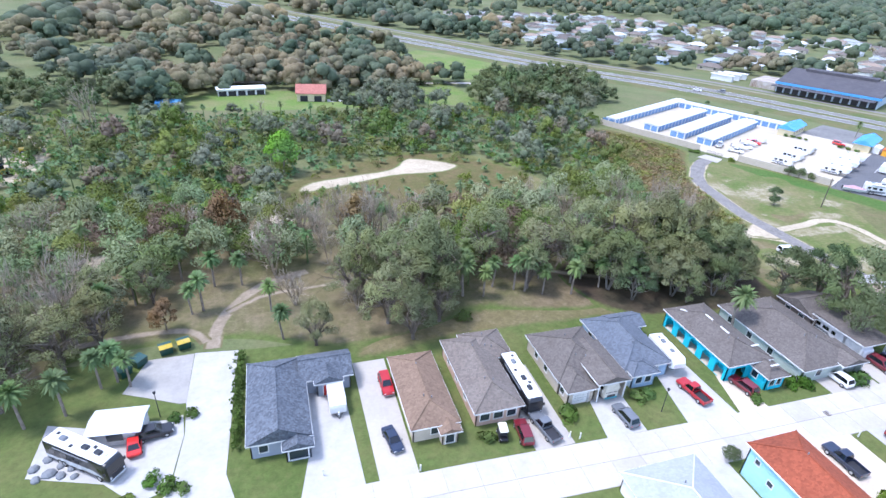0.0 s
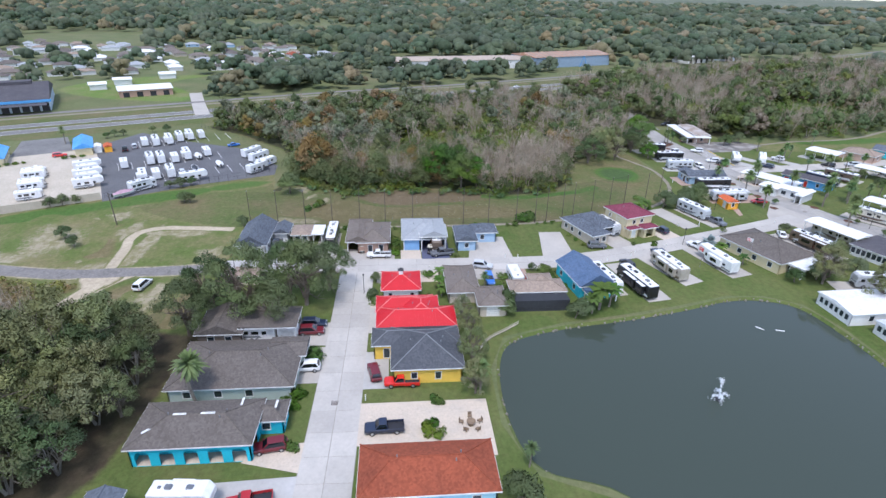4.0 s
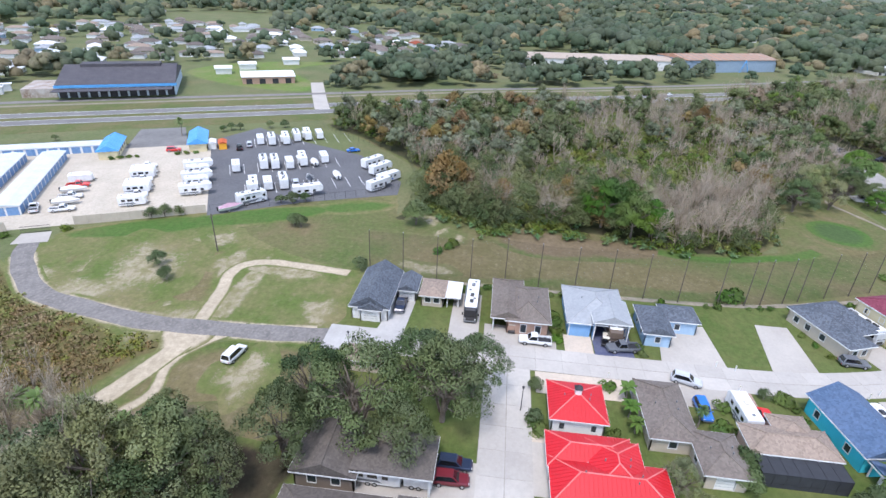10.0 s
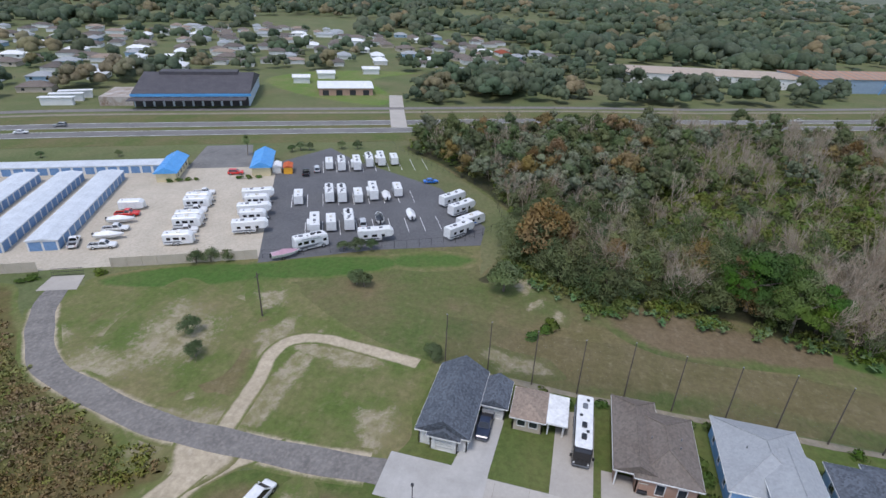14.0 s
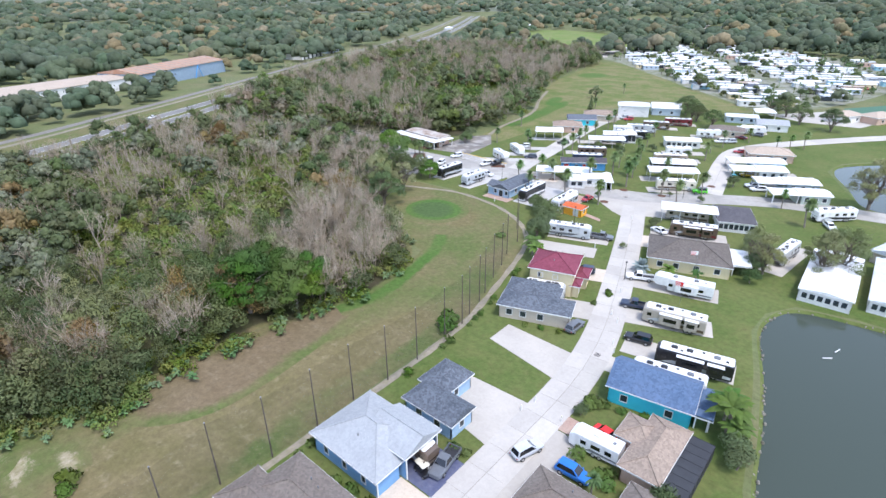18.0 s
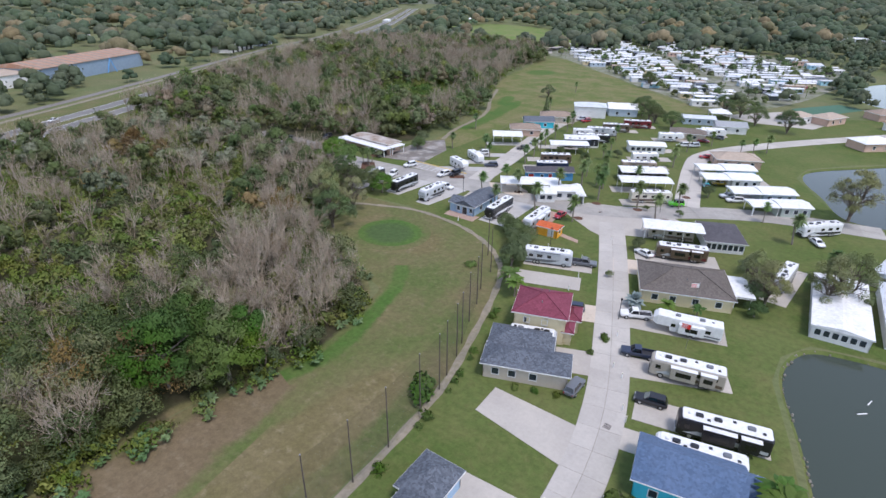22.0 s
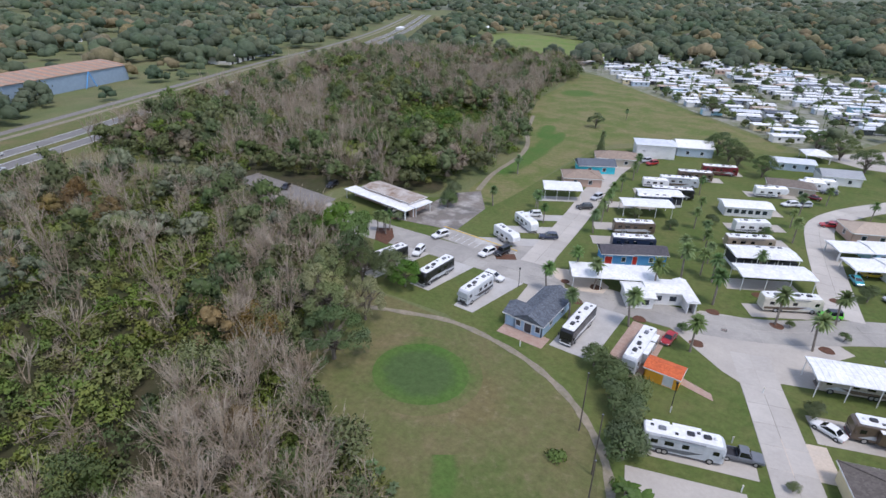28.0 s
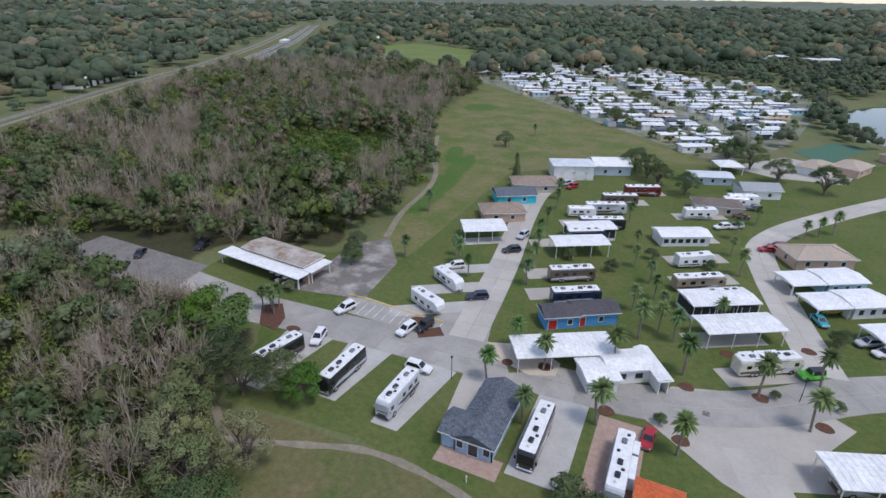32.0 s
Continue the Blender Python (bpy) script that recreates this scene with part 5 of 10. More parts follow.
        for p, q, r in ends:
            # the triangle of wall under a gable, set in by the overhang
            mx, my = (p[0] + q[0]) / 2, (p[1] + q[1]) / 2
            ix, iy = (x0 + x1) / 2 - mx, (y0 + y1) / 2 - my
            n = math.hypot(ix, iy)
            ix, iy = ix / n * over, iy / n * over
            v = []
            for k in (1.0, 1.3):
                v += [(p[0] * 0.96 + mx * 0.04 + ix * k, p[1] * 0.96 + my * 0.04 + iy * k, p[2] - 0.12), (q[0] * 0.96 + mx * 0.04 + ix * k, q[1] * 0.96 + my * 0.04 + iy * k, q[2] - 0.12), (r[0] + ix * k, r[1] + iy * k, r[2] - 0.12)]
            wb.add(v, [(0, 1, 2), (5, 4, 3), (0, 3, 4, 1), (1, 4, 5, 2), (2, 5, 3, 0)])
        if wb.v:
            part("wall", wb.weld(), M[wall], h)
    return h


def win(*at, w=1.1, z0=0.9, z1=2.1, k="window"):
    return [(a, w, z0, z1, k) for a in at]


N = ()
# street A, north side, from the parking apron towards the oaks
house("grey L-shaped house with slate-blue shingles and white trim", 0, 61, 0, [
    (-7.2, 1.2, -8.2, 8.2, 2.9, "hyp", 0.5, {"y-": win(0.22), "x-": win(0.25, 0.5, 0.8), "x+": win(0.3, w=0.9)}, N),
    (-2.8, 1.3, -9.8, -5.5, 2.6, "gy", 0.45, {"y-": [(0.5, 2.4, 0.3, 2.1, "window")]}, N),
    (0.2, 8.2, 2.2, 8.4, 2.9, "gx", 0.5, {"y-": win(0.7, w=0.9)}, N),
    (2.2, 6.6, 1.2, 4.5, 2.9, "gy", 0.5, {"y-": [(0.5, 1.6, 0.05, 2.1, "red")]}, N)], "w_grey", "slate", "slate")
house("brown-roofed house with a hip roof and low porch", 17.5, 57.8, 0, [
    (-3.6, 3.6, -7.5, 8.2, 2.8, "hip", 0.42, {"x-": win(0.3, 0.6), "y-": win(0.5)}, N),
    (0.2, 3.4, -8.9, -6.0, 2.5, "gy", 0.4, {"y-": [(0.5, 1.2, 0.2, 2.1, "window")]}, N)], "w_tan", "brown", "brown")
house("tan house with a taupe hip roof and glazed sun room", 27.5, 59.7, 0, [
    (-4.2, 3.6, -8.8, 8.4, 2.9, "hip", 0.45, {"x-": win(0.2, 0.45, 0.7), "y-": win(0.2, 0.5, 0.8, w=1.4)}, N),
    (-1.0, 6.4, 2.0, 9.2, 2.9, "hip", 0.45, {"x+": win(0.5)}, N)], "w_salmon", "taupe", "taupe")
house("tan house with a brown-grey hip roof and a motorhome port", 43.7, 59, 0, [
    (-5.6, 5.4, -5.0, 7.2, 2.9, "hip", 0.42, {"x-": win(0.3, 0.6)}, N),
    (-5.4, 0.0, -7.6, -3.0, 2.9, "hym", 0.42, {"y-": [(0.5, 2.6, 0.1, 2.2, "garage")], "x-": win(0.5)}, N),
    (-0.6, 5.2, -8.0, 2.0, 3.9, "gy", 0.35, {}, ("y-",))], "w_tan", "greybrown", "greybrown")
house("blue house with a blue-grey hip roof and bay front", 55, 60.7, 0, [
    (-5.2, 4.0, -6.8, 7.4, 2.9, "hip", 0.42, {"x-": win(0.2, 0.45, 0.75), "y-": win(0.7)}, N),
    (-4.8, 0.4, -8.4, -4.0, 2.9, "hip", 0.42, {"y-": win(0.3, 0.7), "x-": win(0.5)}, N),
    (-0.6, 5.8, 3.0, 7.6, 2.9, "gx", 0.42, {}, N)], "w_paleblue", "bluegrey", "bluegrey")
teal = house("bright turquoise house with an arcaded side and taupe roof", 71.2, 58.4, 0, [
    (-4.6, 4.6, -8.4, 8.4, 3.5, "hip", 0.36, {"x-": [(a, 1.9, 0.05, 2.5, "open") for a in (0.1, 0.3, 0.5, 0.7, 0.9)], "y-": [(0.3, 2.8, 0.05, 2.4, "open")]}, N),
    (0.4, 5.0, -11.8, -6.0, 2.8, "hip", 0.4, {"y-": win(0.3, 0.7, w=0.9), "x-": win(0.5), "x+": win(0.5)}, N)], "w_teal", "greybrown", "greybrown")
for k in range(5):
    y = 7.95 - (0.1 + 0.2 * k) * 15.9
    for s in (-1, 1):
        part("arch_corner", B().loft([[(x, y + s * 0.95, 2.5), (x, y + s * 0.25, 2.5), (x, y + s * 0.7, 2.3), (x, y + s * 0.95, 1.85)] for x in (-4.14, -3.98)]), M["w_teal"], teal)
part("inner_wall", B().box(-2.2, -2.0, -7.7, 7.7, 0, 3.2), M["w_teal"], teal)
part("porch_floor", B().box(-4.1, -2.0, -7.9, 7.9, 0.0, 0.08), M["pavers"], teal)
for x, y, L, a in ((0, -1.6, 2.0, 0), (0, 2.2, 1.8, 0), (2.4, -10.4, 1.6, 90), (3.0, -5.4, 2.0, 90), (-2.2, 6.0, 1.2, 45)):
    z = {0: 5.17, 90: 4.2, 45: 4.45}[a]
    v = part("ridge_vent", B().rbox(-0.16, 0.16, -L / 2, L / 2, z, z + 0.1, 0.03), M["trim"], teal, "white ridge vent")
    v.location, v.rotation_euler = (x, y, 0), (0, 0, radians(a))
house("large sage-walled house with a grey shingle hip roof", 85.5, 56.4, 0, [
    (-6.5, 6.5, -9.8, 10.0, 2.9, "hip", 0.36, {"x-": win(0.15, 0.4, 0.65), "y-": win(0.3)}, N),
    (1.0, 6.8, -10.6, -4.0, 3.1, "gy", 0.3, {}, ("y-",))], "w_sage", "greybrown", "greybrown")
house("brown house with a carport under a large oak", 98, 58, 0, [
    (-4.2, 4.2, 0.0, 8.6, 2.9, "gx", 0.42, {"x-": win(0.3, 0.7)}, N),
    (-3.6, 3.6, -9.4, 1.0, 3.6, "shed", 0.3, {}, ("y-", "x-", "x+"))], "w_brown", "greybrown", "greybrown")
# street A, pond side
house("pale grey metal-roofed house", 43.6, 29.2, 0, [(-5.8, 5.8, -8.5, 8.0, 3.0, "hip", 0.4, {"y+": win(0.3, 0.7)}, N)], "w_white", "palegrey", "pale_metal")
house("two-storey pale blue house with a red clay tile roof", 59.6, 26.8, 0, [
    (-4.2, 4.2, -8.6, 8.6, 5.4, "hip", 0.45, {"x-": [(0.1, 0.7, 3.4, 4.2, "window"), (0.25, 0.8, 2.2, 3.0, "window"), (0.85, 1.0, 1.0, 4.4, "window"), (0.6, 0.9, 2.8, 4.0, "window")], "y-": win(0.5, w=4.0, z0=0.4, z1=2.3) + win(0.5, w=4.0, z0=2.9, z1=4.7), "y+": win(0.5)}, N)], "w_ltblue", "clay", "clay")
house("yellow stucco house with a grey tile hip roof", 87.8, 27, 0, [
    (-6.2, 6.2, -7.6, 4.6, 3.2, "hip", 0.42, {"x-": [(0.65, 0.9, 0.8, 2.2, "window"), (0.3, 0.9, 1.0, 2.2, "window")]}, N),
    (0.6, 6.2, -7.4, 8.0, 3.2, "hip", 0.42, {"x-": [(0.15, 1.0, 0.3, 2.2, "window")]}, N)], "w_yellow", "grey_tile", "grey_ridge", seams=0.42)
house("white house with a bright red standing-seam metal roof", 99.6, 27, 0, [
    (-5.8, 1.4, -7.6, 7.4, 3.2, "hip", 0.45, {"x-": win(0.2, 0.4, 0.6, 0.8)}, N),
    (-0.4, 5.8, -3.8, 7.6, 3.2, "hip", 0.45, {"y+": win(0.5)}, N),
    (-4.0, 4.6, -4.6, 2.4, 3.7, "hip", 0.42, {}, N)], "w_white", "red_metal", "pale_red", seams=0.55)
gz = house("small white garage with a red metal hip roof and cupola", 112, 29.6, 0, [(-4.2, 4.2, -4.2, 4.2, 3.0, "hip", 0.42, {"x-": win(0.2, 0.8, w=0.7)}, N)], "w_white", "red_metal", "pale_red", seams=0.55, name="garage", category="garage")
cp = part("cupola", B().rbox(-0.45, 0.45, -0.45, 0.45, 4.6, 5.5, 0.05), M["trim"], gz, "white cupola")
part("cupola_roof", B().loft([[(-0.6, -0.6, 5.5), (0.6, -0.6, 5.5), (0.6, 0.6, 5.5), (-0.6, 0.6, 5.5)], [(-0.05, -0.05, 6.1), (0.05, -0.05, 6.1), (0.05, 0.05, 6.1), (-0.05, 0.05, 6.1)]]), M["dark"], cp)
house("tan house with a taupe hip roof and an angled wing", 110.5, 15, 0, [
    (-4.0, 8.4, -1.8, 5.2, 2.8, "hip", 0.42, {"x-": win(0.5)}, N),
    (-9.4, -1.4, -6.8, -0.4, 2.8, "hip", 0.4, {"x-": [(0.5, 2.4, 0.1, 2.1, "garage")], "y+": win(0.5)}, N)], "w_tan", "taupe", "taupe")
scr = house("tan house with a black screened pool cage", 108, 1, 0, [
    (-2.0, 3.6, -6.0, 6.0, 2.8, "hip", 0.4, {}, N), (1.0, 6.2, -4.2, 1.2, 2.8, "hip", 0.4, {"x+": win(0.5)}, N)], "w_salmon", "tanroof", "tanroof")
sb = B().box(-5, -1.9, -5.6, 5.6, 0, 2.5)
part("screen_cage", sb, M["screen"], scr, "black mesh screen enclosure")
fr = B()
for k in range(8):
    y = -5.6 + 1.6 * k
    fr.box(-5.04, -4.98, y - 0.04, y + 0.04, 0, 2.52).box(-5, -1.9, y - 0.03, y + 0.03, 2.5, 2.54)
for z in (0.8, 2.48):
    fr.box(-5.04, -4.98, -5.6, 5.6, z - 0.03, z + 0.03)
part("cage_frame", fr, M["dark"], scr)
house("turquoise house with a dark blue shingle gable roof", 113.6, -11, 9, [
    (-6.2, 6.4, -4.4, 4.2, 3.2, "gx", 0.55, {"x-": win(0.35, 0.7, w=1.0) + win(0.5, w=0.8, z0=3.0, z1=3.9), "y+": win(0.2, 0.75, w=1.0), "x+": win(0.3)}, N),
    (-8.6, -5.8, -4.0, 3.4, 2.5, "shed", 0.25, {}, ("x-", "y-", "y+"))], "w_turq", "blue_shingle", None)
# street B, golf side
house("white-gabled house with a dark slate roof and a small garage", 138.4, 65, 0, [
    (-7.2, 7.6, -3.4, 4.4, 2.9, "gx", 0.62, {"x-": win(0.3, 0.7, w=0.9), "y-": win(0.2, 0.45)}, N),
    (-7.8, -2.5, -2.2, 2.6, 2.8, "gx", 0.55, {"x-": [(0.5, 2.4, 0.1, 2.2, "garage")]}, N),
    (0.4, 6.8, -7.4, -3.0, 2.6, "gx", 0.55, {"x-": [(0.5, 2.4, 0.1, 2.1, "garage")]}, N)], "w_white", "slate", None)
house("small tan park house with a white awning roof", 141, 53.2, 0, [(-3.4, 3.4, -1.2, 4.0, 2.6, "hip", 0.35, {"x-": win(0.3, 0.7), "y-": win(0.5)}, N), (-3.0, 3.2, -4.2, -1.0, 2.5, "shed", 0.1, {}, ("x-", "y-"))],
      "w_tan", {"hip": "tanroof", "shed": "white_metal"}, None, name="park_house")
house("brown tile-roofed house with a salmon brick front", 138.6, 37.4, 0, [
    (-7.4, 5.4, -5.4, 3.0, 3.1, "hip", 0.42, {"x-": [(0.4, 1.0, 0.5, 2.2, "window"), (0.75, 1.0, 0.5, 2.2, "window")]}, N),
    (-6.8, 7.6, -0.6, 5.6, 3.1, "hxp", 0.45, {"y+": win(0.3, 0.7)}, ("x-",))], "w_brick", "taupe", "taupe")
house("blue house with a pale grey roof and an open motorhome port", 138.6, 23.4, 0, [
    (-6.2, 7.2, -5.4, 5.8, 3.2, "hip", 0.42, {"x-": win(0.2, w=1.8), "y+": win(0.2, 0.5, 0.8, w=0.8)}, ("x-",)),
    (-7.0, 1.0, -5.6, 1.4, 4.2, "gx", 0.4, {"y-": win(0.3, 0.7)}, ("x-",))], "w_blue", "palegrey", "palegrey")
solid("port_wall", B().box(132.9, 133.1, 24.8, 28.7, 0, 3.0), M["w_blue"], "pale blue front wall beside the motorhome port", "wall", kind="structure")
house("pale blue house with a slate shingle L roof", 137, 10.2, 0, [
    (-5.4, 4.4, 0.0, 5.6, 2.9, "hxp", 0.5, {"x-": win(0.5, w=0.9), "y+": win(0.3, 0.7)}, N),
    (-0.6, 5.4, -5.8, 1.0, 2.9, "hip", 0.5, {"x-": win(0.4, w=0.9)}, N)], "w_paleblue", "slate", None)
house("grey house with a slate hip roof and an open garage", 141.2, -22.2, 20, [
    (-7.2, 7.0, -0.5, 5.6, 3.0, "hip", 0.45, {"x-": win(0.3, 0.7), "y+": win(0.15, 0.35, 0.6)}, N),
    (-4.2, 6.8, -5.8, 1.0, 3.2, "hip", 0.45, {}, ("x-",))], "w_tan", "slate", None)
house("two-storey cream house with a maroon tile roof", 143.4, -33.2, 18, [
    (-4.4, 5.4, -4.6, 4.8, 5.6, "hip", 0.42, {"y+": win(0.25, 0.6, z0=3.6, z1=4.6, w=0.9) + win(0.3, 0.6, w=0.9), "x-": win(0.3, 0.6, z0=3.6, z1=4.6, w=0.9)}, N),
    (-6.6, -3.4, -4.6, 0.4, 2.9, "hip", 0.42, {"x-": [(0.5, 2.2, 0.1, 2.3, "open")]}, N),
    (-5.6, -3.4, 0.6, 4.4, 2.8, "hip", 0.4, {"x-": [(0.5, 1.2, 0.1, 2.2, "door")]}, N)], "w_cream", "maroon", "maroon")
# between the street and the first pond's end
house("long cream house with a brown hip roof and white awning", 125.2, -61.8, 19.5, [
    (-8.2, 9.4, -6.6, 6.6, 3.0, "hip", 0.38, {"y+": win(0.15, 0.35, 0.6, 0.85), "x-": win(0.3, 0.7)}, N),
    (-12.0, -8.0, -5.0, 4.0, 2.6, "shed", 0.2, {}, ("x-", "y+", "y-"))], "w_cream", {"hip": "greybrown", "shed": "white_metal"}, "greybrown")


# ---------------------------------------------------------------- vehicles (local +x is forwards)
def wheel(parent, x, y, r=0.36, w=0.24):
    b, q = B(), B()
    b.tube((x, y - w / 2, r), (x, y + w / 2, r), r, r, 12)
    t = part("wheel", b, M["rubber"], parent)
    s = 1 if y > 0 else -1
    q.tube((x, y + s * w / 2, r), (x, y + s * (w / 2 + 0.02), r), r * 0.6, r * 0.5, 10)
    part("rim", q, M["rim"], t)


def quad_panel(b, pts, nrm, d=0.012):
    """A thin panel lying d off the face given by four corners."""
    n = Vector(nrm).normalized() * d
    a = [tuple(Vector(p) + n) for p in pts]
    c = [tuple(Vector(p) - n * 0.5) for p in pts]
    b.add(a + c, [(0, 1, 2, 3), (7, 6, 5, 4), (0, 4, 5, 1), (1, 5, 6, 2), (2, 6, 7, 3), (3, 7, 4, 0)])
    return b


MADE = {}


DISTANT = False


def joined(t):
    """A thing that stays far off keeps one part for each of its materials."""
    groups = {}
    for o in t.children_recursive:
        groups.setdefault(o.data.materials[0].name, []).append(o)
    for name, obs in groups.items():
        b = B()
        for o in obs:
            b.add([tuple(v.co) for v in o.data.vertices], [tuple(p.vertices) for p in o.data.polygons])
        q = part(obs[0].name.split(".")[0], b, obs[0].data.materials[0], t)
        if len(obs) > 1:
            q["kind"] = "stuff"
        for o in obs:
            bpy.data.objects.remove(o)
    return t


def placed(key, make, x, y, turn, z=0.06, scale=1.0):
    """The first thing of a kind is built, the next are copies of it."""
    key = (key, DISTANT)
    if key in MADE:
        t = copy_thing(MADE[key], pose(x, y, z, 0, 0, turn))
    else:
        t = MADE[key] = joined(make()) if DISTANT else make()
        t.matrix_basis = pose(x, y, z, 0, 0, turn)
    return t


def build_car(kind, paint, label):
    L, W = {"suv": (4.8, 0.94), "sedan": (4.7, 0.9), "pickup": (5.8, 1.0), "van": (5.0, 0.97), "jeep": (4.2, 0.92), "cart": (2.4, 0.6)}[kind]
    h = L / 2
    c = thing({"suv": "suv", "sedan": "car", "pickup": "pickup_truck", "van": "minivan", "jeep": "jeep", "cart": "golf_cart"}[kind], 0, 0, 0, 0, label, {"pickup": "pickup truck", "cart": "golf cart"}.get(kind, "car"))
    P = M[paint]
    if kind == "cart":
        part("body", B().rbox(-h, h, -W, W, 0.25, 0.7, 0.08, 0.15), P, c)
        part("seat", B().rbox(-0.5, 0.2, -0.55, 0.55, 0.7, 0.95, 0.05), M["dark"], c)
        part("backrest", B().rbox(-0.6, -0.45, -0.55, 0.55, 0.9, 1.35, 0.04), M["dark"], c)
        part("canopy", B().rbox(-0.95, 0.95, -0.62, 0.62, 1.82, 1.92, 0.04, 0.15), M["p_cream"], c)
        for x, y in ((-0.85, -0.55), (-0.85, 0.55), (0.85, -0.55), (0.85, 0.55)):
            part("post", B().tube((x, y, 0.6), (x * 0.95, y, 1.84), 0.025, 0.025, 5), M["dark"], c)
            wheel(c, x, y, 0.24, 0.18)
        return c
    top = {"suv": 1.72, "sedan": 1.45, "pickup": 1.85, "van": 1.78, "jeep": 1.85}[kind]
    belt = {"suv": 1.02, "sedan": 0.92, "pickup": 1.12, "van": 1.0, "jeep": 1.1}[kind]
    nose = {"jeep": 1.05, "van": 0.85}.get(kind, belt - 0.08)

    def ring(x, z0, z1, w):
        return [(x, -w * 0.9, z0), (x, w * 0.9, z0), (x, w, z0 + 0.15), (x, w, z1 - 0.12), (x, w * 0.9, z1), (x, -w * 0.9, z1), (x, -w, z1 - 0.12), (x, -w, z0 + 0.15)]
    if kind == "pickup":
        part("body", B().loft([ring(-0.45, 0.45, belt, W), ring(0.9, 0.45, belt, W), ring(1.3, 0.42, belt - 0.03, W), ring(h - 0.2, 0.45, nose, W * 0.96), ring(h, 0.55, nose - 0.15, W * 0.85)]), P, c)
        part("bed_floor", B().box(-h + 0.05, -0.45, -W + 0.08, W - 0.08, 0.5, 0.7), M["dark"], c)
        for s in (-1, 1):
            part("bed_side", B().rbox(-h, -0.46, min(s * W, s * (W - 0.1)), max(s * W, s * (W - 0.1)), 0.5, belt, 0.03), P, c)
        part("tailgate", B().rbox(-h, -h + 0.08, -W + 0.1, W - 0.1, 0.55, belt - 0.03, 0.02), P, c)
        x0, x1, t0, t1 = -0.5, 1.35, -0.35, 0.75
    else:
        part("body", B().loft([ring(-h, 0.5, belt - 0.12, W * 0.85), ring(-h + 0.2, 0.35, belt, W * 0.96), ring(0, 0.32, belt, W), ring(h * 0.45, 0.32, belt - 0.02, W), ring(h - 0.25, 0.36, nose, W * 0.95), ring(h, 0.48, nose - 0.2, W * 0.8)]), P, c)
        x0, x1, t0, t1 = {"suv": (-h + 0.1, 1.05, -h + 0.45, 0.25), "sedan": (-h + 0.7, 1.1, -1.0, 0.3), "van": (-h + 0.08, 1.5, -h + 0.35, 0.55), "jeep": (-h + 0.1, 0.7, -h + 0.2, 0.45)}[kind]
    bw, tw = W * 0.93, W * 0.72
    lo = [(x0, -bw, belt), (x1, -bw, belt), (x1, bw, belt), (x0, bw, belt)]
    hi = [(t0, -tw, top), (t1, -tw, top), (t1, tw, top), (t0, tw, top)]
    cab = part("cabin", B().loft([lo, hi]), P, c)
    part("roof", B().rbox(t0 - 0.02, t1 + 0.02, -tw - 0.02, tw + 0.02, top - 0.03, top + 0.03, 0.02, 0.1), P if kind != "jeep" else M["p_black"], cab)

    def pane(name, a, b2, c2, d2, nrm):
        m = (Vector(a) + Vector(b2) + Vector(c2) + Vector(d2)) / 4
        pts = [tuple(m + (Vector(q) - m) * 0.86) for q in (a, b2, c2, d2)]
        part(name, quad_panel(B(), pts, nrm), M["tint"], cab)
    pane("windshield", lo[1], lo[2], hi[2], hi[1], (1, 0, 0.8))
    pane("rear_window", lo[3], lo[0], hi[0], hi[3], (-1, 0, 0.4))
    pane("side_window", lo[0], lo[1], hi[1], hi[0], (0, -1, 0.3))
    pane("side_window", lo[2], lo[3], hi[3], hi[2], (0, 1, 0.3))
    for s in (-1, 1):
        part("headlight", B().rbox(h - 0.16, h - 0.03, s * W * 0.66 - 0.16, s * W * 0.66 + 0.16, nose - 0.3, nose - 0.12, 0.03), M["lamp_clear"], c)
        part("taillight", B().rbox(-h - 0.01, -h + 0.08, s * W * 0.74 - 0.1, s * W * 0.74 + 0.1, belt - 0.4, belt - 0.14, 0.02), M["lamp_red"], c)
        part("mirror", B().rbox(x1 - 0.25, x1 - 0.1, min(s * (W + 0.16), s * W), max(s * (W + 0.16), s * W), belt, belt + 0.16, 0.03), P, c)
        for x in (-h * 0.62, h * 0.62):
            wheel(c, x, s * (W - 0.1), 0.36 if kind != "pickup" else 0.4)
    part("bumper", B().rbox(h - 0.06, h + 0.04, -W * 0.8, W * 0.8, 0.38, 0.56, 0.03), M["p_grey"], c)
    return c


COLOUR = {"p_white": "white", "p_black": "black", "p_red": "dark red", "p_bright_red": "bright red", "p_blue": "bright blue", "p_navy": "dark navy", "p_silver": "silver", "p_grey": "dark grey", "p_green": "lime green", "p_yellow": "yellow",
          "p_champagne": "champagne", "p_maroon_p": "maroon", "p_teal_p": "teal", "p_bronze": "bronze", "p_tan_p": "tan", "p_cream": "cream", "p_pink_p": "pink"}
KINDWORD = {"suv": "suv parked on its drive", "sedan": "car parked on its drive", "pickup": "pickup truck parked by a house", "van": "minivan parked on the grass", "jeep": "open jeep parked by a motorhome", "cart": "golf cart parked by a house"}


def car(kind, x, y, turn, paint):
    return placed((kind, paint), lambda: build_car(kind, paint, COLOUR[paint] + " " + KINDWORD[kind]), x, y, turn)


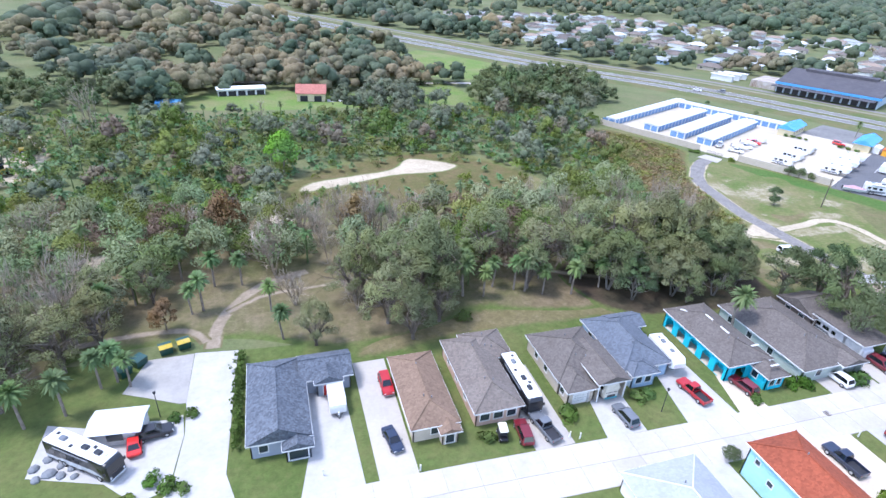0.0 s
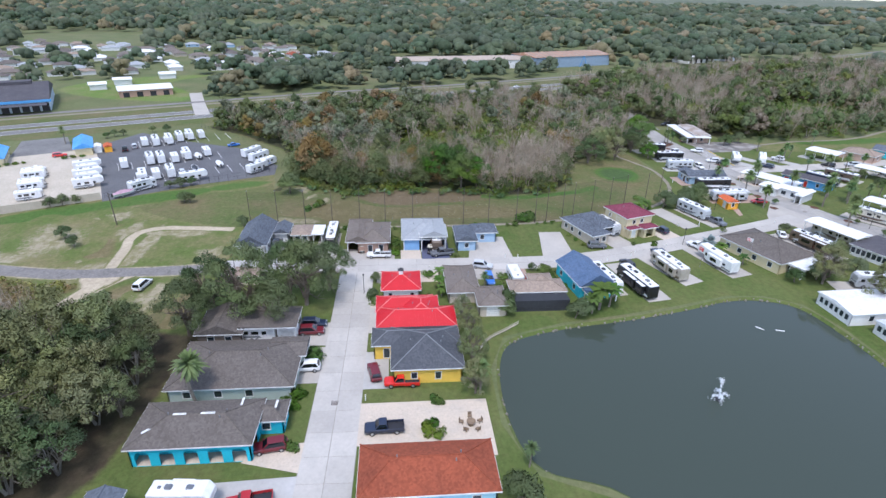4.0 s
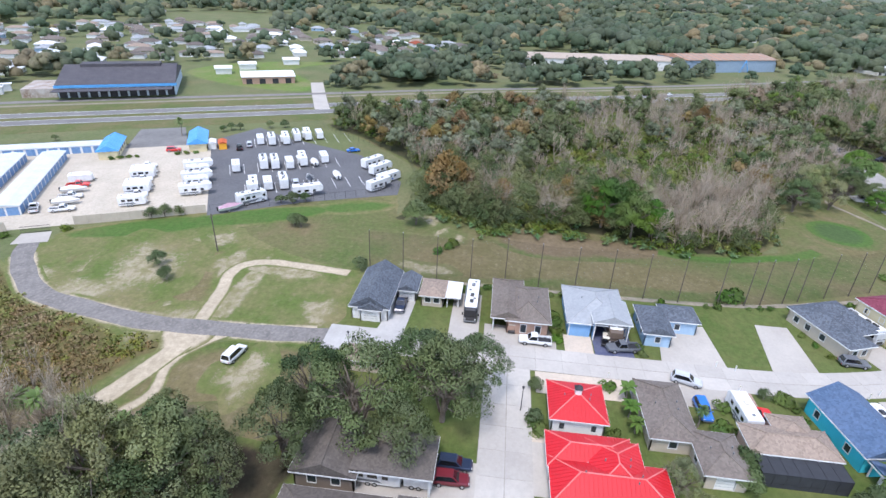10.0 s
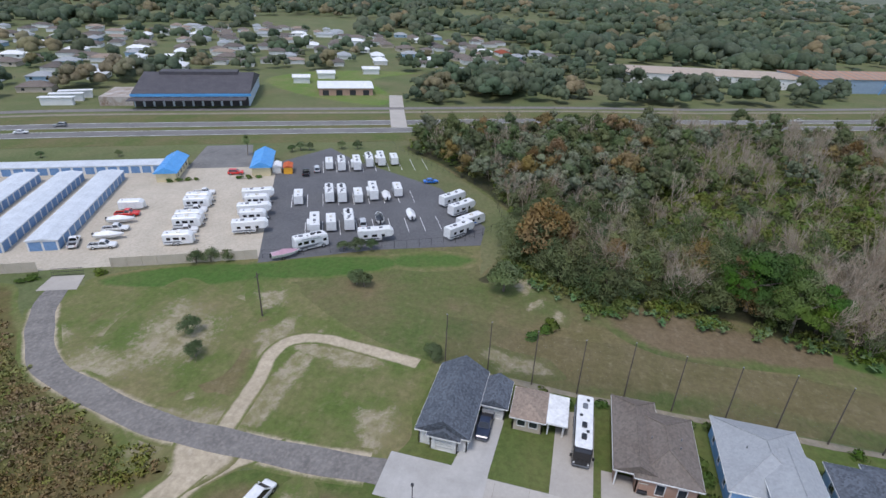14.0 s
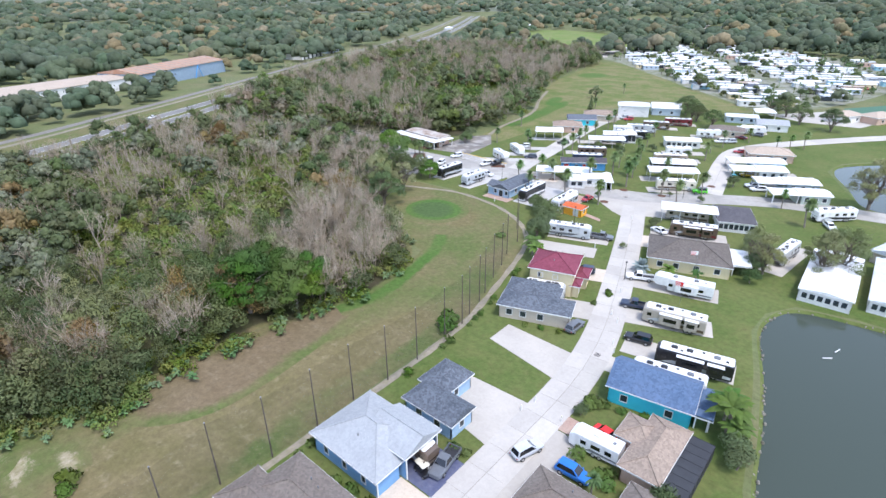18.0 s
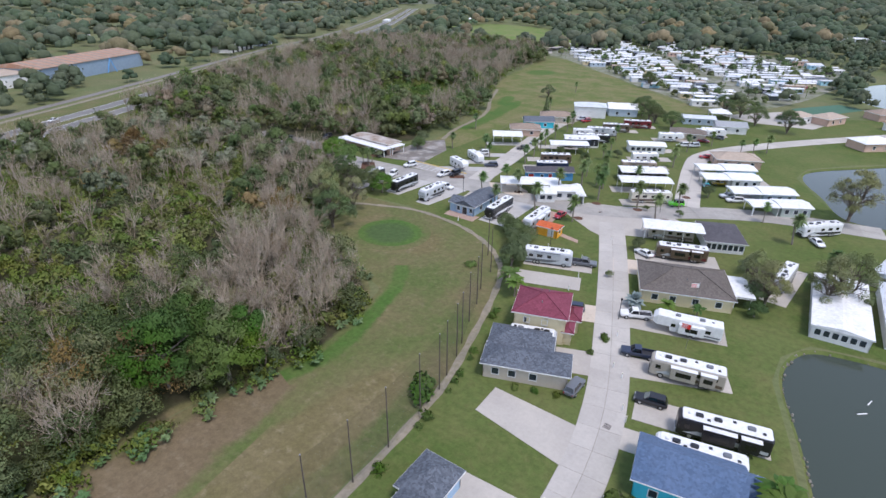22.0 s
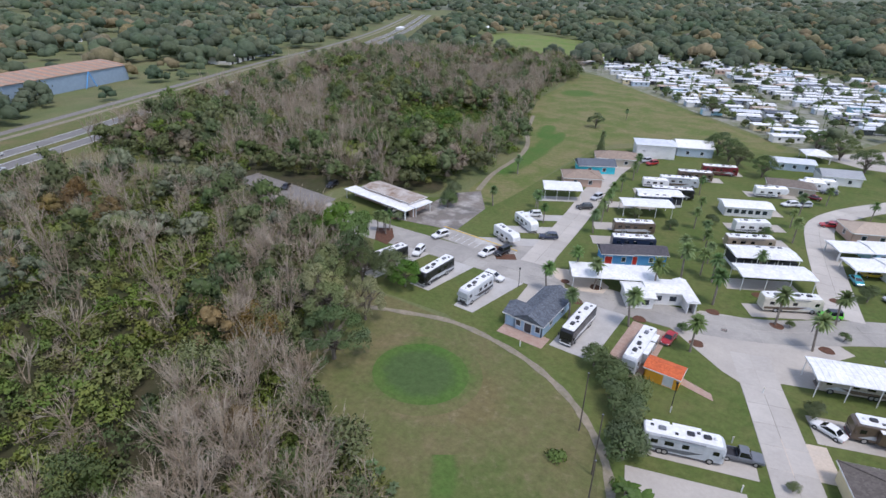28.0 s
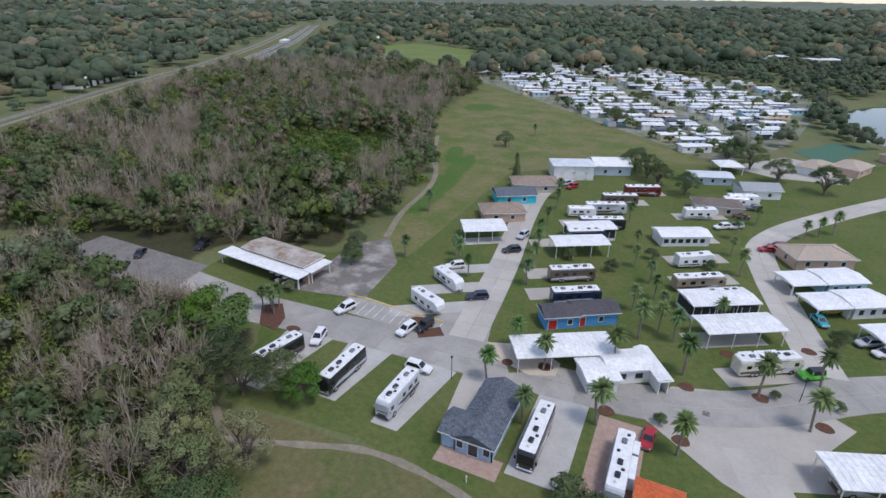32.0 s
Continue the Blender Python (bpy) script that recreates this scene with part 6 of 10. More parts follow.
def build_motorhome(L, side, swoosh, slide, label):
    r = thing("motorhome", 0, 0, 0, 0, label, "motorhome")
    h, W = L / 2, 1.27

    def ring(x, w, z0=0.5, z1=3.35):
        return [(x, -w, z0), (x, w, z0), (x, w, z1 - 0.35), (x, w - 0.12, z1 - 0.08), (x, w - 0.35, z1), (x, -w + 0.35, z1), (x, -w + 0.12, z1 - 0.08), (x, -w, z1 - 0.35)]
    part("body", B().loft([ring(-h, W - 0.1, 0.6, 3.3), ring(-h + 0.2, W), ring(h - 0.7, W), ring(h - 0.25, W - 0.03, 0.5, 3.25), ring(h, W - 0.12, 0.6, 2.95)]), M[side], r)
    rf = part("roof", B().rbox(-h + 0.12, h - 0.5, -W + 0.1, W - 0.1, 3.3, 3.42, 0.05, 0.2), M["p_white"], r, "white rubber roof")
    for x in (-h * 0.55, h * 0.15, h * 0.55):
        part("air_conditioner", B().rbox(x - 0.5, x + 0.5, -0.36, 0.36, 3.4, 3.72, 0.1, 0.12), M["p_black"] if x > 0 else M["p_grey"], rf)
    for x, y in ((-h * 0.8, 0.4), (-h * 0.2, -0.5), (h * 0.35, 0.5)):
        part("roof_vent", B().rbox(x - 0.22, x + 0.22, y - 0.22, y + 0.22, 3.4, 3.52, 0.03), M["p_black"], rf)
    part("antenna_dome", B().loft([[(h * 0.75 + q * math.cos(a), q * math.sin(a), z) for a in np.linspace(0, 6.283, 9)[:-1]] for z, q in ((3.4, 0.3), (3.6, 0.28), (3.72, 0.15))]), M["p_white"], rf)
    part("windshield", quad_panel(B(), [(h - 0.02, -W + 0.3, 1.55), (h - 0.02, W - 0.3, 1.55), (h - 0.12, W - 0.35, 2.75), (h - 0.12, -W + 0.35, 2.75)], (1, 0, 0.05), 0.03), M["tint"], r)
    part("grille", B().rbox(h - 0.05, h + 0.05, -0.7, 0.7, 0.7, 1.15, 0.03), M["p_black"], r)
    part("bumper", B().rbox(h - 0.1, h + 0.08, -W + 0.15, W - 0.15, 0.45, 0.7, 0.04), M[swoosh], r)
    for s in (-1, 1):
        for x, w in ((-h * 0.72, 0.9), (-h * 0.35, 1.2), (h * 0.05, 0.9), (h * 0.78, 0.8)):
            part("side_window", B().rbox(x - w / 2, x + w / 2, s * W - 0.015, s * W + 0.015, 1.75, 2.45, 0.01, 0.01), M["tint"], r)
        sw = B()
        quad_panel(sw, [(-h + 0.25, s * W, 0.75), (h * 0.1, s * W, 0.75), (h * 0.5, s * W, 1.5), (-h + 0.25, s * W, 1.25)], (0, s, 0), 0.01)
        part("side_graphic", sw, M[swoosh], r, "painted side graphic")
        s2 = B()
        quad_panel(s2, [(-h * 0.5, s * W, 1.45), (h * 0.55, s * W, 1.6), (h * 0.85, s * W, 0.95), (h * 0.2, s * W, 0.95)], (0, s, 0), 0.008)
        part("side_graphic", s2, M["p_silver"], r)
        part("mirror", B().rbox(h - 0.35, h - 0.2, min(s * (W + 0.35), s * (W + 0.05)), max(s * (W + 0.35), s * (W + 0.05)), 1.7, 2.2, 0.04), M[side], r)
        part("headlight", B().rbox(h - 0.08, h + 0.02, s * 0.95 - 0.14, s * 0.95 + 0.14, 0.85, 1.15, 0.04), M["lamp_clear"], r)
        for x in (-h * 0.55, -h * 0.42, h * 0.68):
            wheel(r, x, s * (W - 0.12), 0.5, 0.3)
    if slide:
        for x, ln in ((h * 0.1, L * 0.34), (-h * 0.55, L * 0.2)):
            so = part("slide_out", B().rbox(x - ln / 2, x + ln / 2, W - 0.1 if slide > 0 else -W - 0.75, W + 0.75 if slide > 0 else -W + 0.1, 0.9, 2.9, 0.04), M[side], r)
            part("slide_topper", B().rbox(x - ln / 2 - 0.1, x + ln / 2 + 0.1, W - 0.2 if slide > 0 else -W - 0.8, W + 0.8 if slide > 0 else -W + 0.2, 2.95, 3.02, 0.02), M["p_white"], so)
            y = (W + 0.76) * slide
            part("side_window", B().rbox(x - ln * 0.3, x + ln * 0.3, y - 0.015, y + 0.015, 1.6, 2.4, 0.01, 0.01), M["tint"], so)
    part("awning_roll", B().tube((-h * 0.6, -W - 0.1, 3.1), (h * 0.5, -W - 0.1, 3.1), 0.08, 0.08, 8), M["p_grey"], r)
    return r


def motorhome(x, y, turn, L, side="p_white", swoosh="p_black", slide=0):
    lab = "white-roofed motorhome in " + COLOUR[side] + " with " + COLOUR[swoosh] + " graphics"
    return placed(("mh", L, side, swoosh, slide), lambda: build_motorhome(L, side, swoosh, slide, lab), x, y, turn)


def build_trailer(L, kind, stripe, label):
    """Travel trailers, fifth wheels, cargo trailers and covered boats."""
    r = thing({"fifth": "fifth_wheel_trailer", "travel": "travel_trailer", "cargo": "cargo_trailer"}[kind], 0, 0, 0, 0, label, "trailer")
    h, W, top = L / 2, 1.22, 3.3 if kind == "fifth" else 2.95 if kind == "travel" else 2.6

    def ring(x, z0, z1, w=W):
        return [(x, -w, z0), (x, w, z0), (x, w, z1 - 0.12), (x, w - 0.12, z1), (x, -w + 0.12, z1), (x, -w, z1 - 0.12)]
    if kind == "fifth":
        rings = [ring(-h, 0.7, top - 0.05), ring(-h + 0.15, 0.6, top), ring(h - 3.0, 0.6, top + 0.05), ring(h - 2.9, 1.45, top + 0.15), ring(h - 0.7, 1.5, top + 0.2), ring(h, 1.9, top - 0.5, W - 0.2)]
    else:
        rings = [ring(-h, 0.6, top - 0.1), ring(-h + 0.15, 0.5, top), ring(h - 0.8, 0.5, top), ring(h - 0.1, 0.6, top - 0.55, W - 0.05), ring(h, 0.7, 1.6, W - 0.1)]
    part("body", B().loft(rings), M["p_white"], r)
    for x in ((0.0,) if kind != "fifth" else (-h * 0.4, h * 0.3)):
        if kind != "cargo":
            part("air_conditioner", B().rbox(x - 0.45, x + 0.45, -0.35, 0.35, top, top + 0.32, 0.08, 0.1), M["p_grey"] if kind == "fifth" else M["p_cream"], r)
    part("roof_vent", B().rbox(-h * 0.7 - 0.2, -h * 0.7 + 0.2, -0.2, 0.2, top - 0.02, top + 0.12, 0.03), M["p_grey"], r)
    for s in (-1, 1):
        if kind != "cargo":
            for x, w in ((-h * 0.6, 0.9), (-h * 0.1, 1.3), (h * 0.4, 0.8)):
                part("side_window", B().rbox(x - w / 2, x + w / 2, s * W - 0.012, s * W + 0.012, 1.5, 2.15, 0.01, 0.01), M["tint"], r)
            part("side_graphic", quad_panel(B(), [(-h + 0.2, s * W, 0.85), (h * 0.3, s * W, 0.8), (h * 0.1, s * W, 1.25), (-h + 0.2, s * W, 1.1)], (0, s, 0), 0.008), M[stripe], r)
        for x in (-0.5, 0.4):
            wheel(r, x - h * 0.15, s * (W - 0.1), 0.36, 0.22)
    if kind != "fifth":
        part("tow_bar", B().tube((h, -0.5, 0.55), (h + 1.0, 0, 0.55), 0.06, 0.06, 5).tube((h, 0.5, 0.55), (h + 1.0, 0, 0.55), 0.06, 0.06, 5), M["dark"], r)
        part("gas_bottle", B().tube((h + 0.25, 0, 0.6), (h + 0.25, 0, 1.05), 0.16, 0.14, 8), M["p_white"], r)
    else:
        for s in (-0.5, 0.5):
            part("landing_leg", B().box(h - 2.7, h - 2.6, s - 0.05, s + 0.05, 0, 1.5), M["steel"], r)
        so = part("slide_out", B().rbox(-h * 0.5, h * 0.25, W - 0.1, W + 0.7, 0.9, 2.7, 0.04), M["p_white"], r)
        part("side_window", B().rbox(-h * 0.3, h * 0.05, W + 0.69, W + 0.72, 1.4, 2.2, 0.01, 0.01), M["tint"], so)
    return r


def trailer(x, y, turn, L=8.0, kind="travel", stripe="p_grey"):
    lab = {"fifth": "white fifth-wheel camper with slide-outs and " + COLOUR[stripe] + " stripes", "travel": "white travel trailer with " + COLOUR[stripe] + " stripe", "cargo": "plain white enclosed cargo trailer on a driveway"}[kind]
    return placed(("tr", L, kind, stripe), lambda: build_trailer(L, kind, stripe, lab), x, y, turn)


def build_boat(paint, label):
    b = thing("boat", 0, 0, 0, 0, label, "boat")
    rings = []
    for x, w, z0 in ((-3.2, 1.0, 0.7), (-1.0, 1.15, 0.6), (1.2, 1.05, 0.65), (2.6, 0.55, 0.9), (3.3, 0.08, 1.2)):
        rings.append([(x, -w, 1.45), (x, -w * 0.6, z0), (x, w * 0.6, z0), (x, w, 1.45)])
    part("hull", B().loft(rings), M["p_white"], b)
    part("cover", B().loft([[(x, -w, 1.46), (x, 0, z), (x, w, 1.46)] for x, w, z in ((-3.1, 0.95, 1.6), (-0.6, 1.1, 2.3), (1.2, 1.0, 2.0), (3.1, 0.1, 1.5))]), M[paint], b, "fabric boat cover")
    part("outboard_motor", B().rbox(-3.6, -3.2, -0.2, 0.2, 0.7, 1.8, 0.08), M["p_black"], b)
    tr = part("trailer_frame", B().box(-3.0, 3.6, -0.08, 0.08, 0.4, 0.5).box(-1.2, -1.0, -1.0, 1.0, 0.4, 0.5).box(0.6, 0.8, -0.9, 0.9, 0.4, 0.5), M["steel"], b)
    for s in (-1, 1):
        wheel(b, -0.9, s * 1.05, 0.32, 0.2)
    return b


def boat(x, y, turn, paint="p_blue"):
    return placed(("boat", paint), lambda: build_boat(paint, "boat on a trailer under a " + COLOUR[paint] + " cover"), x, y, turn)


# street A
motorhome(-26.5, 57.5, -37, 10.5, "p_black", "p_silver", 0)
motorhome(32.9, 56.5, -90, 11.0, "p_black", "p_bronze", 0)
trailer(60.2, 57.0, -95, 7.6, "fifth", "p_grey")
trailer(5.2, 61.0, -90, 6.0, "cargo")
motorhome(46.0, 55.5, -90, 8.5, "p_cream", "p_teal_p", 0)
trailer(96.6, 56.0, -92, 6.5, "travel", "p_grey")
trailer(96.8, 50.6, -92, 3.6, "cargo")
for a in (("suv", 13.0, 62.3, -89, "p_red"), ("sedan", 11.7, 51.5, -80, "p_navy"), ("suv", 29.9, 48.2, 83, "p_maroon_p"), ("pickup", 33.3, 48.3, 100, "p_grey"), ("suv", 46.1, 47.4, 94, "p_grey"), ("pickup", 59.9, 49.2, 98, "p_red"),
          ("suv", 69.0, 48.4, 100, "p_maroon_p"), ("suv", 86.6, 46.0, 92, "p_white"), ("suv", 97.5, 46.6, -88, "p_maroon_p"), ("suv", 100.0, 46.4, -90, "p_navy"), ("pickup", 71.6, 32.5, 92, "p_navy"), ("pickup", 81.8, 29.8, 90, "p_bright_red"),
          ("suv", 84.6, 34.4, 12, "p_maroon_p"), ("suv", -19.2, 60.5, 10, "p_black"), ("sedan", -21.4, 59.2, 100, "p_bright_red"), ("cart", 26.8, 48.6, 80, "p_black"), ("van", 117.1, 85.0, -10, "p_white")):
    car(*a)
# street B
motorhome(138.9, 46.8, 180, 11.0, "p_black", "p_grey", 0)
motorhome(135.5, 20.6, 180, 9.6, "p_bronze", "p_silver", 0)
trailer(115.6, 4.2, 3, 7.0, "travel", "p_grey")
motorhome(113.2, -15.6, 11, 11.0, "p_white", "p_grey", 0)
motorhome(111.5, -22.4, 12, 11.8, "p_black", "p_silver", 1)
motorhome(118.6, -33.2, 11, 11.0, "p_champagne", "p_bronze", 1)
trailer(121.6, -46.6, 12, 11.5, "fifth", "p_grey")
motorhome(129.6, -76.9, 19, 11.0, "p_bronze", "p_maroon_p", 1)
motorhome(108.9, -77.2, 82, 10.5, "p_silver", "p_black", 0)
motorhome(153.6, -57.2, 199, 10.5, "p_silver", "p_grey", 1)
motorhome(142.6, -27.0, 200, 8.0, "p_silver", "p_grey", 0)
for a in (("pickup", 129.4, 34.8, 90, "p_white"), ("pickup", 129.8, 19.3, 100, "p_grey"), ("cart", 131.2, 22.2, 170, "p_black"), ("cart", 132.5, 39.0, 180, "p_black"), ("suv", 122.6, 10.4, -107, "p_silver"), ("suv", 115.9, 9.8, 182, "p_blue"), ("sedan", 115.3, 0.9, 170, "p_bright_red"),
          ("cart", 112.8, -0.4, 90, "p_cream"), ("suv", 132.2, -20.6, -92, "p_grey"), ("suv", 121.6, -24.4, 10, "p_black"), ("pickup", 126.6, -35.0, 17, "p_navy"), ("pickup", 130.6, -46.6, 25, "p_white"), ("suv", 141.4, -41.8, 20, "p_navy"), ("pickup", 146.6, -60.8, 198, "p_grey"), ("sedan", 137.0, -73.9, -23, "p_white"),
          ("pickup", 137.0, 60.5, 180, "p_navy")):
    car(*a)
# park, west side of the loop street
for a in ((165.2, -75, 90, 11.5, "p_silver", "p_black", 1), (176.8, -76, 90, 11.5, "p_black", "p_white", 0), (198.9, -75.3, 88, 9.5, "p_silver", "p_black", 0), (210.2, -76.6, 88, 10.5, "p_black", "p_silver", 0), (222.9, -75.4, 78, 10.0, "p_black", "p_bronze", 0)):
    motorhome(*a)
trailer(207.0, -102.3, 153, 8.5, "fifth", "p_champagne")
trailer(207.4, -113.6, 148, 8.5, "travel", "p_grey")
for a in (("sedan", 162.2, -83.5, 85, "p_red"), ("suv", 199.6, -83.7, 180, "p_white"), ("suv", 220.4, -83.6, 105, "p_white"), ("suv", 221.8, -94.4, 72, "p_white"), ("suv", 207.0, -93.0, 77, "p_white"), ("jeep", 204.4, -95.6, 77, "p_black"), ("suv", 199.4, -110.6, 33, "p_navy"), ("suv", 209.4, -121.6, 40, "p_white"),
          ("suv", 200.2, -136.0, 40, "p_black"), ("suv", 200.4, -146.0, 80, "p_silver"), ("suv", 271.0, -104.0, 100, "p_black"), ("sedan", 281.0, -94.0, 120, "p_black"), ("cart", 242.0, -98.6, 90, "p_cream"), ("cart", 239.6, -98.0, 90, "p_cream"), ("cart", 237.6, -99.4, 100, "p_black"), ("cart", 243.8, -98.9, 90, "p_black"),
          ("jeep", 138.6, -110.6, 30, "p_green"), ("sedan", 134.6, -131.6, 110, "p_teal_p"), ("sedan", 131.8, -137.2, 30, "p_yellow"), ("suv", 127.6, -126.4, 30, "p_silver"), ("suv", 125.4, -123.8, 30, "p_white"), ("sedan", 141.4, -165.4, 20, "p_red"), ("suv", 139.0, -168.6, 20, "p_maroon_p"), ("sedan", 104.0, -104.5, 120, "p_white"),
          ("suv", 152.0, -176.6, 40, "p_white"), ("suv", 148.6, -178.6, 40, "p_silver"), ("suv", 200.6, -195.0, 60, "p_silver"), ("suv", 197.6, -193.0, 60, "p_red"), ("sedan", 146.8, -188.0, 0, "p_maroon_p"), ("suv", 143.0, -197.0, 0, "p_grey"), ("sedan", 127.5, -149.2, 100, "p_grey")):
    car(*a)
DISTANT = True
for a in ((183.4, -127.8, 211, 10.5, "p_bronze", "p_silver", 0), (180.4, -118.2, 211, 10.5, "p_navy", "p_silver", 0), (145.6, -109.2, 211, 11.5, "p_cream", "p_bronze", 1), (134.4, -86.6, 21, 10.5, "p_champagne", "p_bronze", 0), (182.5, -161.5, 205, 12.5, "p_black", "p_silver", 0), (183.6, -174, 205, 12.0, "p_silver", "p_bronze", 0),
          (181, -184, 205, 11.0, "p_bronze", "p_maroon_p", 0), (175.6, -196, 205, 11.5, "p_maroon_p", "p_bronze", 0), (157.2, -136.2, 211, 11.5, "p_tan_p", "p_bronze", 0), (104.2, -111, 45, 11.0, "p_white", "p_black", 0), (185, -151, 210, 10.0, "p_navy", "p_silver", 0), (152.6, -131, 211, 9.0, "p_black", "p_silver", 0)):
    motorhome(*a)
for a in ((158.4, -147.8, 211, 9.0, "fifth", "p_grey"), (158, -182, 205, 9.5, "fifth", "p_grey"), (146, -202.5, 200, 9.5, "travel", "p_teal_p"), (148, -198.6, 200, 8.0, "travel", "p_grey"), (189.5, -168.6, 205, 8.0, "travel", "p_grey")):
    trailer(*a)
# the storage lot: rows of campers, boats and cars
SANG = math.degrees(math.atan2(SV[1], SV[0]))
for u, v, k in ((38, 33.5, "t"), (46.5, 35, "m"), (50, 34.5, "m"), (54.5, 33, "t"), (59, 35.5, "f"), (62.6, 33.5, "b"), (66.2, 36.5, "t"), (42.5, 14, "f"), (46.5, 15, "t"), (51, 15.5, "m"), (54.5, 15.5, "c"), (59, 17.5, "b2"), (67.5, 19, "b"),
                (47, 63, "t"), (51, 62, "m"), (56, 62, "f"), (60.3, 65, "m"), (64.4, 66, "f"), (68.9, 66, "t"), (43, 60, "c"), (39.5, 57, "c2")):
    x, y = yard(u, v)
    {"t": lambda: trailer(x, y, SANG, 6.5, "travel", "p_grey"), "m": lambda: motorhome(x, y, SANG, 8.0, "p_white", "p_grey", 0), "f": lambda: trailer(x, y, SANG, 8.5, "fifth", "p_grey"), "b": lambda: boat(x, y, SANG, "p_white"), "b2": lambda: boat(x, y, SANG, "p_black"),
     "c": lambda: car("van", x, y, SANG, "p_silver"), "c2": lambda: car("pickup", x, y, SANG, "p_black")}[k]()
for u, v, k in ((41.5, 4, "m"), (57, 6, "f"), (82, 20, "f2"), (82.5, 12, "t"), (81, 27, "f"), (78, 6, "f2")):
    x, y = yard(u, v)
    if k == "m":
        motorhome(x, y, SANG - 70, 8.0, "p_white", "p_grey", 0)
    else:
        trailer(x, y, SANG - (90 if u < 60 else 60), 8.5, "fifth" if k[0] == "f" else "travel", "p_grey" if k != "t" else "p_blue")
for i, (u, v) in enumerate([(27, 14.5 + 3.6 * k) for k in range(8)]):
    x, y = yard(u, v)
    (boat(x, y, SANG - 90, "p_white") if i % 3 == 1 else trailer(x, y, SANG - 90, 6.5, "travel", "p_grey") if i % 3 else trailer(x, y, SANG - 90, 8.5, "fifth", "p_grey"))
for i in range(11):
    x, y = yard(11.5, 10 + 3.2 * i)
    (car("pickup", x, y, SANG - 90, "p_white") if i % 4 == 2 else boat(x, y, SANG - 90, "p_navy" if i > 7 else "p_white") if i % 4 == 1 else trailer(x, y, SANG - 90, 6.5, "travel", "p_grey"))
for i in range(6):
    x, y = yard(-4.8, 10 + 4.6 * i)
    (car("pickup", x, y, SANG - 90, ("p_white", "p_bright_red")[i == 4]) if i % 2 == 0 else trailer(x, y, SANG - 90, 6.0, "cargo") if i == 5 else boat(x, y, SANG - 90, "p_white"))
car("pickup", *yard(-11.6, 12.5), SANG + 10, "p_white")
car("sedan", *yard(78, 45), SANG - 90, "p_blue")
car("suv", *yard(18, 59), SANG - 90, "p_bright_red")
x, y = yard(36, -0.2)
t = boat(x, y, SANG - 70, "p_pink_p")
# traffic on the highway
for x, y, a, k, p in ((231, 254, -61, "sedan", "p_white"), (318, 70, -62, "suv", "p_white"), (366, -46, -64, "suv", "p_silver"), (386, -52, 114, "sedan", "p_white"), (244, 250, 120, "suv", "p_grey"), (178, 324, -56, "suv", "p_white"), (470, -226, -62, "sedan", "p_silver")):
    car(k, x, y, a, p)


# ---------------------------------------------------------------- storage yard buildings
def yard_thing(name, u, v, label, category):
    x, y = yard(u, v)
    return thing(name, x, y, 0, math.degrees(math.atan2(SV[1], SV[0])), label, category)


def storage_block(u0, u1, v0, v1, label, doors=("y-", "y+")):
    """A long low block of storage units. Local x runs into the yard, local y against the wall's run."""
    r = yard_thing("storage_building", (u0 + u1) / 2, (v0 + v1) / 2, label, "storage building")
    L, W = (v1 - v0) / 2, (u1 - u0) / 2
    part("wall", B().box(-L, L, -W, W, 0, 2.5), M["w_white"], r)
    rb = B()
    roof_solid(-L - 0.2, L + 0.2, -W - 0.2, W + 0.2, 2.6, 0.12, "gx" if L > W else "gy", rb, [], [], 0.1)
    part("roof", rb, M["pale_metal"], r, "pale ribbed metal roof")
    rib = B()
    run, half = (L, W) if L > W else (W, L)
    for k in range(int(run * 2 / 1.2)):
        s = -run + 1.2 * k
        for sg in (-1, 1):
            if L > W:
                rib.tube((s, 0, 2.63 + half * 0.12), (s, sg * (half + 0.2), 2.62), 0.04, 0.04, 4)
            else:
                rib.tube((0, s, 2.63 + half * 0.12), (sg * (half + 0.2), s, 2.62), 0.04, 0.04, 4)
    tagged(part("roof_rib", rib, M["pale_metal"], r), kind="stuff")
    n = int(run * 2 / 3.2)
    for k in range(n):
        s = -run + 3.2 * (k + 0.5)
        for d in doors:
            if L > W:
                y = -W - 0.03 if d == "y-" else W + 0.03
                part("roller_door", B().box(s - 1.25, s + 1.25, y - 0.02, y + 0.02, 0.05, 2.2), M["door_blue"], r)
            else:
                x = -L - 0.03 if d == "y-" else L + 0.03
                part("roller_door", B().box(x - 0.02, x + 0.02, s - 1.25, s + 1.25, 0.05, 2.2), M["door_blue"], r)
    if L > W:
        for k in range(2):
            part("roller_door", B().box(-L - 0.05, -L - 0.01, -W + 0.35 + 3.0 * k, -W + 2.9 + 3.0 * k, 0.05, 2.2), M["door_blue"], r)
    return r


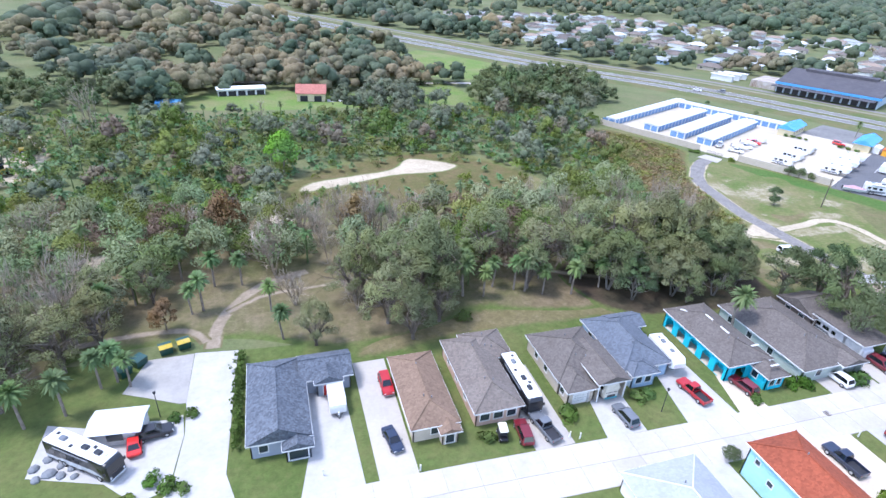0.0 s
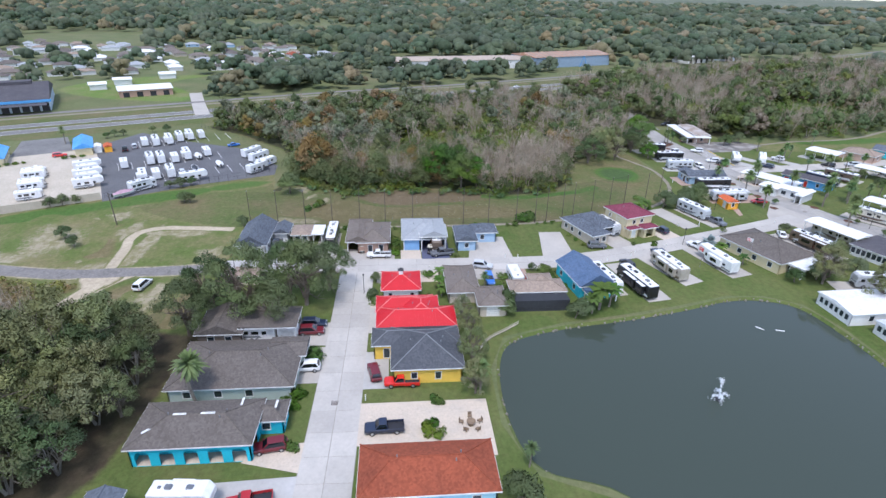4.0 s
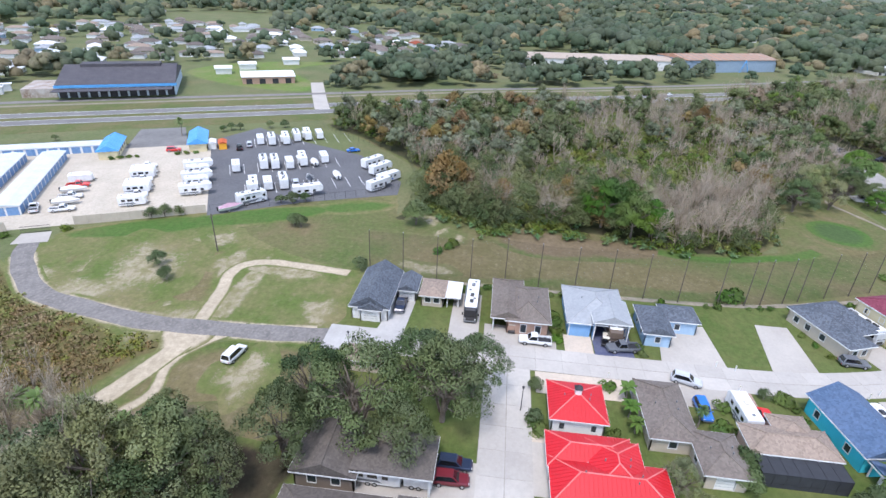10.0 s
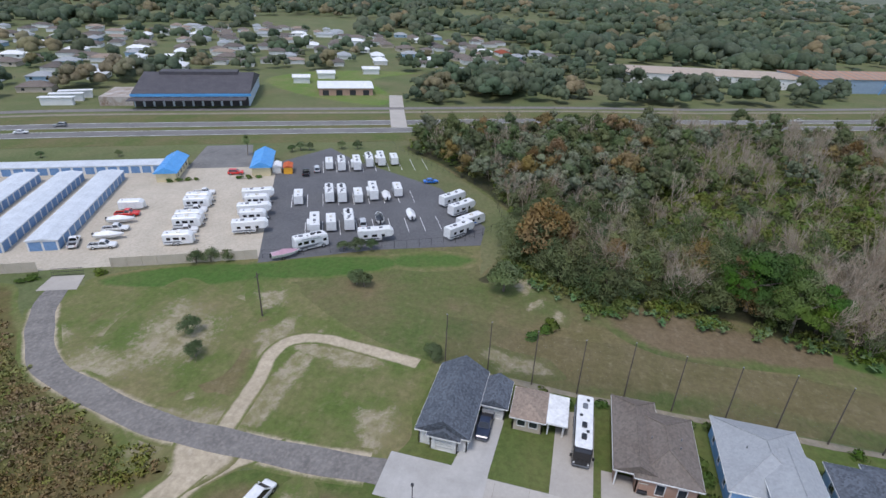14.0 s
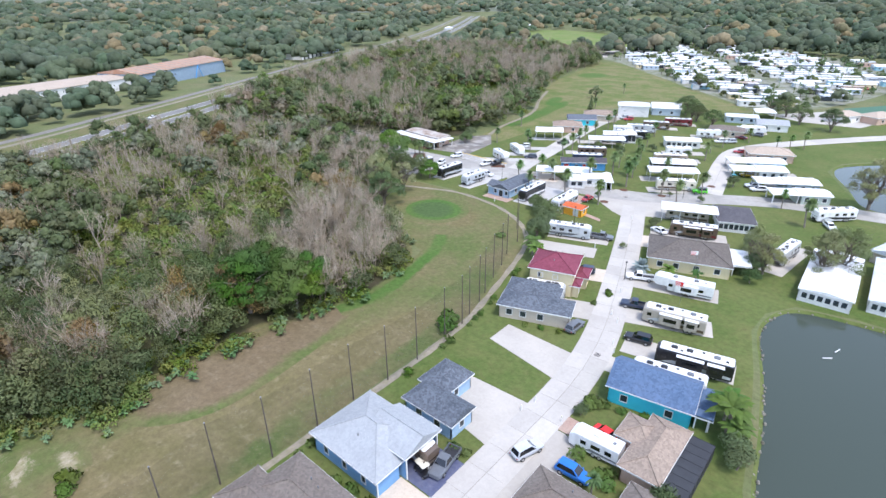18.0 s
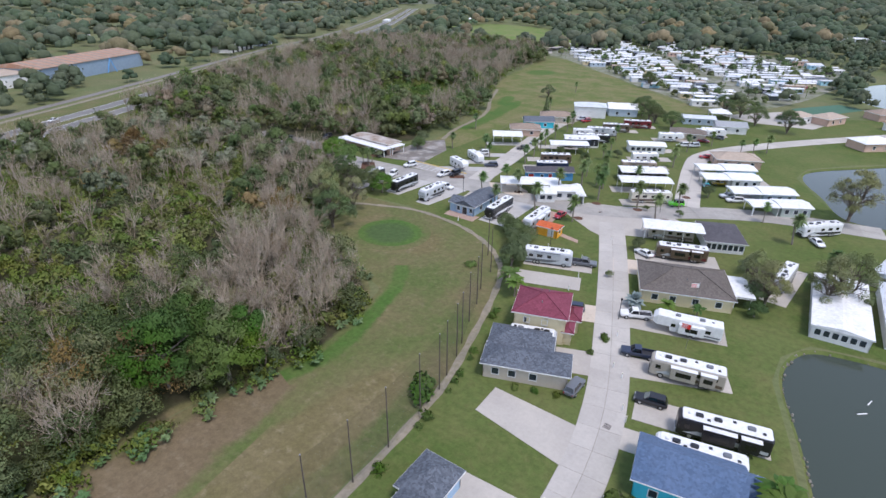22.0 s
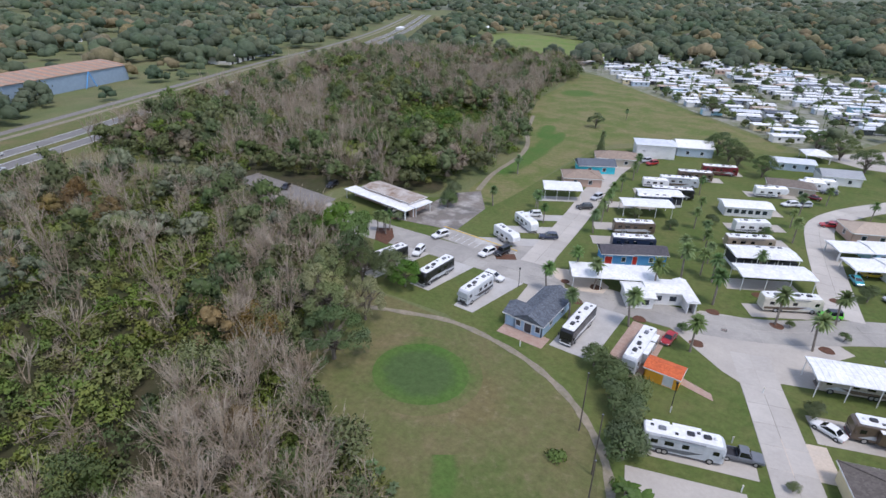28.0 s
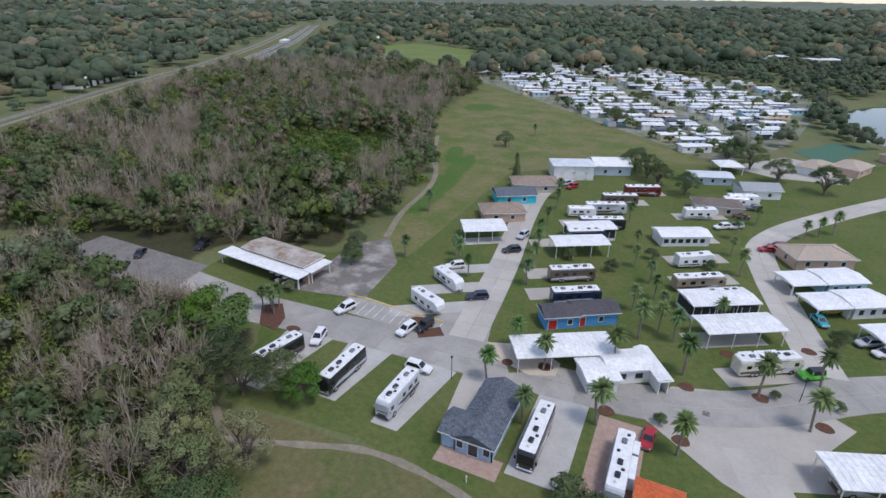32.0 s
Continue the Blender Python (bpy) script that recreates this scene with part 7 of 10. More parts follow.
for u in (-20, -31, -42.5):
    storage_block(u, u + 6.3, 10, 58, "long white storage building with blue roller doors")
storage_block(-53, -4, 63, 69, "long white storage building along the highway side", ("y-",))
storage_block(-57, -52.5, 4, 70, "white storage building along the yard's end", ("y-",))
for u0, v0 in ((-4, 53), (23, 56)):
    o = yard_thing("office_building", u0 + 3, v0 + 9, "small cream office with a blue metal roof", "office")
    part("wall", B().box(-8.4, 8.4, -2.8, 2.8, 0, 3.0), M["w_cream"], o)
    rb = B()
    roof_solid(-9, 9, -3.4, 3.4, 3.0, 0.5, "gx", rb, [], [])
    part("roof", rb, M["blue_metal"], o, "bright blue metal roof")
    rib = B()
    for k in range(16):
        for sg in (-1, 1):
            rib.tube((-8.8 + 1.17 * k, 0, 4.73), (-8.8 + 1.17 * k, sg * 3.4, 3.02), 0.04, 0.04, 4)
    tagged(part("roof_rib", rib, M["blue_metal"], o), kind="stuff")
    for k in range(4):
        part("window", B().box(-6 + 3.6 * k, -4.8 + 3.6 * k, -2.84, -2.79, 0.9, 2.1), M["glass"], o)
        part("window", B().box(-6 + 3.6 * k, -4.8 + 3.6 * k, 2.79, 2.84, 0.9, 2.1), M["glass"], o)
# the yard's wall in panels, its gate and the lot's fence
for u0, u1 in ((-57, -14), (0, 30)):
    n = int((u1 - u0) / 3)
    x, y = yard(u0, 0)
    w = thing("yard_wall", x, y, 0, math.degrees(math.atan2(SU[1], SU[0])), "cream precast concrete yard wall", "wall", kind="structure")
    for k in range(n):
        s = (u1 - u0) / n
        part("panel", B().box(s * k + 0.12, s * (k + 1) - 0.12, -0.06, 0.06, 0, 2.3), M["w_tan"], w)
        part("pier", B().rbox(s * k - 0.14, s * k + 0.14, -0.14, 0.14, 0, 2.45, 0.03), M["w_tan"], w)
gx, gy = yard(-10.5, -2.5)
g = thing("gate", gx, gy, 0, math.degrees(math.atan2(SU[1], SU[0])), "dark steel sliding gate of the yard", "gate")
for z in (0.2, 1.0, 1.7):
    part("rail", B().box(0, 6, -0.03, 0.03, z - 0.04, z + 0.04), M["dark"], g)
for k in range(16):
    part("bar", B().box(0.4 * k - 0.015, 0.4 * k + 0.015, -0.015, 0.015, 0.1, 1.75), M["dark"], g)
lot = even([(173, 118.5), (195, 78), (208.5, 68.5), (234, 77.5), (250, 101.5), (267, 121)], 3.0)
f = thing("lot_fence", 0, 0, 0, 0, "black chain-link fence round the vehicle lot", "fence")
for (ax, ay), (bx, by) in zip(lot[:-1], lot[1:]):
    part("post", B().tube((ax, ay, 0), (ax, ay, 2.0), 0.04, 0.04, 5), M["dark"], f)
    part("rail", B().tube((ax, ay, 1.95), (bx, by, 1.95), 0.025, 0.025, 4), M["dark"], f)
    part("rail", B().tube((ax, ay, 0.9), (bx, by, 0.9), 0.015, 0.015, 4), M["dark"], f)
# parking bay lines
for row, v0, v1 in ((36, 29.5, 39), (40, 10, 19), (45, 58, 70)):
    for k in range(9):
        a, b2 = yard(row + 4.3 * k, v0), yard(row + 4.3 * k, v1)
        ribbon("bay_line", [a, b2], 0.14, 0.058, M["paint_white"], 0.003, "white parking bay line", "marking")
for k, (u, v) in enumerate(((30.5, 61), (34, 60))):
    t = yard_thing("shed", u, v, ("small white shed beside the office", "small orange shed beside the lot")[k], "shed")
    part("wall", B().box(-2.4, 2.4, -1.3, 1.3, 0, 2.3), M[("w_white", "w_orange")[k]], t)
    rb = B()
    roof_solid(-2.6, 2.6, -1.5, 1.5, 2.3, 0.4, "gx", rb, [], [], 0.08)
    part("roof", rb, M[("white_metal", "orange_tile")[k]], t)


# ---------------------------------------------------------------- big sheds beyond the highway
def big_shed(name, cx, cy, turn, L, W, h, wall, roof, pitch, label, bays=0):
    r = thing(name, cx, cy, 0, turn, label, "warehouse")
    part("wall", B().box(-L / 2, L / 2, -W / 2, W / 2, 0, h), M[wall], r)
    rb = B()
    roof_solid(-L / 2 - 0.6, L / 2 + 0.6, -W / 2 - 0.6, W / 2 + 0.6, h, pitch, "gx", rb, [], [], 0.25)
    part("roof", rb, M[roof], r)
    for k in range(bays):
        x = -L / 2 + L * (k + 0.5) / bays
        part("bay_door", B().box(x - 1.6, x + 1.6, -W / 2 - 0.05, -W / 2 + 0.02, 0, h * 0.7), M["dark"], r)
    return r


wh = big_shed("warehouse", 318, 240, -63, 50, 52, 6.0, "w_greyblue", "dark_roof", 0.2, "large old warehouse with a dark mossy roof and blue trim", 12)
part("fascia", B().box(-26, 26, -27, -26.4, 4.6, 5.8), M["w_sky"], wh, "blue painted fascia")
part("monitor", B().box(-18, 18, -4, 4, 9.5, 12.0), M["dark_roof"], wh, "raised roof monitor")
part("loading_awning", B().box(-26, 24, -34, -27.2, 4.0, 4.3), M["dark_roof"], wh)
part("lean_to", B().box(-40, -26, -24, 0, 0, 4.0), M["rust_metal"], wh)
for k, (x, y, p) in enumerate(((273, 282, "p_white"), (281, 285, "p_white"), (288, 287, "p_silver"))):
    t = big_shed("semi_trailer", x, y, -63 + 6 * k, 13, 2.6, 3.6, "w_white", "white_metal", 0.02, "white freight trailer behind the warehouse")
big_shed("brick_shed", 357, 180, -63, 28, 20, 4.0, "w_brick", "white_metal", 0.12, "brick shed with a white metal roof", 4)
for x, y, L in ((392, 208, 10), (420, 190, 10), (372, 214, 9)):
    big_shed("small_shed", x, y, -63, L, 7, 3.4, "w_white", "white_metal", 0.3, "small white shed in a yard")
wf = big_shed("factory", 496, -20, -78, 124, 34, 7, "w_white", "sand_roof", 0.08, "long low white factory building with a tan roof", 0)
wf2 = big_shed("factory", 519, -120, -67, 84, 36, 9, "w_steel", "rust_roof", 0.14, "long blue-grey factory with a rusty roof", 0)
for k in range(14):
    part("roof_sheet", B().add([(-40 + 6 * k, -18.7, 9.05), (-37 + 6 * k, -18.7, 9.05), (-37 + 6 * k, -0.5, 11.55), (-40 + 6 * k, -0.5, 11.55), (-40 + 6 * k, -18.7, 9.0), (-37 + 6 * k, -18.7, 9.0), (-37 + 6 * k, -0.5, 11.5), (-40 + 6 * k, -0.5, 11.5)], [(0, 1, 2, 3), (7, 6, 5, 4), (4, 5, 1, 0), (5, 6, 2, 1), (6, 7, 3, 2), (7, 4, 0, 3)]), M["tanroof"], wf2)
part("gantry", B().tube((6, -20, 0), (10, -20, 9), 0.3, 0.3, 6).tube((14, -20, 0), (10, -20, 9), 0.3, 0.3, 6), M["blue_metal"], wf2, "blue steel gantry")
big_shed("warehouse", 548, -262, -64, 40, 18, 6, "w_white", "white_metal", 0.2, "white commercial building by the highway", 5)
big_shed("warehouse", 566, -305, -64, 22, 14, 5, "w_greyblue", "pale_metal", 0.2, "grey commercial building by the highway", 3)
big_shed("warehouse", 120, -680, 30, 60, 22, 7, "w_white", "white_metal", 0.05, "long white building beyond the woods", 6)
big_shed("warehouse", 60, -690, 30, 30, 20, 6, "w_tan", "white_metal", 0.05, "pale building beyond the woods", 3)
big_shed("farmhouse", 18, 250, -8, 12, 9, 3.6, "w_cream", "pale_clay", 0.6, "cream house with a faded red tile roof", 2)
pad("driveway", turned(29, 247, 9, 5, 0), "pale_concrete", 0.05, "pale concrete drive")
ribbon("lane", [(-30, 287), (23, 285.6), (49, 284.6), (91, 281.5), (130, 276)], 4.5, 0.06, M["concrete"], 0.03, "pale lane behind the hedge")
big_shed("mobile_home", -12, 262, 8, 20, 6, 3, "w_white", "white_metal", 0.2, "white mobile home among trees", 5)
big_shed("pool_house", -39, 240, 0, 8, 6, 2.6, "w_sky", "blue_metal", 0.1, "blue-covered pool shelter among trees", 1)
patch("mown_field", [(46, 228), (62, 236), (95, 232), (92, 280), (66, 275), (48, 262)], M["field"], 0.03, 6, label="mown bright green field")
patch("mown_field", [(84, 296), (118, 286), (150, 330), (112, 388), (94, 386), (80, 350)], M["field"], 0.032, 8, label="mown green verge beside the highway")
patch("mown_field", [(-34, 234), (46, 234), (44, 264), (-30, 266)], M["field"], 0.034, 4, label="mown bright green yard")
patch("mown_field", [(318, -462), (440, -492), (562, -600), (520, -700), (330, -610)], M["field"], 0.03, 6, label="wide green field beyond the woods")
patch("mown_field", [(330, 150), (360, 152), (400, 178), (440, 160), (420, 220), (372, 240), (338, 200)], M["field"], 0.05, 6, label="dry yard beside the brick shed")
ribbon("far_road", curve_through([(322, -420), (336, -470), (300, -560), (360, -800), (420, -1100)], False, 6), 9, 0.06, M["concrete"], label="far pale road through the trees")
ribbon("far_road", curve_through([(318, -452), (380, -470), (450, -500), (520, -470), (580, -470)], False, 6), 7, 0.06, M["concrete"], label="far pale road beside the field")
ribbon("crossing", [(296, 128), (322, 138), (360, 152)], 7, 0.085, M["concrete"], 0.05, label="pale road crossing the highway")


# suburb roofs beyond the highway
def small_house(key, roofm, wallm, L, W):
    def make():
        r = thing("house", 0, 0, 0, 0, "small " + key + " house of the far suburb", "house", "houses of the far suburb")
        part("wall", B().box(-L / 2, L / 2, -W / 2, W / 2, 0, 2.7), M[wallm], r)
        rb, caps, ends = B(), [], []
        roof_solid(-L / 2 - 0.5, L / 2 + 0.5, -W / 2 - 0.5, W / 2 + 0.5, 2.7, 0.4, "hip", rb, caps, ends)
        part("roof", rb, M[roofm], r)
        for s in (-1, 1):
            for x in (-L * 0.3, L * 0.3):
                part("window", B().box(x - 0.7, x + 0.7, s * W / 2 - 0.03, s * W / 2 + 0.03, 0.9, 2.1), M["glass"], r)
        return r
    return make


random.seed(8)
DISTANT = True
SUB = [("grey-roofed", "greybrown", "w_white", 15, 10), ("white-roofed", "white_metal", "w_white", 14, 9), ("brown-roofed", "taupe", "w_tan", 15, 10), ("pale", "palegrey", "w_paleblue", 13, 9), ("red-roofed", "clay", "w_white", 15, 10)]
suburb_spots = []
for i in range(13):
    for j in range(9):
        x, y = 232 + 34 * i * 0.62 + 30 * j * 0.8 + random.uniform(-7, 7), 400 - 34 * i * 0.78 + 30 * j * 0.6 + random.uniform(-7, 7)
        if random.random() < 0.78 and not (300 < x < 470 and 140 < y < 300 and j < 2):
            suburb_spots.append((x, y))
for i in range(26):
    a, d = random.uniform(-2.2, 1.7), random.uniform(420, 1100)
    x, y = 150 + d * math.cos(a), d * math.sin(a)
    if not (x < 420 and -620 < y < -100) and not (440 < x < 560 and -200 < y < 60):
        suburb_spots.append((x, y))
for x, y in suburb_spots:
    k = random.choices(range(5), (4, 3, 3, 2, 0.5))[0]
    placed(("sub", k), small_house(*SUB[k]), x, y, random.choice((27, 117)) + random.uniform(-6, 6), 0)


DISTANT = False


# ---------------------------------------------------------------- the park: clubhouse, carports, houses
PK = 30.0


def carport(x, y, turn, L, W, h=3.5, label="white metal carport over a parking pad", closed=False):
    def make():
        r = thing("carport", 0, 0, 0, 0, label, "carport")
        rb = B()
        roof_solid(-L / 2, L / 2, -W / 2, W / 2, h, 0.1, "gx", rb, [], [], 0.14)
        rf = part("roof", rb, M["white_metal"], r, "white metal roof")
        rib = B()
        for k in range(int(L / 0.9)):
            for sg in (-1, 1):
                rib.tube((-L / 2 + 0.9 * k + 0.2, 0, h + W * 0.05 + 0.02), (-L / 2 + 0.9 * k + 0.2, sg * W / 2, h + 0.02), 0.03, 0.03, 4)
        tagged(part("roof_rib", rib, M["white_metal"], rf), kind="stuff")
        for k in range(4):
            for sg in (-1, 1):
                px = -L / 2 + 0.4 + (L - 0.8) * k / 3
                part("post", B().box(px - 0.06, px + 0.06, sg * (W / 2 - 0.3) - 0.06, sg * (W / 2 - 0.3) + 0.06, 0, h), M["trim"], r)
        if closed:
            part("wall", B().box(-L / 2 + 0.5, L / 2 - 0.5, -W / 2 + 0.5, W / 2 - 0.5, 0, h - 0.9), M["screen"], r, "dark screened walls")
            part("sill_band", B().box(-L / 2 + 0.45, L / 2 - 0.45, -W / 2 + 0.45, W / 2 - 0.45, 0, 0.7), M["w_white"], r)
            for k in range(1, 8):
                px = -L / 2 + 0.5 + (L - 1) * k / 8
                part("mullion", B().box(px - 0.05, px + 0.05, -W / 2 + 0.44, W / 2 - 0.44, 0.7, h - 0.9), M["trim"], r)
        return r
    return placed(("cp", L, W, h, closed), make, x, y, turn, 0.05)


club = house("white clubhouse with a rusting metal roof and a long porch", 248.6, -104.5, -6, [
    (-12.0, 8.0, -4.6, 2.6, 3.6, "gx", 0.12, {"y+": win(0.1, 0.3, 0.5, 0.7), "x-": win(0.5)}, N),
    (-14.0, 11.6, 2.2, 6.4, 2.9, "shed", -0.01, {}, ("y+", "x-", "x+")),
    (-14.5, -9.0, -4.0, 2.8, 3.0, "shed", 0.05, {}, ("x-", "y-"))], "w_salmon", {"gx": "rust_metal", "shed": "white_metal"}, None, name="clubhouse", category="clubhouse")
house("pale blue L-shaped cottage with a dark slate roof", 184.4, -76, 0, [
    (-3.6, 3.0, -7.4, 6.6, 2.8, "gy", 0.42, {"y+": [(0.5, 1.4, 0.1, 2.1, "window")] + win(0.15, 0.85, w=0.9), "x+": win(0.3, 0.7), "x-": win(0.3, 0.7)}, N),
    (-1.0, 5.0, 0.8, 6.4, 2.8, "gx", 0.42, {}, ("x+",))], "w_paleblue", "slate", None)
house("orange garden shed with an orange tile roof", 160.0, -71.8, 0, [(-3.0, 3.0, -2.0, 2.0, 2.4, "gx", 0.3, {"y+": [(0.7, 1.4, 0.05, 2.0, "door")], "x-": win(0.5, w=0.8)}, N)], "w_orange", "orange_tile", None, over=0.25, name="shed", category="shed")
house("bright blue house with a dark roof and red doors", 178.8, -111.6, 32, [
    (-8.0, 1.4, -2.6, 3.0, 2.9, "gx", 0.4, {"y+": [(0.16, 1.0, 0.05, 2.1, "red"), (0.6, 0.9, 0.9, 2.0, "window")], "x+": []}, N),
    (0.2, 7.6, -2.2, 3.4, 2.9, "gx", 0.4, {"y+": [(0.22, 1.6, 0.05, 2.1, "red"), (0.75, 0.9, 0.9, 2.0, "window")]}, N)], "w_sky", "dark_roof", None)
carport(178.2, -97.4, 30, 18, 7.0, 3.2, "large flat pale carport beside a white house")
house("white house with stepped white metal roofs", 169.6, -96.4, 31, [
    (-6.6, 1.6, -3.4, 2.6, 3.0, "gx", 0.16, {"y+": win(0.3, 0.7, w=1.4)}, N),
    (0.0, 6.0, -2.0, 4.6, 2.8, "gx", 0.14, {"y+": win(0.3, 0.7, w=1.4)}, N),
    (-8.0, -5.4, -4.0, 5.6, 2.9, "gy", 0.3, {}, ("y+",))], "w_white", "white_metal", None)
pad("patio", turned(183, -94.5, 9, 6, 30), "sand", 0.06, "round sandy yard beside the carport", "patio")
for x, y, L, W, c in ((185, -143, 14, 6.6, False), (184.5, -154, 13, 6.2, True), (153.4, -127.4, 14.5, 7.0, True), (150, -118.2, 15.5, 6.6, False), (210, -141.5, 11.5, 8.5, False)):
    carport(x, y, PK, L, W, 3.5, "white metal carport on a park lot" if not c else "white-roofed screened room on a park lot", c)
for x, y, a in ((191, -147, 30), (187, -130, 31), (184, -121, 31), (156, -141, 31), (158, -152, 31), (152, -117, 30), (146, -108, 31), (160, -164, 30), (187, -164, 27), (186, -176, 27), (180, -186, 27), (176, -198, 27), (158, -184, 27), (148, -202, 20), (118, -134, 30), (126, -144, 30)):
    pad("driveway", turned(x, y, 15, 5.0, a), "concrete", 0.052, "concrete parking pad")
house("tan house with a low brown roof in the park", 210.4, -157.6, 30, [(-6.4, 6.4, -4.6, 4.6, 2.9, "hip", 0.35, {"x-": win(0.5), "y+": win(0.3, 0.7)}, N)], "w_salmon", "tanroof", "tanroof")
house("teal house with a dark grey roof in the park", 212, -172.6, 33, [(-7, 6.2, -4.0, 4.0, 2.9, "gx", 0.4, {"x-": win(0.5), "y+": win(0.3, 0.7)}, N)], "w_turq", "bluegrey", None)
house("low brown-roofed house in the park", 209.4, -186.6, 25, [(-8.4, 7.4, -4.8, 4.8, 2.9, "hip", 0.35, {"x-": win(0.5), "y+": win(0.3, 0.7)}, N)], "w_tan", "tanroof", "tanroof")
house("white two-storey house at the golf course", 201.6, -206, 24, [(-8, 7, -5, 5, 5.2, "hip", 0.25, {"x-": win(0.3, 0.7) + win(0.3, 0.7, z0=3.2, z1=4.4), "y+": win(0.2, 0.5, 0.8) + win(0.2, 0.5, 0.8, z0=3.2, z1=4.4)}, N)], "w_white", "pale_metal", None)
house("white house with a steep white roof at the golf course", 190, -219, 24, [(-7, 7, -6, 6, 3.6, "gx", 0.3, {"x-": win(0.3, 0.7), "y+": win(0.3, 0.7)}, N)], "w_greyblue", "white_metal", None)
house("white house with a sun room on a park lot", 162.4, -162, 27, [(-7, 6.6, -3.2, 3.6, 2.9, "gx", 0.2, {"y+": win(0.1, 0.25, 0.4, 0.55, 0.7, 0.85, w=1.3), "x-": win(0.5)}, N)], "w_white", "white_metal", None)
house("brown-roofed house on a park lot", 153.6, -191, 12, [(-7, 7, -4, 4, 2.9, "hip", 0.35, {"y+": win(0.3, 0.7), "x-": win(0.5)}, N)], "w_tan", "taupe", None)
house("white house by the park street", 141.6, -213.4, 20, [(-6.4, 6.4, -4.4, 4.4, 3.0, "gx", 0.35, {"y+": win(0.3, 0.7), "x-": win(0.5)}, N)], "w_white", "palegrey", None)
house("low grey-roofed building of the park", 156, -222, 20, [(-7, 7, -4, 4, 2.9, "gx", 0.2, {"y+": win(0.2, 0.5, 0.8)}, N)], "w_greyblue", "pale_metal", None)
house("white-roofed shade shelter at the park", 150, -239, 20, [(-4.5, 4.5, -4.5, 4.5, 3.0, "hip", 0.35, {}, ("x-", "x+", "y-", "y+"))], "w_white", "white_metal", None, name="shelter", category="shelter")
house("beige house with a tan hip roof by the pond", 131.6, -163.4, 25, [(-7.6, 7.6, -4.6, 4.6, 2.9, "hip", 0.35, {"y+": win(0.2, 0.5, 0.8), "x+": win(0.5)}, N)], "w_salmon", "sand_roof", "sand_roof")
for x, y, L, W, wl2 in ((131.4, -149.4, 15, 7.6, "w_ltblue"), (128.4, -140, 14, 7.6, "w_white"), (118.6, -131.6, 15, 7.4, "w_greyblue"), (113.4, -122.6, 13, 7, "w_sage")):
    house("white-roofed mobile home with carport by the pond", x, y, 30, [(-L / 2, L / 6, -W / 2, W / 2, 2.9, "gx", 0.14, {"y+": win(0.2, 0.5, 0.8), "x-": win(0.5)}, N), (L / 6 - 0.3, L / 2 + 3, -W / 2 + 0.6, W / 2 - 0.2, 2.8, "gx", 0.08, {}, ("x+", "y+", "y-"))], wl2, "white_metal", None, name="mobile_home", category="mobile home")
house("grey-roofed sun room house beside a carport", 124, -91.6, 22, [(-4.6, 4.8, -6.0, 6.4, 2.9, "hip", 0.12, {"y+": win(0.08, 0.22, 0.36, 0.5, 0.64, 0.78, 0.92, w=0.95, z0=0.8, z1=2.2), "x-": win(0.3, 0.7)}, N)], "w_white", "dark_roof", None)
carport(134.2, -86.8, 21, 14, 6.4, 3.6, "white metal carport over a motorhome")
for x, y, L, W, a in ((99, -70, 9.4, 23, 2), (88, -73.4, 9.0, 23, 2), (76, -80, 9.0, 22, 2), (65, -80, 9, 22, 2)):
    house("long white mobile home by the pond", x, y, a, [(-L / 2, L / 2, -W / 2, W / 2, 2.8, "gy", 0.12, {"y+": [(q, 0.9, 0.9, 2.1, "window") for q in (0.12, 0.27, 0.42, 0.57, 0.72, 0.87)], "x-": win(0.2, 0.5, 0.8)}, N)], "w_white", "pale_metal" if x < 90 else "white_metal", None, over=0.25, name="mobile_home", category="mobile home")
house("small white cottage by the second pond", 88.5, -91, -20, [(-4.6, 4.6, -5, 5, 2.9, "gy", 0.3, {"y+": win(0.3, 0.7), "x-": win(0.5)}, N), (-2, 5, -8, -4, 2.6, "gy", 0.2, {}, ("y-",))], "w_tan", "pale_metal", None)
for x, y in ((120, -252), (108, -258), (92, -218), (80, -262), (72, -278), (86, -284)):
    house("pale stucco house near the tennis courts", x, y, random.choice((10, 40, 60)), [(-7, 7, -5, 5, 3.2, "hip", 0.35, {"y+": win(0.3, 0.7)}, N)], random.choice(("w_white", "w_salmon", "w_salmon")), random.choice(("sand_roof", "tanroof", "white_metal")), None)
tc = pad("tennis_court", [(124, -284), (104, -312), (93, -303), (114, -268)], "court", 0.06, "fenced green tennis courts", "court")
pad("parking_lot", [(150, -246), (134, -238), (112, -240), (104, -262), (128, -272)], "road_concrete", 0.05, "grey park yard and parking", "parking lot")


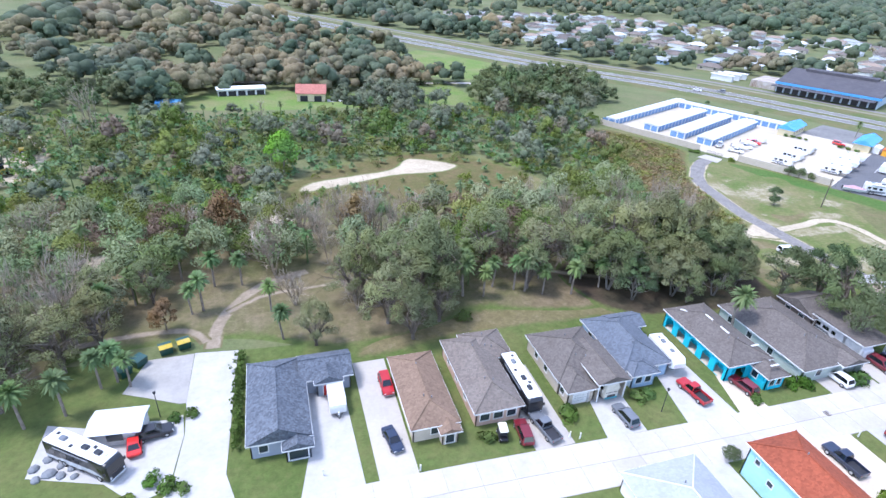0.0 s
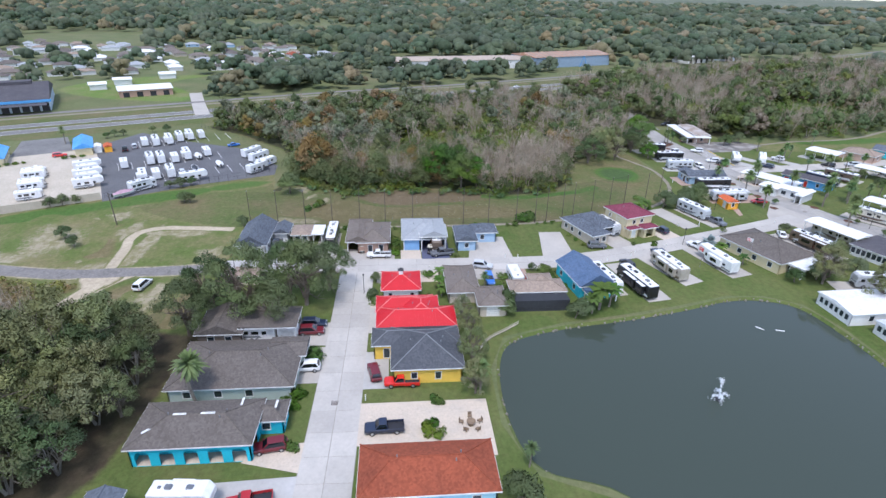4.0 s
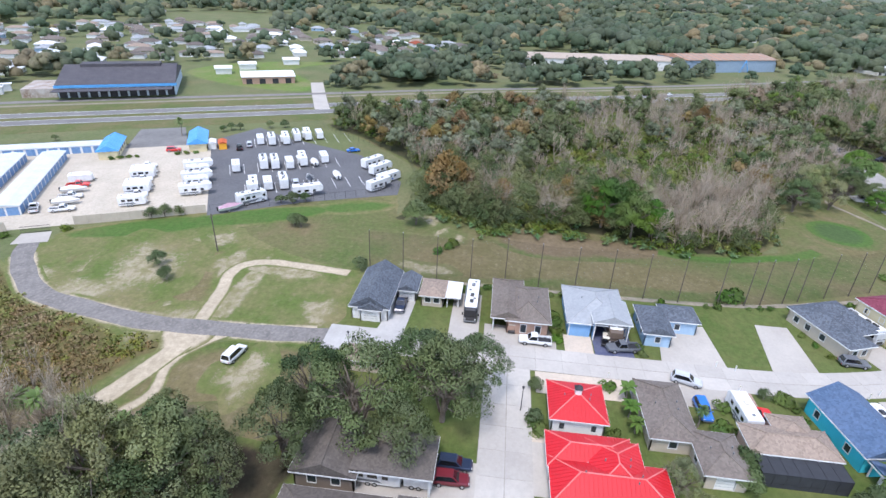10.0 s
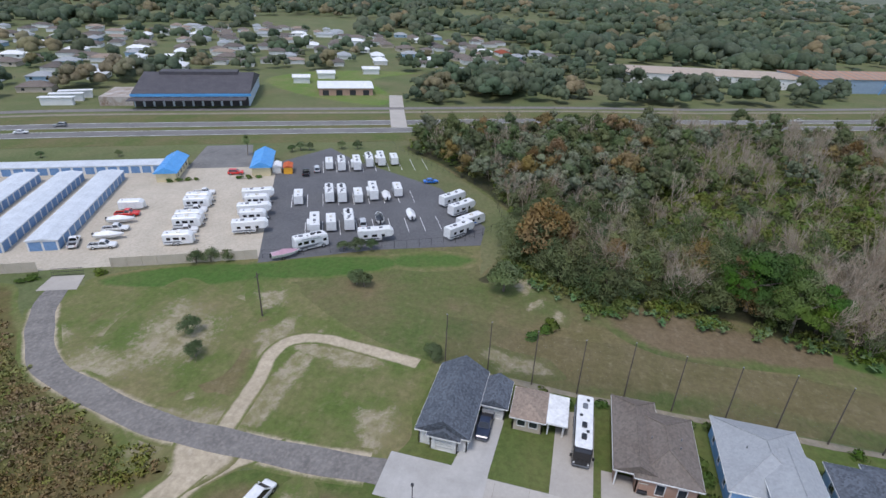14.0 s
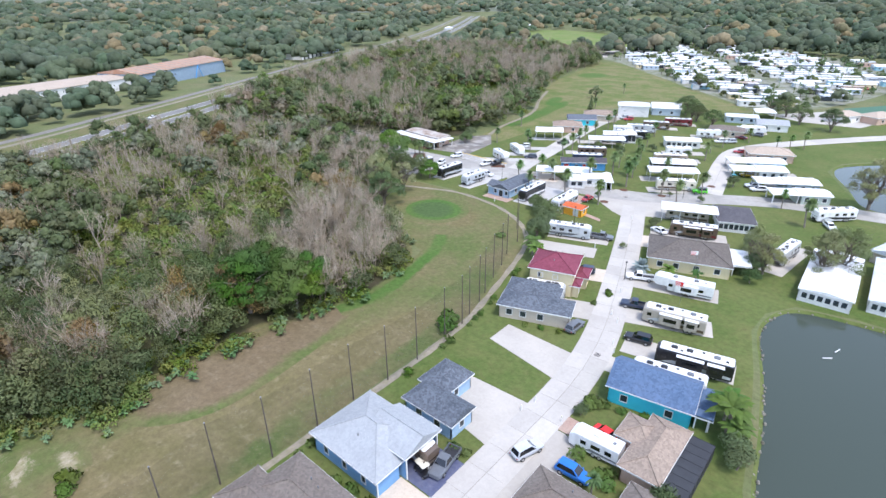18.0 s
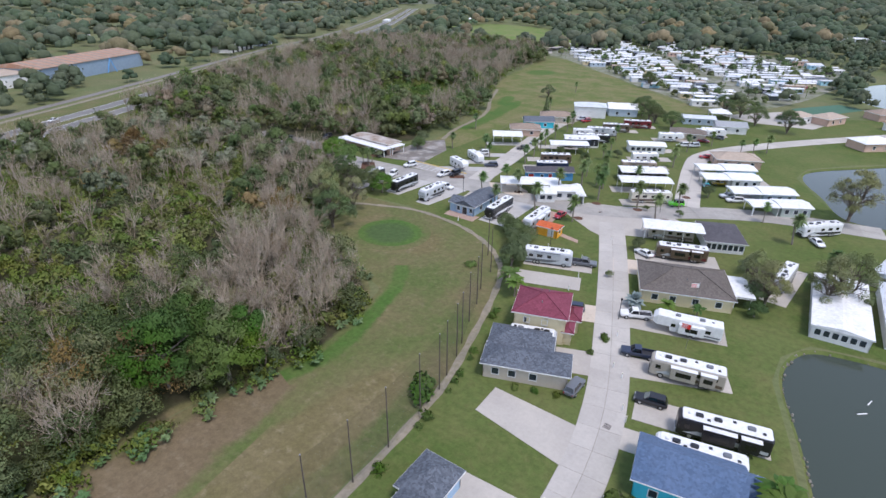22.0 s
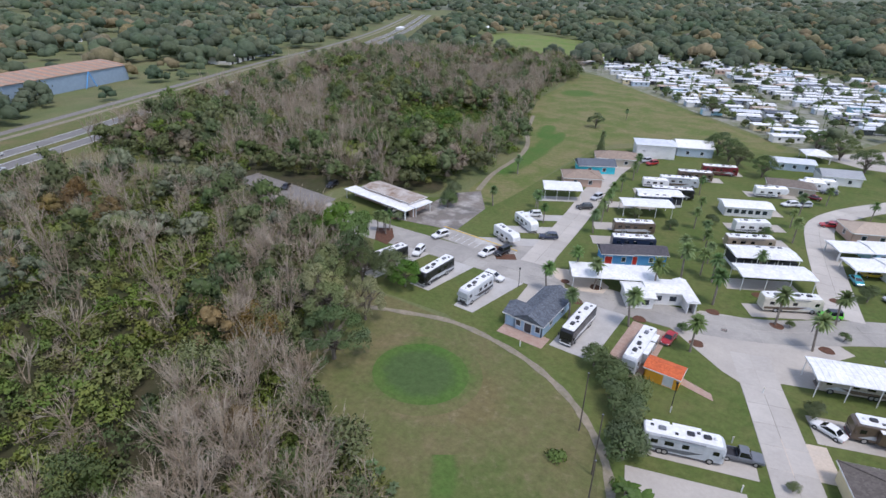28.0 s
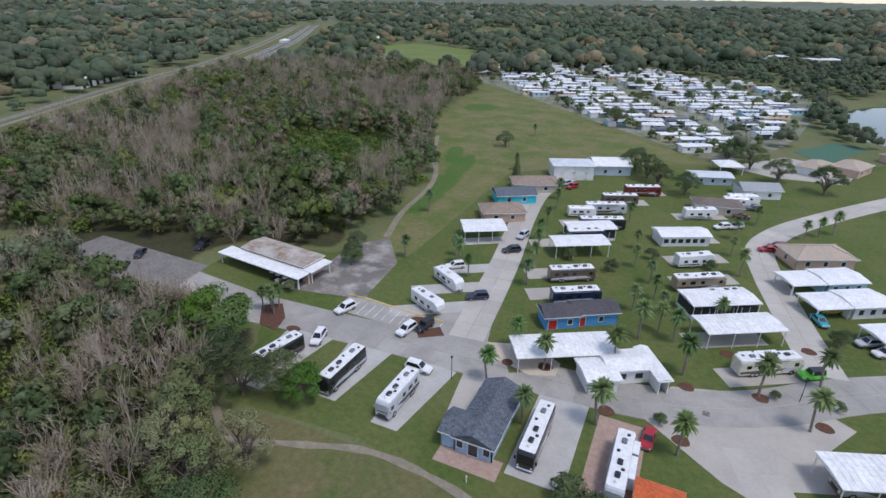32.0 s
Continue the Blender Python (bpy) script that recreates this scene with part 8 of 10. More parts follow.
# rows of mobile homes beyond the golf course
def mobile_unit(k):
    roofm, wallm, L = (("white_metal", "w_white", 13), ("white_metal", "w_greyblue", 11), ("pale_metal", "w_white", 14), ("white_metal", "w_cream", 12), ("pale_metal", "w_ltblue", 10), ("sand_roof", "w_salmon", 11), ("bluegrey", "w_white", 12))[k]
    def make():
        r = thing("mobile_home", 0, 0, 0, 0, "low " + ("white-roofed", "white and grey", "pale grey-roofed", "cream", "pale blue", "tan-roofed", "slate-roofed")[k] + " mobile home with awning and carport", "mobile home", "rows of mobile homes")
        part("wall", B().box(-L / 2, L / 2, -1.9, 1.9, 0.0, 2.7), M[wallm], r)
        rb = B()
        roof_solid(-L / 2 - 0.3, L / 2 + 0.3, -2.2, 2.2, 2.75, 0.16, "gx", rb, [], [], 0.12)
        part("roof", rb, M[roofm], r)
        part("carport_roof", B().box(-L / 2, L * 0.1, 1.95, 4.8, 2.5, 2.6).box(-L / 2 + 0.1, -L / 2 + 0.22, 4.6, 4.72, 0, 2.5).box(L * 0.06, L * 0.06 + 0.12, 4.6, 4.72, 0, 2.5), M["white_metal"], r)
        part("porch", B().box(L * 0.14, L / 2, 1.92, 4.0, 0, 2.45), M[("screen", "w_white", "glass")[k % 3]], r)
        part("porch_roof", B().box(L * 0.12, L / 2 + 0.1, 1.92, 4.2, 2.46, 2.58), M[roofm], r)
        for x in (-L * 0.3, 0.0, L * 0.3):
            for s in (-1, 1):
                part("window", B().box(x - 0.5, x + 0.5, s * 1.9 - 0.03, s * 1.9 + 0.03, 1.1, 2.1), M["glass"], r)
        return r
    return make


random.seed(6)
DISTANT = True
MH = [(322, -420), (292, -392), (254, -352), (228, -326), (212, -308), (181, -278), (160, -256), (140, -266), (124, -300), (112, -344), (97, -430), (130, -500), (208, -552), (292, -582), (335, -505)]
mh_spots = []
c30, s30 = math.cos(radians(PK)), math.sin(radians(PK))
for i in range(-40, 40):
    for j in range(-40, 40):
        a, b2 = i * 16.5 + (j % 2) * 4, j * 10.5
        x, y = 210 + a * c30 - b2 * s30 + random.uniform(-1.5, 1.5), -420 + a * s30 + b2 * c30 + random.uniform(-1, 1)
        if i % 5 == 0:
            continue
        mh_spots.append((x, y))
xs, ys = np.array([p[0] for p in mh_spots]), np.array([p[1] for p in mh_spots])
sel = inside(inset(ccw(MH), 5), xs, ys)
patch("park_ground", MH, M["park_ground"], 0.03, 0, label="pale paved ground between the mobile homes")
for x, y in [p for p, k in zip(mh_spots, sel) if k]:
    k = random.choices(range(7), (6, 4, 3, 2, 1, 1, 1))[0]
    placed(("mobile", k), mobile_unit(k), x, y, PK + random.choice((0, 180)) + random.uniform(-4, 4), 0.03)
    if random.random() < 0.35:
        car(random.choice(("suv", "sedan", "pickup")), x + random.uniform(-3, 3) - 5 * s30, y + 5.2 * c30, PK + 90, random.choice(("p_white", "p_silver", "p_grey", "p_red")))


DISTANT = False


# ---------------------------------------------------------------- small fixtures
house("small tan cabin with a hip roof under the oaks", 118.6, 63, 0, [(-2.2, 2.2, -3.2, 3.2, 2.5, "hip", 0.45, {"x-": win(0.5, w=0.9)}, N)], "w_tan", "tanroof", "tanroof", name="cabin", category="cabin")
# net poles of the golf course
def pole_at(x, y, h=10.5):
    def make():
        r = thing("net_pole", 0, 0, 0, 0, "tall dark wooden net pole beside the fairway", "pole", "poles of the golf net")
        part("shaft", B().tube((0, 0, 0), (0, 0, h), 0.11, 0.07, 7), M["pole_wood"], r)
        part("cap", B().tube((0, 0, h), (0, 0, h + 0.05), 0.12, 0.1, 7), M["steel"], r)
        return r
    return placed(("pole", h), make, x, y, 0, 0)


net = [(148.6, 69.5), (148.6, 62.3), (148.4, 55), (148.3, 47.8), (150, 40.5), (148.8, 33.5), (148.6, 26), (149, 18.8), (148.4, 12), (148.4, 5), (149, -3), (149.4, -8.5), (150.4, -12), (151.8, -17), (153, -20.5), (155.6, -27), (157.6, -33), (160, -38.5)]
for x, y in net:
    pole_at(x, y)
pole_at(162, -46), pole_at(166.5, -52.5)
gn = thing("golf_net", 0, 0, 0, 0, "thin dark green safety net hung between the poles", "net")
for (ax, ay), (bx, by) in zip(net[:-1], net[1:]):
    part("net_panel", B().add([(ax, ay, 0.1), (bx, by, 0.1), (bx, by, 10.2), (ax, ay, 10.2)], [(0, 1, 2, 3)]), M["net"], gn)


def street_lamp(x, y, h=4.2):
    def make():
        r = thing("street_lamp", 0, 0, 0, 0, "black post-top street lamp", "street lamp")
        part("post", B().tube((0, 0, 0), (0, 0, h), 0.07, 0.05, 7), M["dark"], r)
        part("lantern", B().loft([[(q * math.cos(a), q * math.sin(a), z) for a in np.linspace(0, 6.283, 7)[:-1]] for z, q in ((h, 0.08), (h + 0.25, 0.2), (h + 0.45, 0.22), (h + 0.55, 0.05))]), M["dark"], r)
        return r
    return placed(("lamp",), make, x, y, 0, 0)


for x, y in ((-19, 64), (52.5, 47.2), (193.6, -84), (141, -103), (157, -66), (121, 66.5), (133, -44), (112, 37.5)):
    street_lamp(x, y)


def post_box(x, y):
    def make():
        r = thing("lot_marker", 0, 0, 0, 0, "short white lot marker post in the lawn", "post", "white lot markers")
        part("post", B().rbox(-0.08, 0.08, -0.08, 0.08, 0, 0.95, 0.03), M["trim"], r)
        part("lamp_head", B().rbox(-0.11, 0.11, -0.11, 0.11, 0.95, 1.2, 0.05), M["p_cream"], r)
        return r
    return placed(("marker",), make, x, y, 0, 0)


for x, y in ((36.2, 46.2), (37.5, 45.6), (2, 48.4), (14.2, 46), (127.2, 1), (127.8, 4), (121.4, -3.4), (122, 2.2), (123.4, -18.4), (124.6, -20.6), (127, -27.6), (131.4, -38.6), (129, -29.4), (145.4, -55), (148, -63.4), (183.2, -65.4), (156.8, -64.4), (145, -48.6), (122, 23), (78.4, 35.6), (146, -78)):
    post_box(x, y)
for x, y in ((78, 40.4), (125.3, -16.0), (154.6, -93.4)):
    g = thing("drain", x, y, 0.062, 0, "square iron storm drain in the street", "drain")
    part("frame", B().box(-0.5, 0.5, -0.5, 0.5, -0.02, 0.012), M["dark"], g)
    for k in range(6):
        part("bar", B().box(-0.42 + 0.16 * k, -0.34 + 0.16 * k, -0.42, 0.42, 0.01, 0.03), M["rust_metal"], g)
# yellow dumpsters behind the apron
for x, y, c in ((-20, 78.6, "p_yellow"), (-17.4, 79.4, "p_yellow"), (-23.6, 76.4, "p_bottle"), (-25.4, 74.4, "p_bottle")):
    d = thing("dumpster", x, y, 0.0, 18 if c == "p_yellow" else 50, ("yellow" if c == "p_yellow" else "dark green") + " metal dumpster beside the lot", "dumpster")
    part("bin", B().loft([[(-0.9, -0.7, 0.1), (0.9, -0.7, 0.1), (0.9, 0.7, 0.1), (-0.9, 0.7, 0.1)], [(-1.0, -0.95, 1.35), (1.0, -0.95, 1.35), (1.0, 0.8, 1.6), (-1.0, 0.8, 1.6)]]), M["p_bottle"], d)
    for s in (-0.5, 0.5):
        part("lid", B().box(s - 0.48, s + 0.48, -0.98, 0.82, 1.45, 1.52), M[c], d)
# shed beside the motorhome on the corner lot
sh = thing("shed", -23.5, 62, 0, -5, "low shed with a pale metal roof beside a motorhome", "shed")
part("wall", B().box(-3.0, 3.0, -2.0, 2.0, 0, 2.3), M["w_white"], sh)
rb = B()
roof_solid(-3.4, 3.4, -2.4, 2.4, 2.4, 0.2, "gx", rb, [], [], 0.1)
part("roof", rb, M["pale_metal"], sh)
part("window", B().box(-1, 1, -2.04, -1.99, 0.8, 1.9), M["glass"], sh)
# fountain spray in the pond
fo = thing("fountain", 75.6, -21.5, -0.45, 0, "white fountain jets spraying in the pond", "fountain")
part("float", B().loft([[(q * math.cos(a), q * math.sin(a), z) for a in np.linspace(0, 6.283, 11)[:-1]] for z, q in ((-0.1, 0.6), (0.15, 0.6), (0.2, 0.3))]), M["dark"], fo)
rgf = np.random.default_rng(2)
for k, (dx, dy, h, n) in enumerate(((0.5, 0.2, 3.6, 240), (1.6, -0.4, 1.6, 120), (-1.5, 0.5, 1.6, 120), (-0.3, 1.6, 1.4, 100), (0.2, -1.6, 1.4, 100))):
    jet = B()
    for i in range(n):
        t = rgf.uniform(0, 1) ** 0.8
        w = 0.05 + 0.16 * t
        p = Vector((dx * t + rgf.normal(0, w), dy * t + rgf.normal(0, w), 0.2 + h * (2 * t - t * t if k == 0 else 2.6 * t - 2.5 * t * t) + rgf.normal(0, w * 0.6)))
        q = rgf.uniform(0.03, 0.085)
        jet.add([tuple(p + Vector(v) * q) for v in ((1, 0, -0.6), (-0.5, 0.87, -0.6), (-0.5, -0.87, -0.6), (0, 0, 1.6))], [(0, 2, 1), (0, 1, 3), (1, 2, 3), (2, 0, 3)])
    part("jet", jet, M["spray"], fo, "white drops of spray")
# rocks along the pond's shore
pe = even(ponds[0] + ponds[0][:1], 0.7)
rb = B()
for x, y in pe:
    if x > 50 and random.random() < 0.6:
        for k in range(2):
            q = random.uniform(0.12, 0.32)
            px, py = x + random.uniform(-0.9, 0.3), y + random.uniform(-0.6, 0.6)
            rb.loft([[(px + q * s * math.cos(a) * random.uniform(0.7, 1.1), py + q * s * math.sin(a), -0.45 + z * q) for a in (0, 1.26, 2.5, 3.77, 5.03)] for z, s in ((0, 1), (0.7, 0.9), (1.3, 0.4))])
solid("shore_rocks", rb, M["rock"], "loose pale rocks along the pond's edge", "rocks", kind="stuff")
# paver patio furniture by the pond
tb = thing("patio_table", 72.0, 19.6, 0.058, 0, "round patio fire table with chairs round it", "table")
part("tabletop", B().tube((0, 0, 0.68), (0, 0, 0.74), 0.7, 0.7, 14), M["wood"], tb)
part("base", B().tube((0, 0, 0), (0, 0, 0.68), 0.45, 0.35, 10), M["wood"], tb)
for k in range(5):
    a = 1.257 * k
    ch = thing("patio_chair", 72.0 + 1.5 * math.cos(a), 19.6 + 1.5 * math.sin(a), 0.058, math.degrees(a) + 180, "dark wooden patio chair at the fire table", "chair", "chairs round the fire table")
    part("seat", B().rbox(-0.3, 0.3, -0.3, 0.3, 0.36, 0.44, 0.03), M["wood"], ch)
    part("backrest", B().rbox(-0.34, -0.26, -0.3, 0.3, 0.4, 0.95, 0.03), M["wood"], ch)
    for x, y in ((-0.26, -0.26), (0.26, -0.26), (-0.26, 0.26), (0.26, 0.26)):
        part("leg", B().box(x - 0.03, x + 0.03, y - 0.03, y + 0.03, 0, 0.37), M["wood"], ch)
# seawall fence at the pond's corner
fw = thing("pond_fence", 0, 0, 0, 0, "low pale fence along the pond's corner", "fence")
line = even(curve_through([(90.5, 15.5), (93.5, 13.5), (96, 10), (98.4, 6.8)], False, 5), 1.2)
for (ax, ay), (bx, by) in zip(line[:-1], line[1:]):
    part("post", B().box(ax - 0.05, ax + 0.05, ay - 0.05, ay + 0.05, -0.3, 0.9), M["w_tan"], fw)
    part("rail", B().tube((ax, ay, 0.8), (bx, by, 0.8), 0.05, 0.05, 4), M["w_tan"], fw)
    part("board", B().tube((ax, ay, 0.35), (bx, by, 0.35), 0.1, 0.1, 4), M["w_tan"], fw)
# yellow kerb stops and stripes of the parking lot
for k in range(12):
    st = thing("parking_stop", 203.0 + 1.9 * k, -99.2 - 0.1 * k, 0.06, 0, "yellow concrete parking stop", "parking stop", "yellow parking stops")
    part("bar", B().rbox(-0.85, 0.85, -0.1, 0.1, 0, 0.14, 0.04), M["paint_yellow"], st)
    ribbon("bay_line", [(203.0 + 1.9 * k - 0.95, -98.6), (203.0 + 1.9 * k - 0.95, -94.4)], 0.1, 0.068, M["paint_white"], 0.003, "white parking bay line", "marking")
for x, y, w, h in ((206.4, -97.6, 4.2, 2.6), (227, -84.5, 3, 2), (169.5, -98.5, 5, 2), (240, -96.5, 4, 2), (186.6, -92.4, 2, 2)):
    patch("mulch_bed", [(x + w * math.cos(a) / 2, y + h * math.sin(a) / 2) for a in np.linspace(0, 6.283, 9)[:-1]], M["mulch"], 0.075, 0, label="red mulch planting bed")


# a leaning utility pole in the field, and two flags
lean = thing("utility_pole", 152.4, 106, 0, 0, "leaning weathered wooden utility pole in the field", "pole")
part("pole", B().tube((0, 0, -0.3), (1.4, 1.0, 8.6), 0.16, 0.11, 8), M["pole_wood"], lean)
part("crossarm", B().box(0.5, 2.1, 0.86, 0.98, 7.9, 8.05), M["pole_wood"], lean)


def flag(x, y, turn, h, cloth, stripe, label):
    r = thing("flagpole", x, y, 0, turn, label, "flag")
    part("pole", B().tube((0, 0, 0), (0, 0, h), 0.04, 0.03, 8), M["steel"], r)
    part("finial", B().tube((0, 0, h), (0, 0, h + 0.12), 0.06, 0.03, 8), M["steel"], r)
    f = part("flag", B().box(0.04, 1.5, -0.012, 0.012, h - 1.0, h - 0.1), M[cloth], r, "hanging cloth flag")
    for k in range(3):
        part("stripe", B().box(0.5, 1.5, -0.018, 0.018, h - 0.95 + 0.28 * k, h - 0.83 + 0.28 * k), M[stripe], f)
    return r


flag(122, -54.9, 30, 6.5, "w_white", "p_bright_red", "flagpole with a red and white flag on the lawn")
flag(120.4, -41.9, 10, 5.0, "p_bright_red", "w_white", "flagpole with a red and white banner beside the motorhome")

# two floats on the pond
for x, y, a in ((95, -41, 40), (94, -44.5, 70)):
    fl = thing("float", x, y, -0.42, a, "thin white float on the pond", "float")
    part("bar", B().tube((-0.8, 0, 0.05), (0.8, 0, 0.05), 0.09, 0.09, 8), M["trim"], fl)
    part("end_cap", B().tube((-0.86, 0, 0.05), (-0.8, 0, 0.05), 0.1, 0.1, 8), M["steel"], fl)
    part("end_cap", B().tube((0.8, 0, 0.05), (0.86, 0, 0.05), 0.1, 0.1, 8), M["steel"], fl)


# the rest of the far suburb: too many roofs to count
rgs = np.random.default_rng(19)
rows = [(x + rgs.uniform(-7, 7), y + rgs.uniform(-7, 7)) for x in range(220, 700, 21) for y in range(60, 700, 21)]
SUBURB = [(214, 440), (300, 320), (400, 290), (452, 200), (470, 90), (560, 70), (680, 160), (640, 440), (440, 660), (240, 690), (150, 600)]
ok = inside(SUBURB, np.array([q[0] for q in rows]), np.array([q[1] for q in rows])) & (rgs.uniform(0, 1, len(rows)) < 0.8)
rows = [q for q, k in zip(rows, ok) if k and all((q[0] - a) ** 2 + (q[1] - c) ** 2 > 300 for a, c in suburb_spots)]
for j, (rm, lab) in enumerate((("palegrey", "pale grey"), ("tanroof", "tan"), ("taupe", "brown"), ("greybrown", "dark grey"))):
    roofs, walls = B(), B()
    for x, y in rows[j::4]:
        L, W, a = rgs.uniform(5, 8.5), rgs.uniform(3.6, 5), radians(rgs.choice((27, 117)) + rgs.uniform(-8, 8))
        T = Matrix.Translation((x, y, 0)) @ Matrix.Rotation(a, 4, "Z")
        for b, pts, fs in ((walls, [(-L, -W, 0), (L, -W, 0), (L, W, 0), (-L, W, 0), (-L, -W, 2.8), (L, -W, 2.8), (L, W, 2.8), (-L, W, 2.8)], [(0, 1, 5, 4), (1, 2, 6, 5), (2, 3, 7, 6), (3, 0, 4, 7)]),
                           (roofs, [(-L - 0.5, -W - 0.5, 2.75), (L + 0.5, -W - 0.5, 2.75), (L + 0.5, W + 0.5, 2.75), (-L - 0.5, W + 0.5, 2.75), (-L + W, 0, 2.75 + W * 0.42), (L - W, 0, 2.75 + W * 0.42)], [(0, 1, 5, 4), (2, 3, 4, 5), (1, 2, 5), (3, 0, 4), (3, 2, 1, 0)])):
            b.add([tuple(T @ Vector(v)) for v in pts], fs)
    rf = solid("distant_houses", roofs, M[rm], lab + " roofs of the far suburb", "houses", kind="stuff")
    solid("distant_house_walls", walls, M["w_white"], "pale walls of the far suburb", "houses", kind="stuff")
suburb_spots = suburb_spots + rows


# ---------------------------------------------------------------- plants
def cards(rg, pts, nrm, size, spread=0.5):
    """A small leafy quad at every point, roughly facing nrm: corners (n*4, 3)."""
    n = len(pts)
    d = nrm + rg.normal(0, spread, (n, 3))
    d /= np.linalg.norm(d, axis=1)[:, None] + 1e-9
    a = np.cross(d, rg.normal(0, 1, (n, 3)))
    a /= np.linalg.norm(a, axis=1)[:, None] + 1e-9
    c = np.cross(d, a)
    s = size * rg.uniform(0.6, 1.3, (n, 1))
    w = s * rg.uniform(0.5, 0.9, (n, 1))
    k = d * s * 0.25
    return np.stack([pts - a * s - c * w * 0.5 - k, pts + a * s * 0.3 - c * w, pts + a * s + c * w * 0.4 - k, pts - a * s * 0.2 + c * w], 1).reshape(-1, 3)


def leaves(rg, pts, nrm, out, size, spread=0.5, rough=0.22):
    """Three-cornered leaf sprays facing roughly nrm, shaded along out: (n*3, 6)."""
    n = len(pts)
    d = nrm + rg.normal(0, spread, (n, 3))
    d /= np.linalg.norm(d, axis=1)[:, None] + 1e-9
    a = np.cross(d, rg.normal(0, 1, (n, 3)))
    a /= np.linalg.norm(a, axis=1)[:, None] + 1e-9
    c = np.cross(d, a)
    s = size * rg.uniform(0.6, 1.4, (n, 1))
    w = s * rg.uniform(0.55, 0.95, (n, 1))
    v = np.stack([pts - a * s - c * w * 0.6, pts + a * s * 0.9 - c * w * 0.7, pts + a * s * 0.1 + c * w * 1.3], 1).reshape(-1, 3)
    o = out + rough * d
    o /= np.linalg.norm(o, axis=1)[:, None] + 1e-9
    return np.concatenate([v, np.repeat(o, 3, 0)], 1)


def crown(rg, lumps, n, size, spread=0.55):
    """Leaves over a cluster of lumps (x, y, z, radius, height)."""
    out = []
    mid = np.mean([q[:3] for q in lumps], 0) - np.array([0, 0, 1.0])
    n = int(n * 2)
    for x, y, z, r, h in lumps:
        d = rg.normal(0, 1, (n, 3))
        d[:, 2] = np.abs(d[:, 2]) * 0.9 - 0.25
        d /= np.linalg.norm(d, axis=1)[:, None]
        p = d * np.array([r, r, h]) * rg.uniform(0.55, 1.2, (n, 1)) + np.array([x, y, z])
        o = p - mid
        o /= np.linalg.norm(o, axis=1)[:, None] + 1e-9
        out.append(leaves(rg, p, d, 0.5 * d + 0.6 * o + np.array([0, 0, 0.5]), size * 0.86, spread))
    return np.concatenate(out)


def quads_mesh(name, v, mat, tint=None):
    """Loose faces from corners: quads from 3 columns, leaf triangles with normals from 6."""
    v = np.asarray(v, np.float32)
    k = 3 if v.shape[1] == 6 else 4
    n = len(v) // k
    me = bpy.data.meshes.new(name)
    me.vertices.add(len(v))
    me.vertices.foreach_set("co", np.ascontiguousarray(v[:, :3]).ravel())
    me.loops.add(n * k)
    me.loops.foreach_set("vertex_index", np.arange(n * k, dtype=np.int32))
    me.polygons.add(n)
    me.polygons.foreach_set("loop_start", np.arange(0, n * k, k, dtype=np.int32))
    me.materials.append(mat)
    me.update()
    if k == 3:
        me.attributes.new("custom_normal", "FLOAT_VECTOR", "POINT").data.foreach_set("vector", np.ascontiguousarray(v[:, 3:]).ravel())
    if tint is not None:
        me.attributes.new("tint", "FLOAT", "FACE").data.foreach_set("value", np.asarray(tint, np.float32))
    return me


def scatter(name, forms, x, y, s, mat, label, category="woods", z=None, seed=1, tall=None):
    """One piece of stuff: the forms (corner arrays) set at many places, turned and scaled."""
    rg = np.random.default_rng(seed)
    out, tints = [], []
    pick = rg.integers(0, len(forms), len(x))
    a = rg.uniform(0, 6.283, len(x))
    for k, f in enumerate(forms):
        i = np.where(pick == k)[0]
        if not len(i):
            continue
        c, q = np.cos(a[i])[:, None], np.sin(a[i])[:, None]
        sx = np.asarray(s)[i][:, None]
        sz = sx if tall is None else np.asarray(tall)[i][:, None]
        px = (f[None, :, 0] * c - f[None, :, 1] * q) * sx + np.asarray(x)[i][:, None]
        py = (f[None, :, 0] * q + f[None, :, 1] * c) * sx + np.asarray(y)[i][:, None]
        pz = f[None, :, 2] * sz + (0 if z is None else np.asarray(z)[i][:, None])
        cols = [px, py, pz]
        if f.shape[1] == 6:
            cols += [f[None, :, 3] * c - f[None, :, 4] * q, f[None, :, 3] * q + f[None, :, 4] * c, np.broadcast_to(f[None, :, 5], px.shape)]
        out.append(np.stack(cols, -1).reshape(-1, len(cols)))
        tints.append(np.repeat(rg.uniform(0, 1, len(i)), len(f) // (3 if f.shape[1] == 6 else 4)))
    return tagged(new(name, quads_mesh(name, np.concatenate(out), mat, np.concatenate(tints))), label, category, kind="stuff")


